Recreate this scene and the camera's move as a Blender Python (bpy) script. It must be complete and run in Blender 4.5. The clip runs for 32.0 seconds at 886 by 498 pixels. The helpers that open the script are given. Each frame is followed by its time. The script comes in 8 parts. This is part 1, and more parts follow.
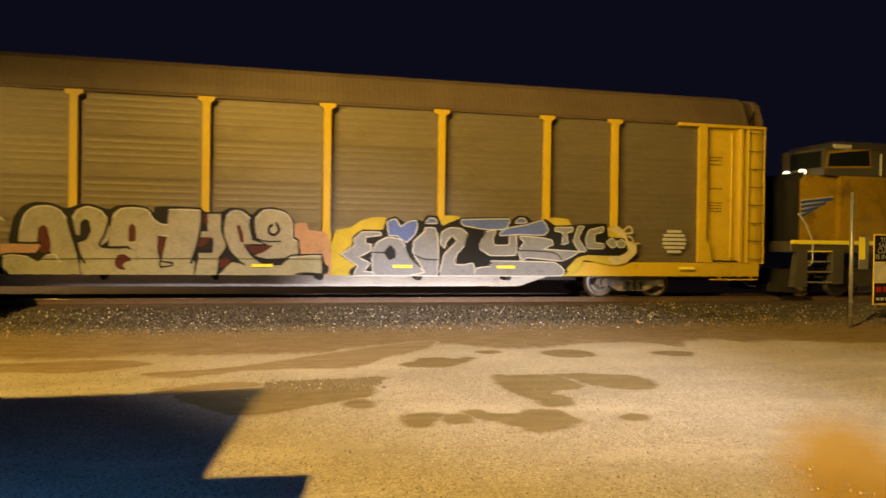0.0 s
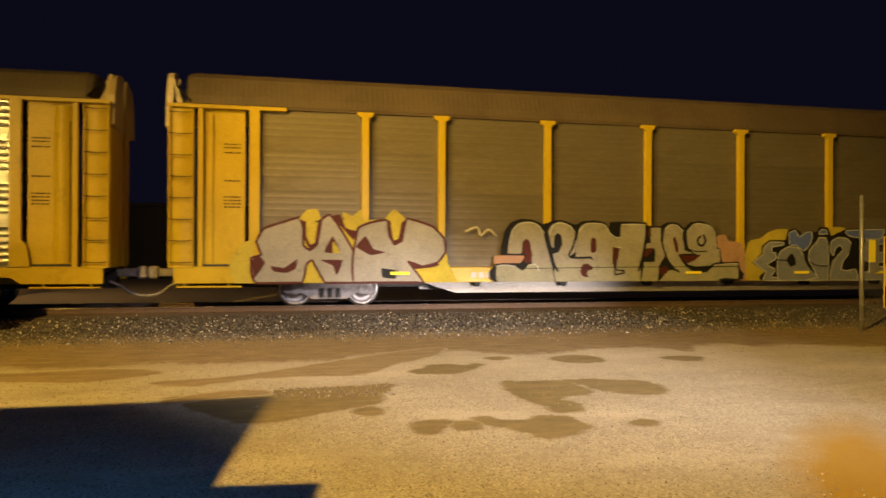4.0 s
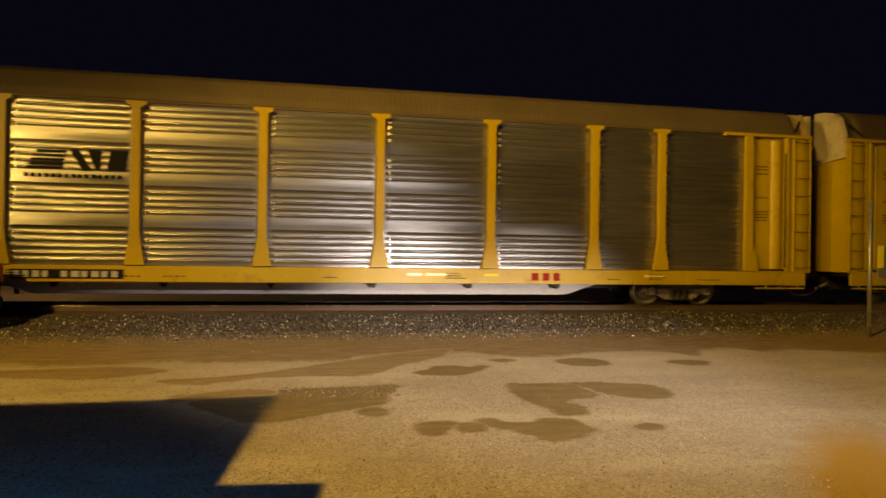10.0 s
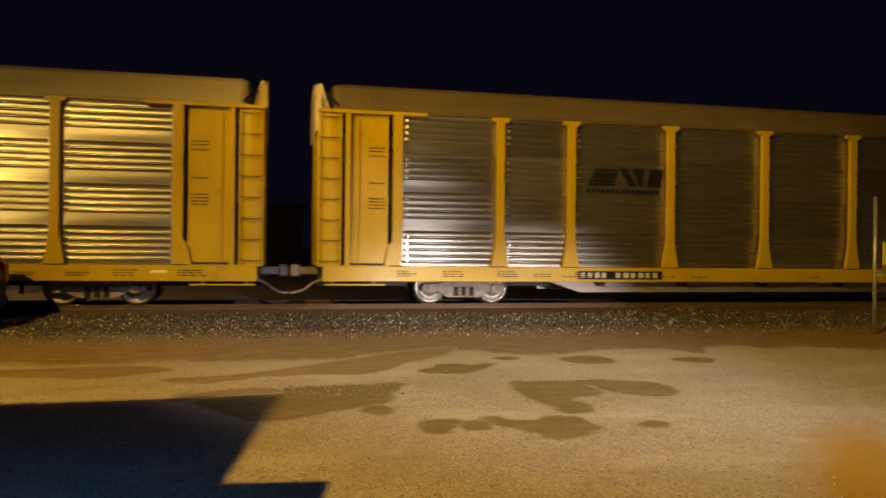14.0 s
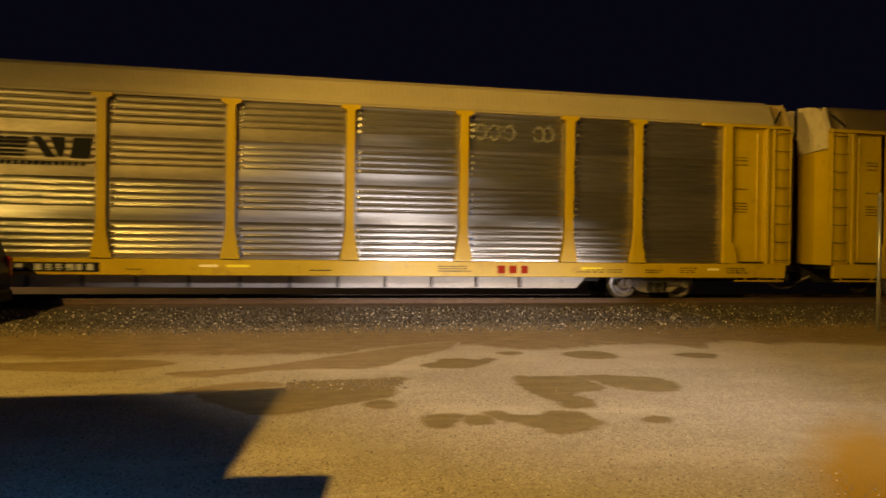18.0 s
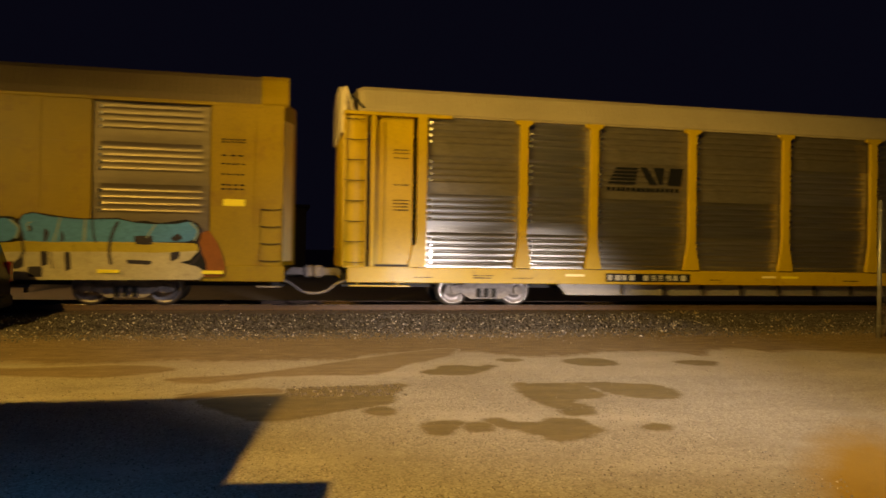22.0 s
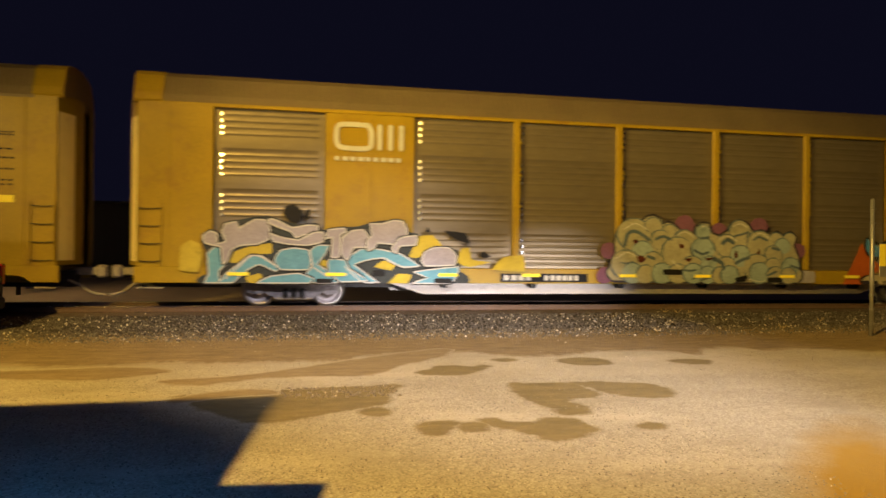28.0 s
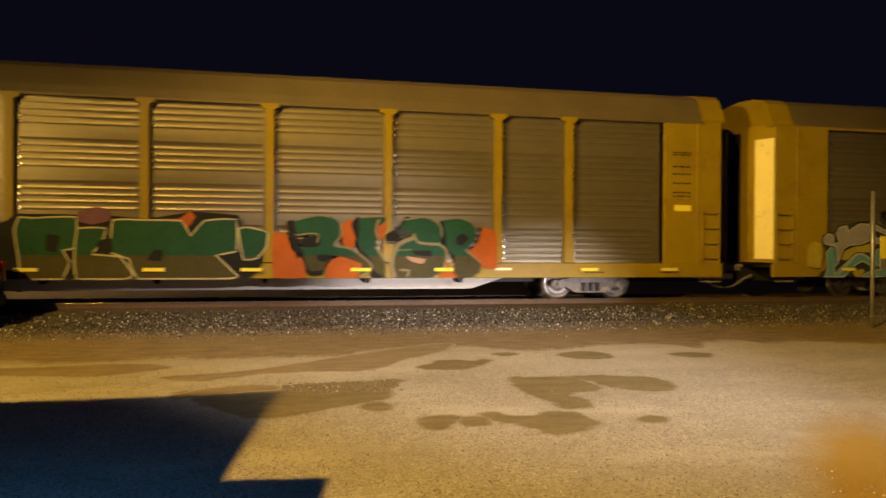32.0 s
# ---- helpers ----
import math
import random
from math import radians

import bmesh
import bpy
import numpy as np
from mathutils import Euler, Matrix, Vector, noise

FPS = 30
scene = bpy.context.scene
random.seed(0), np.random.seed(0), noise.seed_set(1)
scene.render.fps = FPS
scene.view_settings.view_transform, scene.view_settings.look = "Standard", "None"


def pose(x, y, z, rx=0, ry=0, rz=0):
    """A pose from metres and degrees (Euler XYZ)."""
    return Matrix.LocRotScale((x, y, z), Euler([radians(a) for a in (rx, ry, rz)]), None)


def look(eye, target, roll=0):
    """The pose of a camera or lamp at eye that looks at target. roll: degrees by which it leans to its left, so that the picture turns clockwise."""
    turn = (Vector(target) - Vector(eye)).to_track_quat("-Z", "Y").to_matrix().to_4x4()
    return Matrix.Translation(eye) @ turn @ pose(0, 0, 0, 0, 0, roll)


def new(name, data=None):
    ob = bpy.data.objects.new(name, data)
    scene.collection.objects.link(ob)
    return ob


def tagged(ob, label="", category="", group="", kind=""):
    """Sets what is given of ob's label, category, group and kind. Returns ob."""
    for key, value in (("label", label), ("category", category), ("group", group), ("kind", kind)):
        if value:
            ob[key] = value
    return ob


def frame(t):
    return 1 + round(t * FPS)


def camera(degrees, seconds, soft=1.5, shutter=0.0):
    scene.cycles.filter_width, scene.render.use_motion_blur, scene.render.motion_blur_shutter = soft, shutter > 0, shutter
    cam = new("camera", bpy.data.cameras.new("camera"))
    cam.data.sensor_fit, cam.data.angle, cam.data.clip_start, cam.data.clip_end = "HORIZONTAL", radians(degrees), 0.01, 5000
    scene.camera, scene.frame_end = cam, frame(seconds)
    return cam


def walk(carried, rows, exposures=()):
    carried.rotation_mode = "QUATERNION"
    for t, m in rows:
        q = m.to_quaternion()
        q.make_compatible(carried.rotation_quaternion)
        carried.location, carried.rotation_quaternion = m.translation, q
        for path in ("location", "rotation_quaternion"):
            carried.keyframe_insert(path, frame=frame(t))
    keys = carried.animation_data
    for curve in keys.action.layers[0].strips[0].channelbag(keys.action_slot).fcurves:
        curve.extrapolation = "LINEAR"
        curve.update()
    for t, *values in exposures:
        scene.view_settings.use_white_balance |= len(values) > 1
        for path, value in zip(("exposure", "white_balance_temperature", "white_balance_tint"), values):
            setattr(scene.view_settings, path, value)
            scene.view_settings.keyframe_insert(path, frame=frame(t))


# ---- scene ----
import itertools
# world: x along the track, y away from the viewer, z up; the lot lies at z = 0
cam = camera(60.375, 32.0, soft=1.6, shutter=0.7)
EYE = (0.0, 0.0, 1.727)
TURNS = [
    (0.0, 89.565, -0.785, -13.711), (0.5, 89.780, -0.672, -13.712), (1.0, 89.956, -0.568, -13.730), (1.5, 90.025, -0.431, -13.701),
    (2.0, 89.946, -0.465, -13.563), (2.5, 89.913, -0.329, -13.548), (3.0, 89.938, -0.306, -13.331), (3.5, 89.986, -0.241, -13.166),
    (5.5, 90.157, -0.417, -13.033), (6.0, 90.053, -0.533, -13.059), (6.5, 89.874, -0.646, -13.026), (7.0, 89.630, -0.662, -12.978),
    (7.5, 89.643, -0.890, -12.798), (8.0, 89.633, -0.871, -12.810), (8.5, 89.604, -0.972, -12.946), (9.0, 89.839, -0.940, -13.024),
    (9.5, 90.056, -0.989, -12.782), (10.0, 90.148, -0.851, -12.654), (10.5, 90.120, -0.806, -12.607), (11.0, 90.055, -0.652, -12.529),
    (11.5, 90.082, -0.660, -12.345), (12.0, 90.146, -0.606, -12.315), (12.5, 90.140, -0.604, -12.292), (13.0, 90.130, -0.660, -12.224),
    (13.5, 90.071, -0.767, -12.159), (14.0, 90.003, -0.647, -12.358), (14.5, 89.967, -0.593, -12.604), (16.5, 90.041, -0.748, -12.351),
    (17.0, 90.008, -0.732, -12.271), (17.5, 89.991, -0.715, -12.271), (18.0, 89.608, -0.806, -12.121), (18.5, 89.415, -0.814, -12.095),
    (19.0, 89.571, -0.864, -12.047), (19.5, 89.762, -0.860, -11.971), (20.0, 89.956, -0.608, -12.064), (20.5, 90.091, -0.995, -12.083),
    (21.0, 90.106, -1.075, -12.223), (21.5, 90.137, -0.845, -12.311), (22.0, 90.102, -0.959, -12.089), (22.5, 89.961, -0.885, -11.752),
    (23.0, 89.834, -0.938, -11.860), (23.5, 89.874, -0.823, -11.903), (24.0, 89.849, -0.804, -11.856), (24.5, 89.958, -0.292, -12.051),
    (25.0, 90.217, 0.366, -12.569), (25.5, 90.302, 0.028, -12.861), (27.5, 90.178, -0.729, -12.546), (28.0, 90.128, -0.681, -12.534),
    (28.5, 90.054, -0.841, -12.563), (29.0, 89.939, -0.736, -12.610), (29.5, 89.855, -0.721, -12.604), (30.0, 89.995, -0.646, -12.447),
    (30.5, 90.038, -0.594, -12.448), (31.0, 90.061, -0.501, -12.385), (31.5, 89.948, -0.412, -12.470), (32.0, 89.725, -0.369, -12.504),
]
# the film camera opens up while dull wagons pass and stops down for the bright steel ones
STOPS = [(0, 0.80, 6050, 10), (3.0, 0.80, 6050, 10), (3.6, 0.72, 6100, 10), (5.5, 0.25, 6550, 10), (7.0, 0.08, 6600, 10), (9.0, 0.0, 6600, 10), (13.0, -0.1, 6600, 10), (17.0, 0.0, 6600, 10), (21.0, 0.0, 6600, 10), (22.0, 0.0, 6550, 10), (23.0, 0.5, 6400, 10), (24.0, 0.7, 6150, 10), (25.0, 0.74, 6100, 10), (25.5, 0.45, 6100, 10), (27.5, 0.72, 5980, 10), (28.0, 0.76, 5950, 10), (30.0, 0.74, 6050, 10), (31.0, 0.68, 6100, 10), (32.0, 0.36, 6200, 10)]
walk(cam, [(t, pose(*EYE, rx, ry, rz)) for t, rx, ry, rz in TURNS], STOPS)

RAIL = 0.30      # top of rail
YC = 20.34       # centre of the track
HALF = 1.55      # half width of a car


# small unevenness of the train's run, every half second, in metres
DRIFT = [-0.056, -0.015, -0.088, -0.048, -0.049, -0.108, 0.015, 0.063, 0.050, 0.037, 0.024, 0.011, -0.092, -0.090, -0.053, 0.082, -0.000, 0.040, 0.064, -0.044, -0.056, -0.016, 0.029, 0.062, 0.075, 0.102, -0.001, -0.015, 0.020, 0.053, 0.056, 0.059, 0.062, 0.065, 0.061, 0.060, 0.044, -0.040, -0.023, 0.020, 0.035, 0.026, 0.031, 0.054, -0.048, -0.042, -0.021, -0.076, -0.063, 0.072, 0.113, 0.002, -0.023, -0.048, -0.073, -0.098, -0.068, 0.084, -0.033, -0.175, 0.009, -0.099, -0.045, -0.009, 0.014]


def train_way(t):
    """Metres that the train has gone, 0 at nine seconds."""
    u = (t - 16.0) / 16.0
    return ((-0.5422 * u + 6.3778) * u + 56.928) * u + 23.6522 + float(np.interp(t, [i * 0.5 for i in range(65)], DRIFT))


# ---- world and lamps ----
world = bpy.data.worlds.new("night_sky")
world.use_nodes = True
scene.world = world
world.node_tree.nodes["Background"].inputs[0].default_value = (0.40, 0.37, 0.92, 1)
world.node_tree.nodes["Background"].inputs[1].default_value = 0.0055


def lamp(name, kind, at, to, watts, colour, size, cone=60, blend=0.5):
    data = bpy.data.lights.new(name, kind)
    data.energy, data.color = watts, colour
    if kind == "AREA":
        data.size = size
    else:
        data.shadow_soft_size = size
    if kind == "SPOT":
        data.spot_size, data.spot_blend = radians(cone), blend
    ob = new(name, data)
    ob.matrix_world = look(at, to)
    return ob


FLOOD = (-12.0, -6.0, 16.0)
lamp("flood_lamp_light", "SPOT", FLOOD, (1.6, 10.2, 0), 30000, (1.0, 0.61, 0.115), 0.16, 56, 0.6)
# unseen oversized lamp, added for yellow reflections in the left panels
SIDE_FILL = (-17.5, -8.0, 5.2)
lamp("side_fill_light", "SPOT", SIDE_FILL, (-6.4, 18.7, 5.0), 13500, (1.0, 0.64, 0.14), 2.2, 14, 1.0)
# unseen lamp, added to brighten wagon ends and rib ends
YARD_FILL = (-22.0, -2.0, 6.5)
lamp("yard_fill_light", "SPOT", YARD_FILL, (7.5, 19.5, 5.8), 27000, (1.0, 0.65, 0.135), 0.25, 23, 0.9)
for x, to in ((8.6, 3.4), (12.2, 7.0)):
    lamp("headlamp_light", "SPOT", (x, -12.0, 0.75), (to, 19.4, -0.7), 31000, (1.0, 0.88, 0.84), 0.4, 11.5, 1.0)
# unseen white lamp, added to whiten the lot's right side and the panels
WHITE_FILL = (7.2, -8.0, 10.4)
lamp("white_fill_light", "SPOT", WHITE_FILL, (2.9, 12.4, 0), 14500, (1.0, 0.92, 0.98), 0.3, 29, 1.0)
# blue fill added to tint the shadowed lot; no lamp is known there
lamp("blue_fill_light", "AREA", (-1.8, 3.7, 1.9), (-0.9, 6.8, 0), 13, (0.05, 0.34, 1.0), 0.3)

# ---- materials ----
def material(name, base, rough=0.6, metal=0.0, vary=0.25, grain=40.0, stain=1.2, bump=0.15, dirt=None, dirt_amount=0.0, gloss_vary=0.15, stretch=(1, 1, 1), per_object=0.0, brushed=0.0, spec=0.5):
    """A surface with fine grain and larger stains, both at true size in metres."""
    m = bpy.data.materials.new(name)
    m.use_nodes = True
    nt = m.node_tree
    n, l = nt.nodes, nt.links
    b = n["Principled BSDF"]
    b.inputs["Specular IOR Level"].default_value = spec
    co = n.new("ShaderNodeTexCoord")
    mp = n.new("ShaderNodeMapping")
    mp.inputs["Scale"].default_value = stretch
    l.new(co.outputs["Object"], mp.inputs["Vector"])
    fine = n.new("ShaderNodeTexNoise")
    fine.inputs["Scale"].default_value, fine.inputs["Detail"].default_value = grain, 4
    wide = n.new("ShaderNodeTexNoise")
    wide.inputs["Scale"].default_value, wide.inputs["Detail"].default_value = stain, 6
    wide.inputs["Roughness"].default_value = 0.65
    for x in (fine, wide):
        l.new(mp.outputs["Vector"], x.inputs["Vector"])
    add = n.new("ShaderNodeMath")
    add.operation = "ADD"
    l.new(fine.outputs["Fac"], add.inputs[0])
    l.new(wide.outputs["Fac"], add.inputs[1])
    ramp = n.new("ShaderNodeMapRange")
    ramp.inputs["From Min"].default_value, ramp.inputs["From Max"].default_value = 0.7, 1.3
    ramp.inputs["To Min"].default_value, ramp.inputs["To Max"].default_value = 1 - vary, 1 + vary
    l.new(add.outputs[0], ramp.inputs["Value"])
    mul = n.new("ShaderNodeVectorMath")
    mul.operation = "SCALE"
    mul.inputs[0].default_value = base
    l.new(ramp.outputs["Result"], mul.inputs["Scale"])
    colour = mul.outputs["Vector"]
    if per_object:
        info = n.new("ShaderNodeObjectInfo")
        r2 = n.new("ShaderNodeMapRange")
        r2.inputs["To Min"].default_value, r2.inputs["To Max"].default_value = 1 - per_object, 1 + per_object
        l.new(info.outputs["Random"], r2.inputs["Value"])
        m2 = n.new("ShaderNodeVectorMath")
        m2.operation = "SCALE"
        l.new(colour, m2.inputs[0])
        l.new(r2.outputs["Result"], m2.inputs["Scale"])
        colour = m2.outputs["Vector"]
    if dirt:
        dn = n.new("ShaderNodeTexNoise")
        dn.inputs["Scale"].default_value, dn.inputs["Detail"].default_value = stain * 2.3, 8
        dn.inputs["Roughness"].default_value = 0.7
        l.new(mp.outputs["Vector"], dn.inputs["Vector"])
        dr = n.new("ShaderNodeMapRange")
        dr.inputs["From Min"].default_value = 0.62 - 0.35 * dirt_amount
        dr.inputs["From Max"].default_value = 0.80 - 0.2 * dirt_amount
        l.new(dn.outputs["Fac"], dr.inputs["Value"])
        mix = n.new("ShaderNodeMix")
        mix.data_type = "RGBA"
        l.new(dr.outputs["Result"], mix.inputs["Factor"])
        l.new(colour, mix.inputs["A"])
        mix.inputs["B"].default_value = (*dirt, 1)
        colour = mix.outputs["Result"]
    l.new(colour, b.inputs["Base Color"])
    rr = n.new("ShaderNodeMapRange")
    rr.inputs["To Min"].default_value, rr.inputs["To Max"].default_value = max(0.05, rough - gloss_vary), min(1, rough + gloss_vary)
    l.new(wide.outputs["Fac"], rr.inputs["Value"])
    l.new(rr.outputs["Result"], b.inputs["Roughness"])
    b.inputs["Metallic"].default_value = metal
    if brushed:
        along = n.new("ShaderNodeCombineXYZ")
        along.inputs["X"].default_value = 1.0
        b.inputs["Anisotropic"].default_value = brushed
        l.new(along.outputs[0], b.inputs["Tangent"])
    if bump:
        bp = n.new("ShaderNodeBump")
        bp.inputs["Strength"].default_value, bp.inputs["Distance"].default_value = bump, 0.02
        l.new(add.outputs[0], bp.inputs["Height"])
        l.new(bp.outputs["Normal"], b.inputs["Normal"])
    return m


def glow(name, colour, strength):
    m = bpy.data.materials.new(name)
    m.use_nodes = True
    b = m.node_tree.nodes["Principled BSDF"]
    b.inputs["Base Color"].default_value = (*colour, 1)
    b.inputs["Emission Color"].default_value = (*colour, 1)
    b.inputs["Emission Strength"].default_value = strength
    return m


YELLOW = material("yellow_paint", (0.46, 0.314, 0.003), 0.36, 0, 0.14, 30, 0.9, 0.02, (0.24, 0.145, 0.01), 0.12, spec=0.30)
YELLOW_OLD = material("weathered_yellow_paint", (0.27, 0.182, 0.002), 0.42, 0, 0.18, 30, 0.7, 0.02, (0.20, 0.11, 0.012), 0.28, spec=0.22)
CREAM = material("pale_yellow_panel", (0.90, 0.76, 0.34), 0.35, 0, 0.1, 30, 1, 0.04, (0.3, 0.2, 0.05), 0.1)
GALV = material("galvanized_steel", (0.39, 0.371, 0.335), 0.31, 0.90, 0.22, 26, 3.0, 0.02, (0.14, 0.13, 0.118), 0.18, 0.05, (0.035, 1, 1), 0.18)
# set brighter than the panel steel so that rib ends show lamp glints
GLINT_CAP = material("smooth_steel_rib_end", (0.75, 0.72, 0.66), 0.22, 0.95, 0.1, 30, 2, 0.0, gloss_vary=0.05)
DULL = material("dull_galvanized_steel", (0.155, 0.125, 0.078), 0.56, 0.6, 0.14, 18, 0.8, 0.0, (0.11, 0.085, 0.05), 0.25, 0.06, (0.2, 1, 1), 0.08, 0.4)
SATIN = material("satin_galvanized_steel", (0.19, 0.155, 0.10), 0.40, 0.65, 0.12, 12, 0.8, 0.0, (0.17, 0.14, 0.09), 0.2, 0.05, (0.15, 1, 1), 0.08, 0.5)
PALE_SHEET = material("matte_replaced_steel_sheet", (0.225, 0.195, 0.143), 0.42, 0.68, 0.18, 9, 1.2, 0.0, (0.17, 0.14, 0.09), 0.3, 0.06, (0.25, 1, 1), 0.08)
ROOF_TAN = material("tan_roof_steel", (0.130, 0.096, 0.050), 0.6, 0.2, 0.2, 25, 0.8, 0.05, (0.12, 0.08, 0.05), 0.3)
ROOF_BROWN = material("brown_dirty_roof_steel", (0.105, 0.073, 0.042), 0.65, 0.2, 0.25, 25, 0.6, 0.05, (0.08, 0.05, 0.03), 0.35)
ROOF_CREAM = material("cream_roof_steel", (0.34, 0.285, 0.18), 0.55, 0.0, 0.12, 25, 0.6, 0.05, (0.3, 0.24, 0.15), 0.15)
HOOD = material("pale_end_hood", (0.62, 0.53, 0.36), 0.5, 0, 0.15, 25, 1.5, 0.04, (0.3, 0.22, 0.12), 0.25)
HOOD_TAN = material("tan_end_hood", (0.44, 0.33, 0.12), 0.5, 0, 0.15, 25, 1.5, 0.04, (0.3, 0.2, 0.06), 0.25)
BLACK = material("black_grimy_steel", (0.022, 0.02, 0.018), 0.6, 0.3, 0.4, 25, 2.0, 0.1)
GREY_STEEL = material("grey_dusty_steel", (0.24, 0.21, 0.195), 0.6, 0.2, 0.35, 25, 2.0, 0.1, (0.08, 0.06, 0.05), 0.4)
BEAM = material("pale_underframe_paint", (0.58, 0.52, 0.45), 0.55, 0.0, 0.2, 20, 1.0, 0.06, (0.3, 0.23, 0.16), 0.15)
WHEEL = material("worn_wheel_steel", (0.30, 0.265, 0.25), 0.45, 0.6, 0.3, 30, 3, 0.1)
TREAD = material("polished_wheel_rim", (0.42, 0.39, 0.36), 0.3, 0.9, 0.15, 40, 3, 0.05)
RAIL_TOP = material("polished_rail_head", (0.42, 0.38, 0.34), 0.24, 0.9, 0.1, 40, 2, 0.0)
RUST = material("rusty_rail_steel", (0.10, 0.062, 0.042), 0.75, 0.2, 0.3, 30, 2, 0.15)
TIE = material("weathered_tie_wood", (0.03, 0.024, 0.018), 0.85, 0, 0.4, 25, 3, 0.4)
SOIL = material("dark_ballast_soil", (0.040, 0.030, 0.023), 0.9, 0, 0.5, 45, 1.5, 0.6)
GALV_POST = material("galvanized_fence_steel", (0.42, 0.41, 0.38), 0.45, 0.7, 0.2, 40, 3, 0.08)
INK = material("black_decal", (0.010, 0.010, 0.012), 0.6, 0, 0.2, 30, 2, 0.02, spec=0.1)
WHITE = material("white_decal", (0.44, 0.43, 0.40), 0.5, 0, 0.15, 30, 2, 0.02)
RED = material("red_decal", (0.27, 0.022, 0.006), 0.6, 0, 0.15, 30, 2, 0.02, spec=0.08)
BLUE = material("blue_decal", (0.02, 0.06, 0.35), 0.4, 0, 0.15, 30, 2, 0.02)
REFLECT = material("yellow_reflector_tape", (0.82, 0.69, 0.01), 0.6, 0, 0.05, 30, 2, 0.02)
GLASS_DARK = material("dark_window_glass", (0.01, 0.012, 0.015), 0.08, 0.0, 0.1, 10, 1, 0.0, gloss_vary=0.03)
LOCO_YELLOW = material("grimy_loco_yellow", (0.27, 0.165, 0.004), 0.5, 0, 0.2, 25, 0.8, 0.05, (0.1, 0.06, 0.01), 0.3, spec=0.08)
LOCO_GREY = material("loco_grey_paint", (0.065, 0.058, 0.048), 0.5, 0, 0.2, 25, 1, 0.05)
RUBBER = material("tyre_rubber", (0.02, 0.02, 0.02), 0.75, 0, 0.2, 40, 4, 0.15)
VAN_PAINT = material("dark_car_paint", (0.02, 0.019, 0.022), 0.25, 0.3, 0.1, 40, 1, 0.0)
TAIL_RED = material("red_lens", (0.30, 0.015, 0.01), 0.15, 0, 0.05, 20, 2, 0.0)
WALL = material("dark_wall_siding", (0.05, 0.048, 0.043), 0.8, 0, 0.2, 12, 0.8, 0.2)
HEAD_GLOW = glow("lit_headlight", (1.0, 0.86, 0.5), 1.5)
LAMP_GLOW = glow("lit_sodium_lens", (1.0, 0.66, 0.28), 60)


def spray(name, c, dirt=0.2):
    return material(name, c, 0.6, 0.0, 0.2, 22, 1.6, 0.03, tuple(x * 0.55 for x in c), dirt, spec=0.15)


SILVER = spray("silver_spray_paint", (0.26, 0.238, 0.198))
OXIDE = spray("dark_red_spray_paint", (0.065, 0.016, 0.010))
PEACH = spray("peach_spray_paint", (0.34, 0.20, 0.13))
SPRAY_BLACK = spray("black_spray_paint", (0.011, 0.010, 0.010))
SPRAY_YELLOW = spray("yellow_spray_paint", (0.38, 0.30, 0.03))
SPRAY_BLUE = spray("blue_spray_paint", (0.085, 0.12, 0.36))
GREY_BLUE = spray("grey_blue_spray_paint", (0.175, 0.182, 0.225))
SKY_BLUE = spray("sky_blue_spray_paint", (0.075, 0.22, 0.50))
ICE = spray("ice_blue_spray_paint", (0.22, 0.27, 0.27))
LILAC = spray("lilac_spray_paint", (0.26, 0.24, 0.285))
BONE = spray("bone_spray_paint", (0.42, 0.37, 0.235))
MINT = spray("mint_spray_paint", (0.25, 0.27, 0.17))
PURPLE = spray("dull_purple_spray_paint", (0.14, 0.06, 0.11))
PALE_MINT = spray("pale_mint_spray_paint", (0.265, 0.25, 0.18))
SLATE = spray("slate_blue_spray_paint", (0.07, 0.095, 0.13))
CYAN = spray("light_blue_spray_paint", (0.11, 0.26, 0.36))
GREEN = spray("dark_green_spray_paint", (0.013, 0.058, 0.03))
TEAL = spray("dark_teal_spray_paint", (0.035, 0.040, 0.042))
ORANGE = spray("orange_spray_paint", (0.36, 0.085, 0.008))
RUST_ORANGE = spray("rust_orange_spray_paint", (0.22, 0.075, 0.012))
SLATE_DARK = spray("dark_slate_spray_paint", (0.032, 0.027, 0.036))
DUSTY_BONE = spray("dusty_bone_spray_paint", (0.20, 0.165, 0.095))
OLIVE = spray("olive_spray_paint", (0.055, 0.047, 0.016))

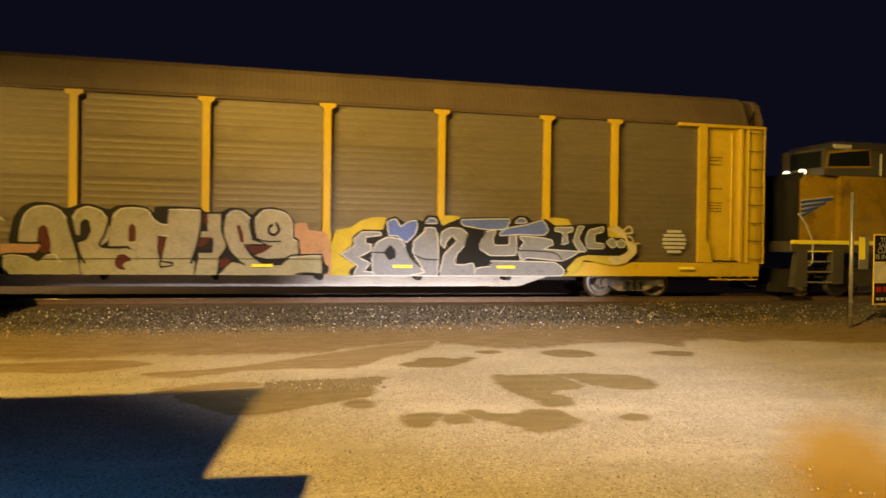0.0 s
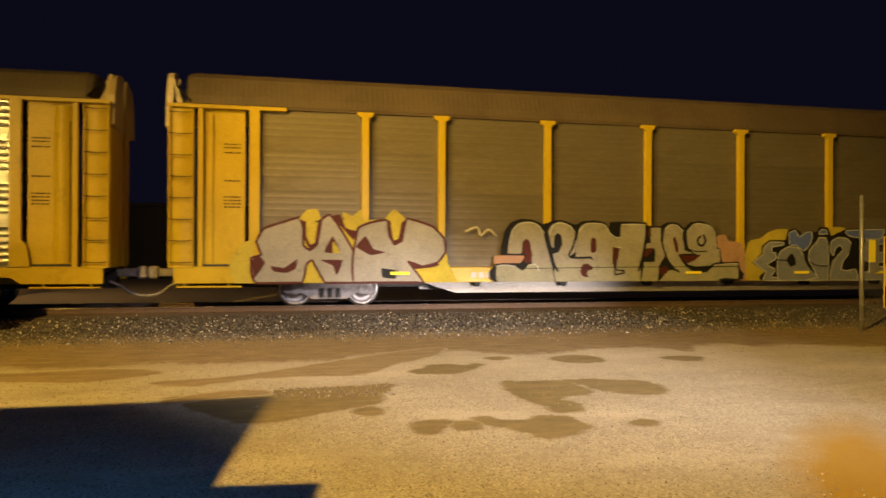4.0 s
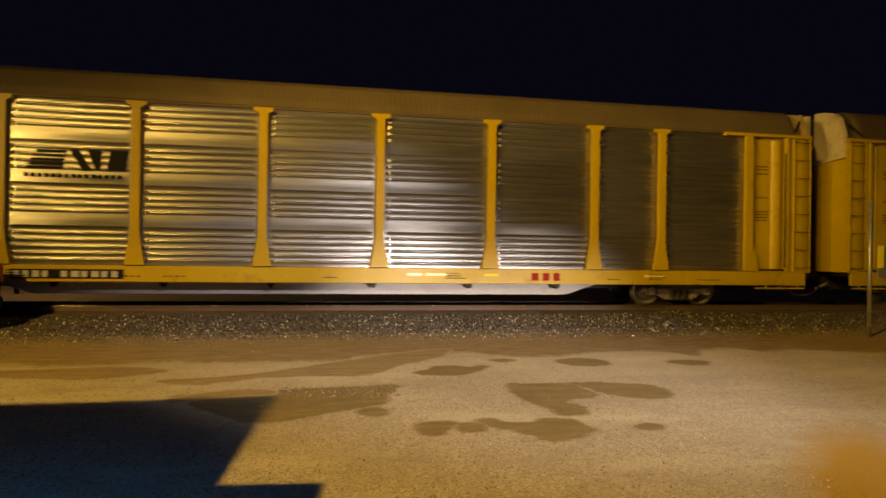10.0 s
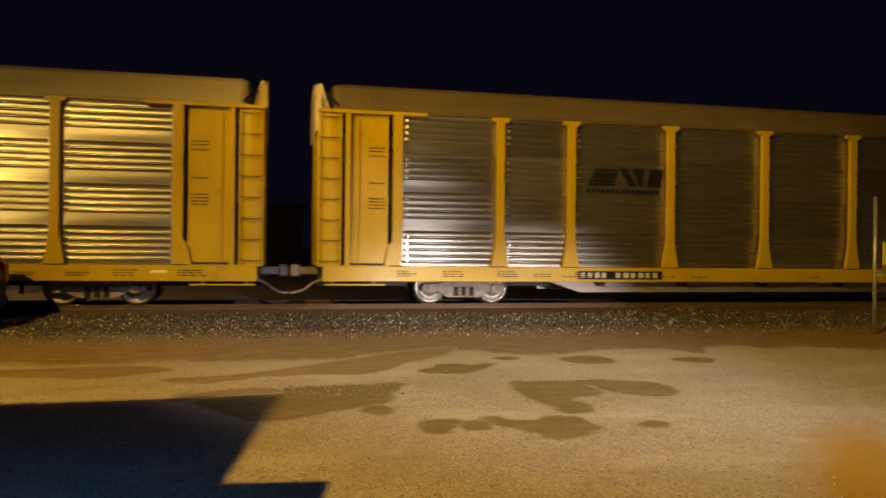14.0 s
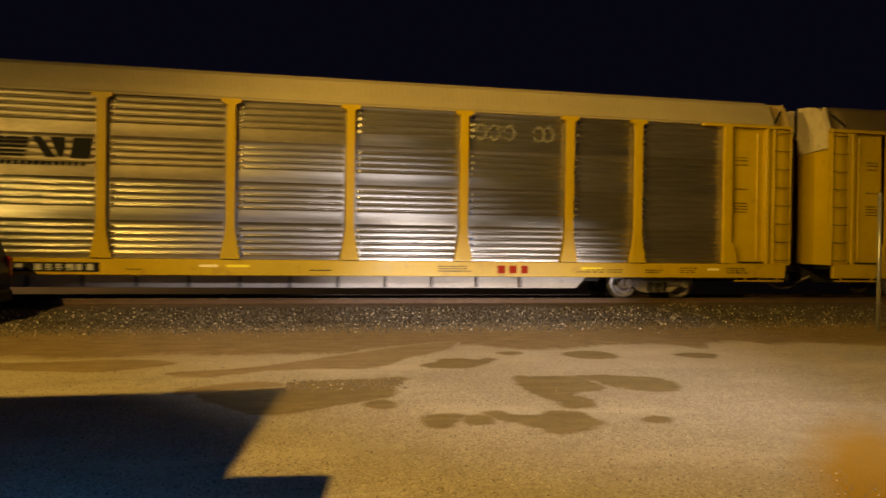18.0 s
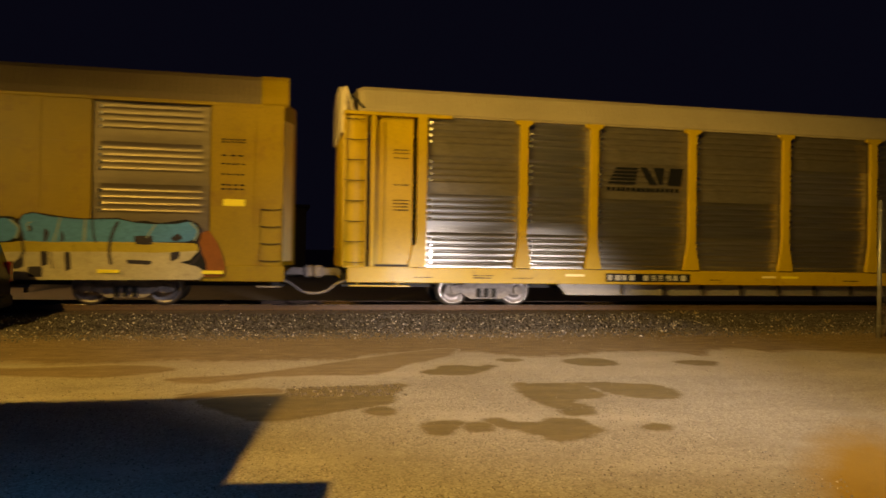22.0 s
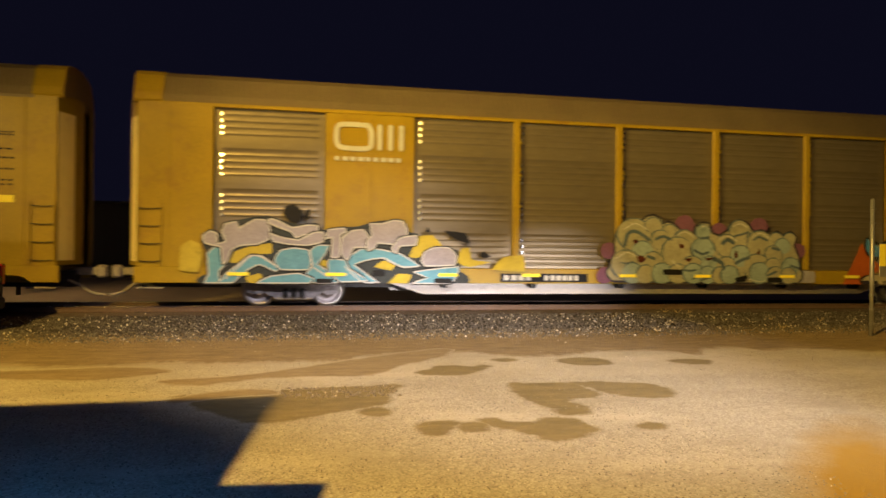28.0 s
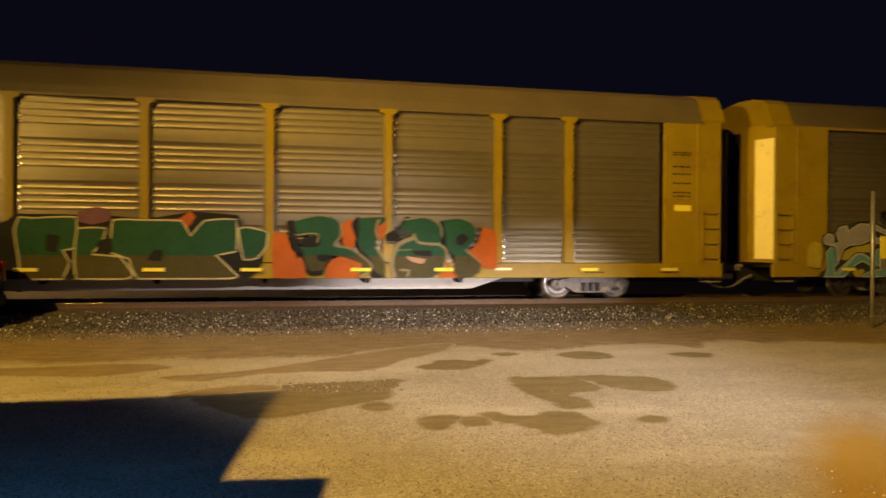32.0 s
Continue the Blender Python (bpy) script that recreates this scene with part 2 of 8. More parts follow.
# ---- mesh tools ----
class Mesh:
    def __init__(self):
        self.v, self.f = [], []

    def add(self, verts, faces):
        k = len(self.v)
        self.v += [tuple(p) for p in verts]
        self.f += [tuple(i + k for i in f) for f in faces]
        return self

    def box(self, x0, x1, y0, y1, z0, z1, c=0.0):
        """A box with chamfered long edges, or plain where c is 0."""
        if c <= 0:
            vs = [(x, y, z) for x in (x0, x1) for y in (y0, y1) for z in (z0, z1)]
            return self.add(vs, [(0, 1, 3, 2), (4, 6, 7, 5), (0, 4, 5, 1), (2, 3, 7, 6), (0, 2, 6, 4), (1, 5, 7, 3)])
        c = min(c, (x1 - x0) * 0.45, (y1 - y0) * 0.45, (z1 - z0) * 0.45)
        bm = bmesh.new()
        m = Matrix.Translation(((x0 + x1) / 2, (y0 + y1) / 2, (z0 + z1) / 2)) @ Matrix.Diagonal((x1 - x0, y1 - y0, z1 - z0, 1))
        bmesh.ops.create_cube(bm, size=1, matrix=m)
        bmesh.ops.bevel(bm, geom=bm.edges[:], offset=c, segments=1, affect="EDGES")
        bm.verts.index_update()
        self.add([v.co for v in bm.verts], [[v.index for v in f.verts] for f in bm.faces])
        bm.free()
        return self

    def extrude(self, outline, x0, x1, axis="x"):
        """A closed outline drawn out along an axis; outline (y, z) along x, (x, z) along y, (x, y) along z."""
        n = len(outline)
        put = {"x": lambda a, b, d: (d, a, b), "y": lambda a, b, d: (a, d, b), "z": lambda a, b, d: (a, b, d)}[axis]
        vs = [put(a, b, d) for d in (x0, x1) for a, b in outline]
        fs = [(i, (i + 1) % n, n + (i + 1) % n, n + i) for i in range(n)]
        return self.add(vs, fs + [tuple(range(n))[::-1], tuple(range(n, 2 * n))])

    def tube(self, a, b, r, n=10, r2=None):
        a, b = Vector(a), Vector(b)
        d = (b - a).normalized()
        u = d.orthogonal().normalized()
        w = d.cross(u)
        r2 = r if r2 is None else r2
        vs = [p + (u * math.cos(q) + w * math.sin(q)) * s for p, s in ((a, r), (b, r2)) for q in [2 * math.pi * i / n for i in range(n)]]
        fs = [(i, (i + 1) % n, n + (i + 1) % n, n + i) for i in range(n)]
        return self.add(vs, fs + [tuple(range(n))[::-1], tuple(range(n, 2 * n))])

    def pipe(self, pts, r, n=8):
        for a, b in zip(pts, pts[1:]):
            self.tube(a, b, r, n)
        return self

    def lathe(self, profile, n=28, axis="y"):
        """Profile of (along the axis, radius) turned round an axis through the origin."""
        vs = []
        for d, r in profile:
            for i in range(n):
                q = 2 * math.pi * i / n
                vs.append((r * math.cos(q), d, r * math.sin(q)))
        fs = [(k * n + i, k * n + (i + 1) % n, (k + 1) * n + (i + 1) % n, (k + 1) * n + i) for k in range(len(profile) - 1) for i in range(n)]
        return self.add(vs, fs)

    def data(self, name, mat, smooth=False):
        me = bpy.data.meshes.new(name)
        me.from_pydata(self.v, [], self.f)
        bm = bmesh.new()
        bm.from_mesh(me)
        bmesh.ops.recalc_face_normals(bm, faces=bm.faces[:])
        bm.to_mesh(me)
        bm.free()
        me.materials.append(mat)
        if smooth:
            me.shade_smooth()
        return me


def part(name, mesh, mat, parent, label="", smooth=False, at=None):
    ob = new(name, mesh.data(name, mat, smooth) if isinstance(mesh, Mesh) else mesh)
    ob.parent = parent
    if at is not None:
        ob.matrix_basis = at
    if label:
        ob["label"] = label
    return ob


def thing(name, label, category, at=Matrix(), group="", kind=""):
    ob = new(name)
    ob.matrix_basis = at
    return tagged(ob, label, category, group, kind)


def alone(name, mesh, mat, label, category, at=Matrix(), group="", kind="", smooth=False):
    ob = new(name, mesh.data(name, mat, smooth))
    ob.matrix_basis = at
    return tagged(ob, label, category, group, kind)


# ---- ground ----
def ground_material(name="dusty_asphalt_lot", over=None):
    """The worn lot; over: two browns of dirt that lie on it where the mesh carries "cover"."""
    m = bpy.data.materials.new(name)
    m.use_nodes = True
    nt = m.node_tree
    n, l = nt.nodes, nt.links
    b = n["Principled BSDF"]
    co = n.new("ShaderNodeTexCoord")

    def tex(scale, detail=4, rough=0.6, stretch=None):
        t = n.new("ShaderNodeTexNoise")
        t.inputs["Scale"].default_value, t.inputs["Detail"].default_value, t.inputs["Roughness"].default_value = scale, detail, rough
        if stretch:
            mp = n.new("ShaderNodeMapping")
            mp.inputs["Scale"].default_value = stretch
            l.new(co.outputs["Object"], mp.inputs["Vector"])
            l.new(mp.outputs["Vector"], t.inputs["Vector"])
        else:
            l.new(co.outputs["Object"], t.inputs["Vector"])
        return t.outputs["Fac"]

    def span(x, a, c, lo=0.0, hi=1.0):
        r = n.new("ShaderNodeMapRange")
        for k, v in (("From Min", a), ("From Max", c), ("To Min", lo), ("To Max", hi)):
            r.inputs[k].default_value = v
        l.new(x, r.inputs["Value"])
        return r.outputs["Result"]

    def calc(op, a, c):
        k = n.new("ShaderNodeMath")
        k.operation = op
        for i, x in enumerate((a, c)):
            if isinstance(x, (int, float)):
                k.inputs[i].default_value = x
            else:
                l.new(x, k.inputs[i])
        return k.outputs[0]

    def blend(f, a, c):
        k = n.new("ShaderNodeMix")
        k.data_type = "RGBA"
        l.new(f, k.inputs["Factor"])
        for s, x in (("A", a), ("B", c)):
            if isinstance(x, tuple):
                k.inputs[s].default_value = (*x, 1)
            else:
                l.new(x, k.inputs[s])
        return k.outputs["Result"]

    sep = n.new("ShaderNodeSeparateXYZ")
    l.new(co.outputs["Object"], sep.inputs[0])
    x, y = sep.outputs["X"], sep.outputs["Y"]
    chips = n.new("ShaderNodeTexVoronoi")
    chips.inputs["Scale"].default_value = 55
    l.new(co.outputs["Object"], chips.inputs["Vector"])
    chip = span(chips.outputs["Color"], 0.1, 0.9)
    lot = blend(chip, (0.25, 0.21, 0.143), (0.53, 0.46, 0.335))
    lot = blend(span(tex(0.9, 8, 0.7), 0.45, 0.68, 0.0, 0.75), lot, (0.30, 0.25, 0.17))
    lot = blend(span(tex(0.5, 6, 0.6, (0.6, 1.5, 1)), 0.50, 0.66, 0.0, 0.6), lot, (0.54, 0.47, 0.35))
    lot = blend(span(tex(7, 5, 0.7), 0.58, 0.72), lot, (0.22, 0.18, 0.125))
    dirt = blend(span(tex(2.2, 8, 0.7, (0.5, 1.6, 1)), 0.3, 0.7), (0.15, 0.11, 0.062), (0.36, 0.27, 0.155))
    edge = calc("ADD", calc("SUBTRACT", y, calc("MULTIPLY", x, 0.10)), calc("MULTIPLY", tex(0.42, 5, 0.6, (0.35, 1.3, 1)), 6.5))
    c = blend(span(edge, 15.0, 16.5), lot, dirt)
    c = blend(span(edge, 12.6, 13.2, 0.0, 0.25), c, (0.55, 0.46, 0.31))
    # soft-edged orange patch on the lot
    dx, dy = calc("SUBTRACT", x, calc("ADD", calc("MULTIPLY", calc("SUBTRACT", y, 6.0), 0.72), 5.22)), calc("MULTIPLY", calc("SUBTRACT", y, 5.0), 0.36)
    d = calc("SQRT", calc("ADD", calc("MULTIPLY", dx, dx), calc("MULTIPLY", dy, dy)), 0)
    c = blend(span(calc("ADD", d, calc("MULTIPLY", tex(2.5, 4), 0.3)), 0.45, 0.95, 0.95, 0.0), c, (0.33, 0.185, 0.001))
    if over:
        at = n.new("ShaderNodeAttribute")
        at.attribute_name = "cover"
        ragged = calc("ADD", at.outputs["Fac"], calc("MULTIPLY", calc("SUBTRACT", calc("ADD", tex(5.5, 6, 0.7), calc("MULTIPLY", tex(28, 3), 0.5)), 0.75), 1.5))
        soil = blend(span(tex(3.0, 8, 0.75, (0.6, 1.4, 1)), 0.35, 0.68), over[0], over[1])
        soil = blend(span(tex(60, 4, 0.7), 0.55, 0.75, 0.0, 0.5), soil, tuple(q * 0.5 for q in over[0]))
        c = blend(span(ragged, 0.22, 0.80), c, soil)
    l.new(c, b.inputs["Base Color"])
    b.inputs["Roughness"].default_value = 0.88
    bp = n.new("ShaderNodeBump")
    bp.inputs["Strength"].default_value, bp.inputs["Distance"].default_value = 0.6, 0.012
    l.new(calc("ADD", calc("ADD", chip, calc("MULTIPLY", tex(160, 3), 0.8)), calc("MULTIPLY", tex(6, 6), 2.0)), bp.inputs["Height"])
    l.new(bp.outputs["Normal"], b.inputs["Normal"])
    return m


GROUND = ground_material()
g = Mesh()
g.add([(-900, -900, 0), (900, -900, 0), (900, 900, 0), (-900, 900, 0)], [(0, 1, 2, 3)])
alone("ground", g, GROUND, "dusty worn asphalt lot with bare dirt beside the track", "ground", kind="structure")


def cover(me, values):
    """Stores how far the dirt layer covers each corner point of a mesh."""
    layer = me.attributes.new("cover", "FLOAT", "POINT")
    for i, q in enumerate(values):
        layer.data[i].value = q


def patch(points, label, mat, lift=0.004, seed=0):
    """A flat stain or dip whose edge fades into the lot."""
    ring, n = [], len(points)
    for i in range(n):
        p0, p1, p2, p3 = (points[(i + k) % n] for k in (-1, 0, 1, 2))
        for k in range(5):
            t = k / 5
            ring.append([0.5 * (2 * p1[a] + (p2[a] - p0[a]) * t + (2 * p0[a] - 5 * p1[a] + 4 * p2[a] - p3[a]) * t * t + (3 * p1[a] - p0[a] - 3 * p2[a] + p3[a]) * t ** 3) for a in (0, 1)])
    n = len(ring)
    turn = 1 if sum(ring[i - 1][0] * ring[i][1] - ring[i][0] * ring[i - 1][1] for i in range(n)) > 0 else -1
    inner, outer = [], []
    for i, q in enumerate(ring):
        a, c = ring[i - 2], ring[(i + 2) % n]
        d = Vector((c[0] - a[0], c[1] - a[1])).normalized() * turn
        push = 0.05 * noise.noise((q[0] * 2.2, q[1] * 2.2, seed + 3)) + 0.035 * noise.noise((q[0] * 7, q[1] * 7, seed))
        q = (q[0] + d.y * push, q[1] - d.x * push)
        wide = 1 + 0.4 * noise.noise((q[0] * 4, q[1] * 4, seed))
        inner.append((q[0] - d.y * 0.015, q[1] + d.x * 0.015, lift))
        outer.append((q[0] + d.y * 0.13 * wide, q[1] - d.x * 0.13 * wide, lift * 0.6))
    m = Mesh()
    m.add(inner + outer, [tuple(range(n))] + [(i, n + i, n + (i + 1) % n, (i + 1) % n) for i in range(n)])
    ob = alone("dirt_patch", m, mat, label, "dirt patch", group="bare patches in the lot")
    cover(ob.data, [1.0] * n + [0.0] * n)
    return ob


DAMP = ground_material("damp_dirt_on_the_lot", ((0.148, 0.106, 0.038), (0.26, 0.193, 0.074)))
BARE = ground_material("bare_dirt_on_the_lot", ((0.21, 0.148, 0.068), (0.34, 0.25, 0.125)))
patch([(3.1, 9.54), (3.23, 9.44), (3.61, 9.47), (3.79, 9.36), (3.84, 9.05), (3.85, 8.69), (3.74, 8.53), (3.5, 8.46), (3.3, 8.27), (3.38, 8.02), (3.35, 7.92), (3.16, 7.94), (3.01, 8.08), (2.95, 8.38), (2.93, 8.72), (2.95, 9.03)], "shallow brown pothole filled with damp dirt", DAMP, 0.004, 1)
patch([(3.83, 9.44), (4.19, 9.46), (4.51, 9.31), (4.83, 9.22), (4.89, 8.89), (4.83, 8.52), (4.65, 8.33), (4.47, 8.32), (4.22, 8.48), (4.07, 8.77), (4.03, 9.01), (3.94, 9.26)], "shallow brown pothole filled with damp dirt", DAMP, 0.004, 2)
patch([(2.09, 7.54), (2.27, 7.55), (2.31, 7.38), (2.54, 7.29), (2.8, 7.47), (2.99, 7.43), (3.06, 7.17), (3.06, 6.93), (2.89, 6.77), (2.67, 6.64), (2.51, 6.66), (2.45, 6.86), (2.34, 7.01), (2.22, 7.19), (2.11, 7.39)], "shallow brown pothole filled with damp dirt", DAMP, 0.004, 3)
patch([(-1.08, 9.21), (-0.62, 9.36), (-0.17, 9.47), (0.15, 9.47), (0.49, 9.49), (1.09, 9.57), (1.56, 9.62), (1.34, 9.07), (1.24, 8.51), (0.8, 8.26), (0.46, 8.03), (0.2, 7.88), (0.06, 7.85), (-0.18, 7.78), (-0.41, 8.08), (-0.81, 8.72)], "wide bare dirt patch with loose gravel", DAMP, 0.004, 5)
patch([(1.99, 10.6), (2.24, 10.82), (2.42, 11.07), (2.68, 11.12), (2.94, 10.95), (3.14, 11.06), (2.95, 10.68), (2.71, 10.41), (2.41, 10.31), (2.15, 10.39)], "shallow dirt patch with gravel in the asphalt", DAMP, 0.0045, 7)
patch([(3.06, 7.81), (3.21, 7.9), (3.35, 7.85), (3.25, 7.63), (3.09, 7.6), (3.01, 7.67)], "small dark dirt patch in the asphalt", DAMP, 0.0045, 20)
patch([(1.38, 7.24), (1.55, 7.47), (1.78, 7.46), (1.69, 7.21), (1.6, 7.02), (1.48, 6.96), (1.4, 7.09)], "small dark dirt patch in the asphalt", DAMP, 0.0045, 21)
patch([(1.84, 7.31), (1.96, 7.38), (2.05, 7.3), (1.99, 7.11), (1.87, 7.09), (1.82, 7.17)], "small dark dirt patch in the asphalt", DAMP, 0.0045, 22)
patch([(1.0, 8.2), (1.12, 8.28), (1.19, 8.13), (1.14, 7.93), (1.02, 7.89), (0.97, 8.02)], "small dark dirt patch in the asphalt", DAMP, 0.0045, 23)
patch([(4.46, 11.39), (4.77, 11.67), (5.11, 11.57), (5.15, 11.07), (4.85, 10.88), (4.57, 10.97)], "small dark dirt patch in the asphalt", DAMP, 0.0045, 24)
patch([(3.44, 11.64), (3.66, 11.74), (3.74, 11.57), (3.56, 11.44)], "small dark dirt patch in the asphalt", DAMP, 0.0045, 25)
patch([(6.21, 11.12), (6.54, 11.27), (6.89, 11.16), (6.68, 10.82), (6.35, 10.86)], "small dark dirt patch in the asphalt", DAMP, 0.0045, 26)
patch([(3.63, 7.0), (3.79, 7.05), (3.8, 6.92), (3.68, 6.85), (3.6, 6.88)], "small dark dirt patch in the asphalt", DAMP, 0.0045, 27)


def shoulder():
    """The bare strip between the lot and the ballast, with a ragged front edge."""
    line = [(-40, 12.6), (-12, 12.4), (-3.83, 12.29), (-3.23, 11.89), (-2.63, 11.87), (-2.16, 11.98), (-1.47, 12.13), (-0.8, 11.93), (-0.23, 11.98), (0.4, 11.96), (1.0, 11.90), (1.5, 12.45), (2.0, 12.65), (2.71, 12.64), (3.3, 12.69), (3.75, 12.18), (4.05, 11.95), (4.57, 12.02), (5.7, 12.42), (6.35, 12.46), (6.86, 12.3), (7.05, 11.75), (7.73, 12.55), (8.42, 12.73), (8.61, 12.14), (9.43, 12.29), (10.98, 11.73), (40, 12.6)]
    rnd = random.Random(4)
    front = []
    for (ax, ay), (cx, cy) in zip(line, line[1:]):
        n = 14
        front += [(ax + (cx - ax) * i / n, ay + (cy - ay) * (3 - 2 * i / n) * (i / n) ** 2 + rnd.uniform(-0.05, 0.05)) for i in range(n)]
    front.append(line[-1])
    m = Mesh()
    n = len(front)
    m.add([(x, y - 0.28, 0.001) for x, y in front] + [(x, y + 0.16, 0.003) for x, y in front] + [(x, 16.2, 0.003) for x, y in front], [(k * n + i, k * n + i + 1, (k + 1) * n + i + 1, (k + 1) * n + i) for k in (0, 1) for i in range(n - 1)])
    ob = alone("dirt_shoulder", m, SHOULDER, "bare brown dirt strip between lot and ballast", "dirt", kind="structure")
    cover(ob.data, [0.0] * n + [0.9] * n + [1.0] * n)


SHOULDER = ground_material("bare_shoulder_dirt", ((0.17, 0.115, 0.05), (0.33, 0.235, 0.108)))
shoulder()
STREAK = "dark dirt washed in a streak across the lot"
patch([(-1.38, 10.32), (-1.12, 10.41), (-0.38, 10.63), (0.18, 10.99), (0.98, 11.65), (2.02, 12.48), (2.94, 13.0), (2.75, 12.3), (2.25, 11.68), (1.83, 11.26), (1.45, 10.63), (1.11, 10.45), (0.17, 10.51), (-0.37, 10.31), (-0.81, 10.03), (-1.08, 10.07)], STREAK, BARE, 0.005, 41)
patch([(-9.0, 11.75), (-5.2, 11.55), (-3.3, 11.45), (-2.2, 11.62), (-1.5, 11.3), (-1.6, 10.95), (-2.3, 10.62), (-3.1, 10.8), (-4.6, 11.2), (-7.5, 11.4)], STREAK, BARE, 0.005, 42)
patch([(-1.08, 8.95), (-0.98, 9.18), (-0.63, 9.48), (-0.18, 9.51), (0.02, 9.41), (0.02, 9.26), (-0.42, 9.19), (-0.79, 9.04)], STREAK, BARE, 0.0055, 43)

# ---- track ----
b = Mesh()
prof = [(15.2, -0.03), (15.7, 0.012), (16.4, 0.06), (17.9, 0.12), (18.7, 0.135), (22.0, 0.135), (23.0, 0.10), (25.6, 0.0), (25.6, -0.05)]
b.extrude(prof, -220, 260)
alone("track_bed", b, SOIL, "dark gravelly ballast bed under the track", "track bed", kind="structure")


def height_of_bed(y):
    for (a, za), (c, zc) in zip(prof, prof[1:]):
        if a <= y <= c:
            return za + (zc - za) * (y - a) / max(1e-6, c - a)
    return 0.0


def stones(name, n, x0, x1, ys, size, label, mat, seed):
    rs = np.random.RandomState(seed)
    base = np.array([(1, 0, 0), (-1, 0, 0), (0, 1, 0), (0, -1, 0), (0, 0, 1), (0, 0, -1)], float)
    tri = [(0, 2, 4), (2, 1, 4), (1, 3, 4), (3, 0, 4), (2, 0, 5), (1, 2, 5), (3, 1, 5), (0, 3, 5)]
    vs, fs = [], []
    for i in range(n):
        x, y = rs.uniform(x0, x1), ys(rs)
        s = size * rs.uniform(0.45, 1.35)
        v = base * rs.uniform(0.6, 1.25, (6, 3)) * s * np.array((1.0, 1.0, 0.7))
        a = rs.uniform(0, 6.28)
        ca, sa = math.cos(a), math.sin(a)
        z = max(0.0, height_of_bed(y)) + s * 0.2
        for p in v:
            vs.append((x + p[0] * ca - p[1] * sa, y + p[0] * sa + p[1] * ca, z + p[2]))
        fs += [(a_ + 6 * i, b_ + 6 * i, c_ + 6 * i) for a_, b_, c_ in tri]
    me = bpy.data.meshes.new(name)
    me.from_pydata(vs, [], fs)
    me.materials.append(mat)
    return tagged(new(name, me), label, "gravel", kind="stuff")


def stone_material(name, lo, hi, rough):
    m = bpy.data.materials.new(name)
    m.use_nodes = True
    n, l = m.node_tree.nodes, m.node_tree.links
    geo = n.new("ShaderNodeNewGeometry")
    r = n.new("ShaderNodeValToRGB")
    r.color_ramp.elements[0].color, r.color_ramp.elements[1].color = (*lo, 1), (*hi, 1)
    r.color_ramp.elements[1].position = 0.995
    k = r.color_ramp.elements.new(0.9)
    k.color = (*[a * 0.83 + c * 0.17 for a, c in zip(lo, hi)], 1)
    l.new(geo.outputs["Random Per Island"], r.inputs["Fac"])
    l.new(r.outputs["Color"], n["Principled BSDF"].inputs["Base Color"])
    n["Principled BSDF"].inputs["Roughness"].default_value = rough
    return m


MIXED = stone_material("mixed_ballast_stones", (0.034, 0.028, 0.022), (0.62, 0.56, 0.50), 0.5)
PALE = stone_material("pale_gravel", (0.11, 0.078, 0.040), (0.46, 0.37, 0.23), 0.8)
# stones between the rails, darker than those beside them
DARK_STONE = stone_material("dark_ballast_stones", (0.010, 0.008, 0.006), (0.12, 0.10, 0.08), 0.7)
stones("ballast_stones", 40000, -14, 26, lambda r: 14.4 + 5.05 * r.beta(2.0, 2.3), 0.026, "grey crushed stone ballast beside the rails", MIXED, 11)
stones("ballast_stones", 7000, -14, 26, lambda r: r.uniform(19.4, 22.6), 0.04, "dark ballast between the rails", DARK_STONE, 12)
stones("loose_gravel", 26000, -12, 20, lambda r: 16.0 - abs(r.normal(0, 0.95)), 0.015, "loose pale gravel at the foot of the ballast", PALE, 13)
PEBBLE = stone_material("lot_pebbles", (0.15, 0.12, 0.08), (0.54, 0.465, 0.34), 0.8)
stones("loose_gravel", 260, 0.1, 1.5, lambda r: r.uniform(8.9, 9.6), 0.022, "loose pale gravel on the dirt patch", PALE, 14)
stones("loose_gravel", 6000, -3, 4.3, lambda r: 4.3 + 7.5 * r.beta(1.0, 2.0), 0.0095, "scattered small pebbles on the lot", PEBBLE, 15)
stones("loose_gravel", 1500, -12, 16, lambda r: r.uniform(10, 15), 0.012, "scattered small pebbles on the dirt", PEBBLE, 16)

for side in (-1, 1):
    y = YC + side * 0.7525
    rail = thing("rail", "steel rail with polished head and rusty web", "rail", pose(0, y, 0), "rails of the track", "structure")
    m = Mesh().extrude([(-0.07, RAIL - 0.17), (0.07, RAIL - 0.17), (0.07, RAIL - 0.157), (0.012, RAIL - 0.13), (0.012, RAIL - 0.04), (0.034, RAIL - 0.035), (0.036, RAIL - 0.008), (-0.036, RAIL - 0.008), (-0.034, RAIL - 0.035), (-0.012, RAIL - 0.04), (-0.012, RAIL - 0.13), (-0.07, RAIL - 0.157)], -220, 260)
    part("rail_web", m, RUST, rail)
    arc = [(0.024 + 0.012 * math.cos(q), RAIL - 0.012 + 0.012 * math.sin(q)) for q in [math.pi * k / 16 for k in range(1, 9)]]
    m = Mesh().extrude(arc + [(-y_, z_) for y_, z_ in arc[::-1]], -220, 260)
    part("rail_head", m, RAIL_TOP, rail, "polished bright running surface")
tie = Mesh().box(-0.115, 0.115, -1.3, 1.3, -0.05, 0.125, 0.012).data("tie", TIE)
track = thing("track_ties", "weathered wooden ties half sunk in ballast", "railway ties", pose(0, YC, 0), kind="structure")
for i in range(90):
    ob = part("tie", tie, TIE, track, at=pose(-16 + i * 0.5, 0, 0.012))

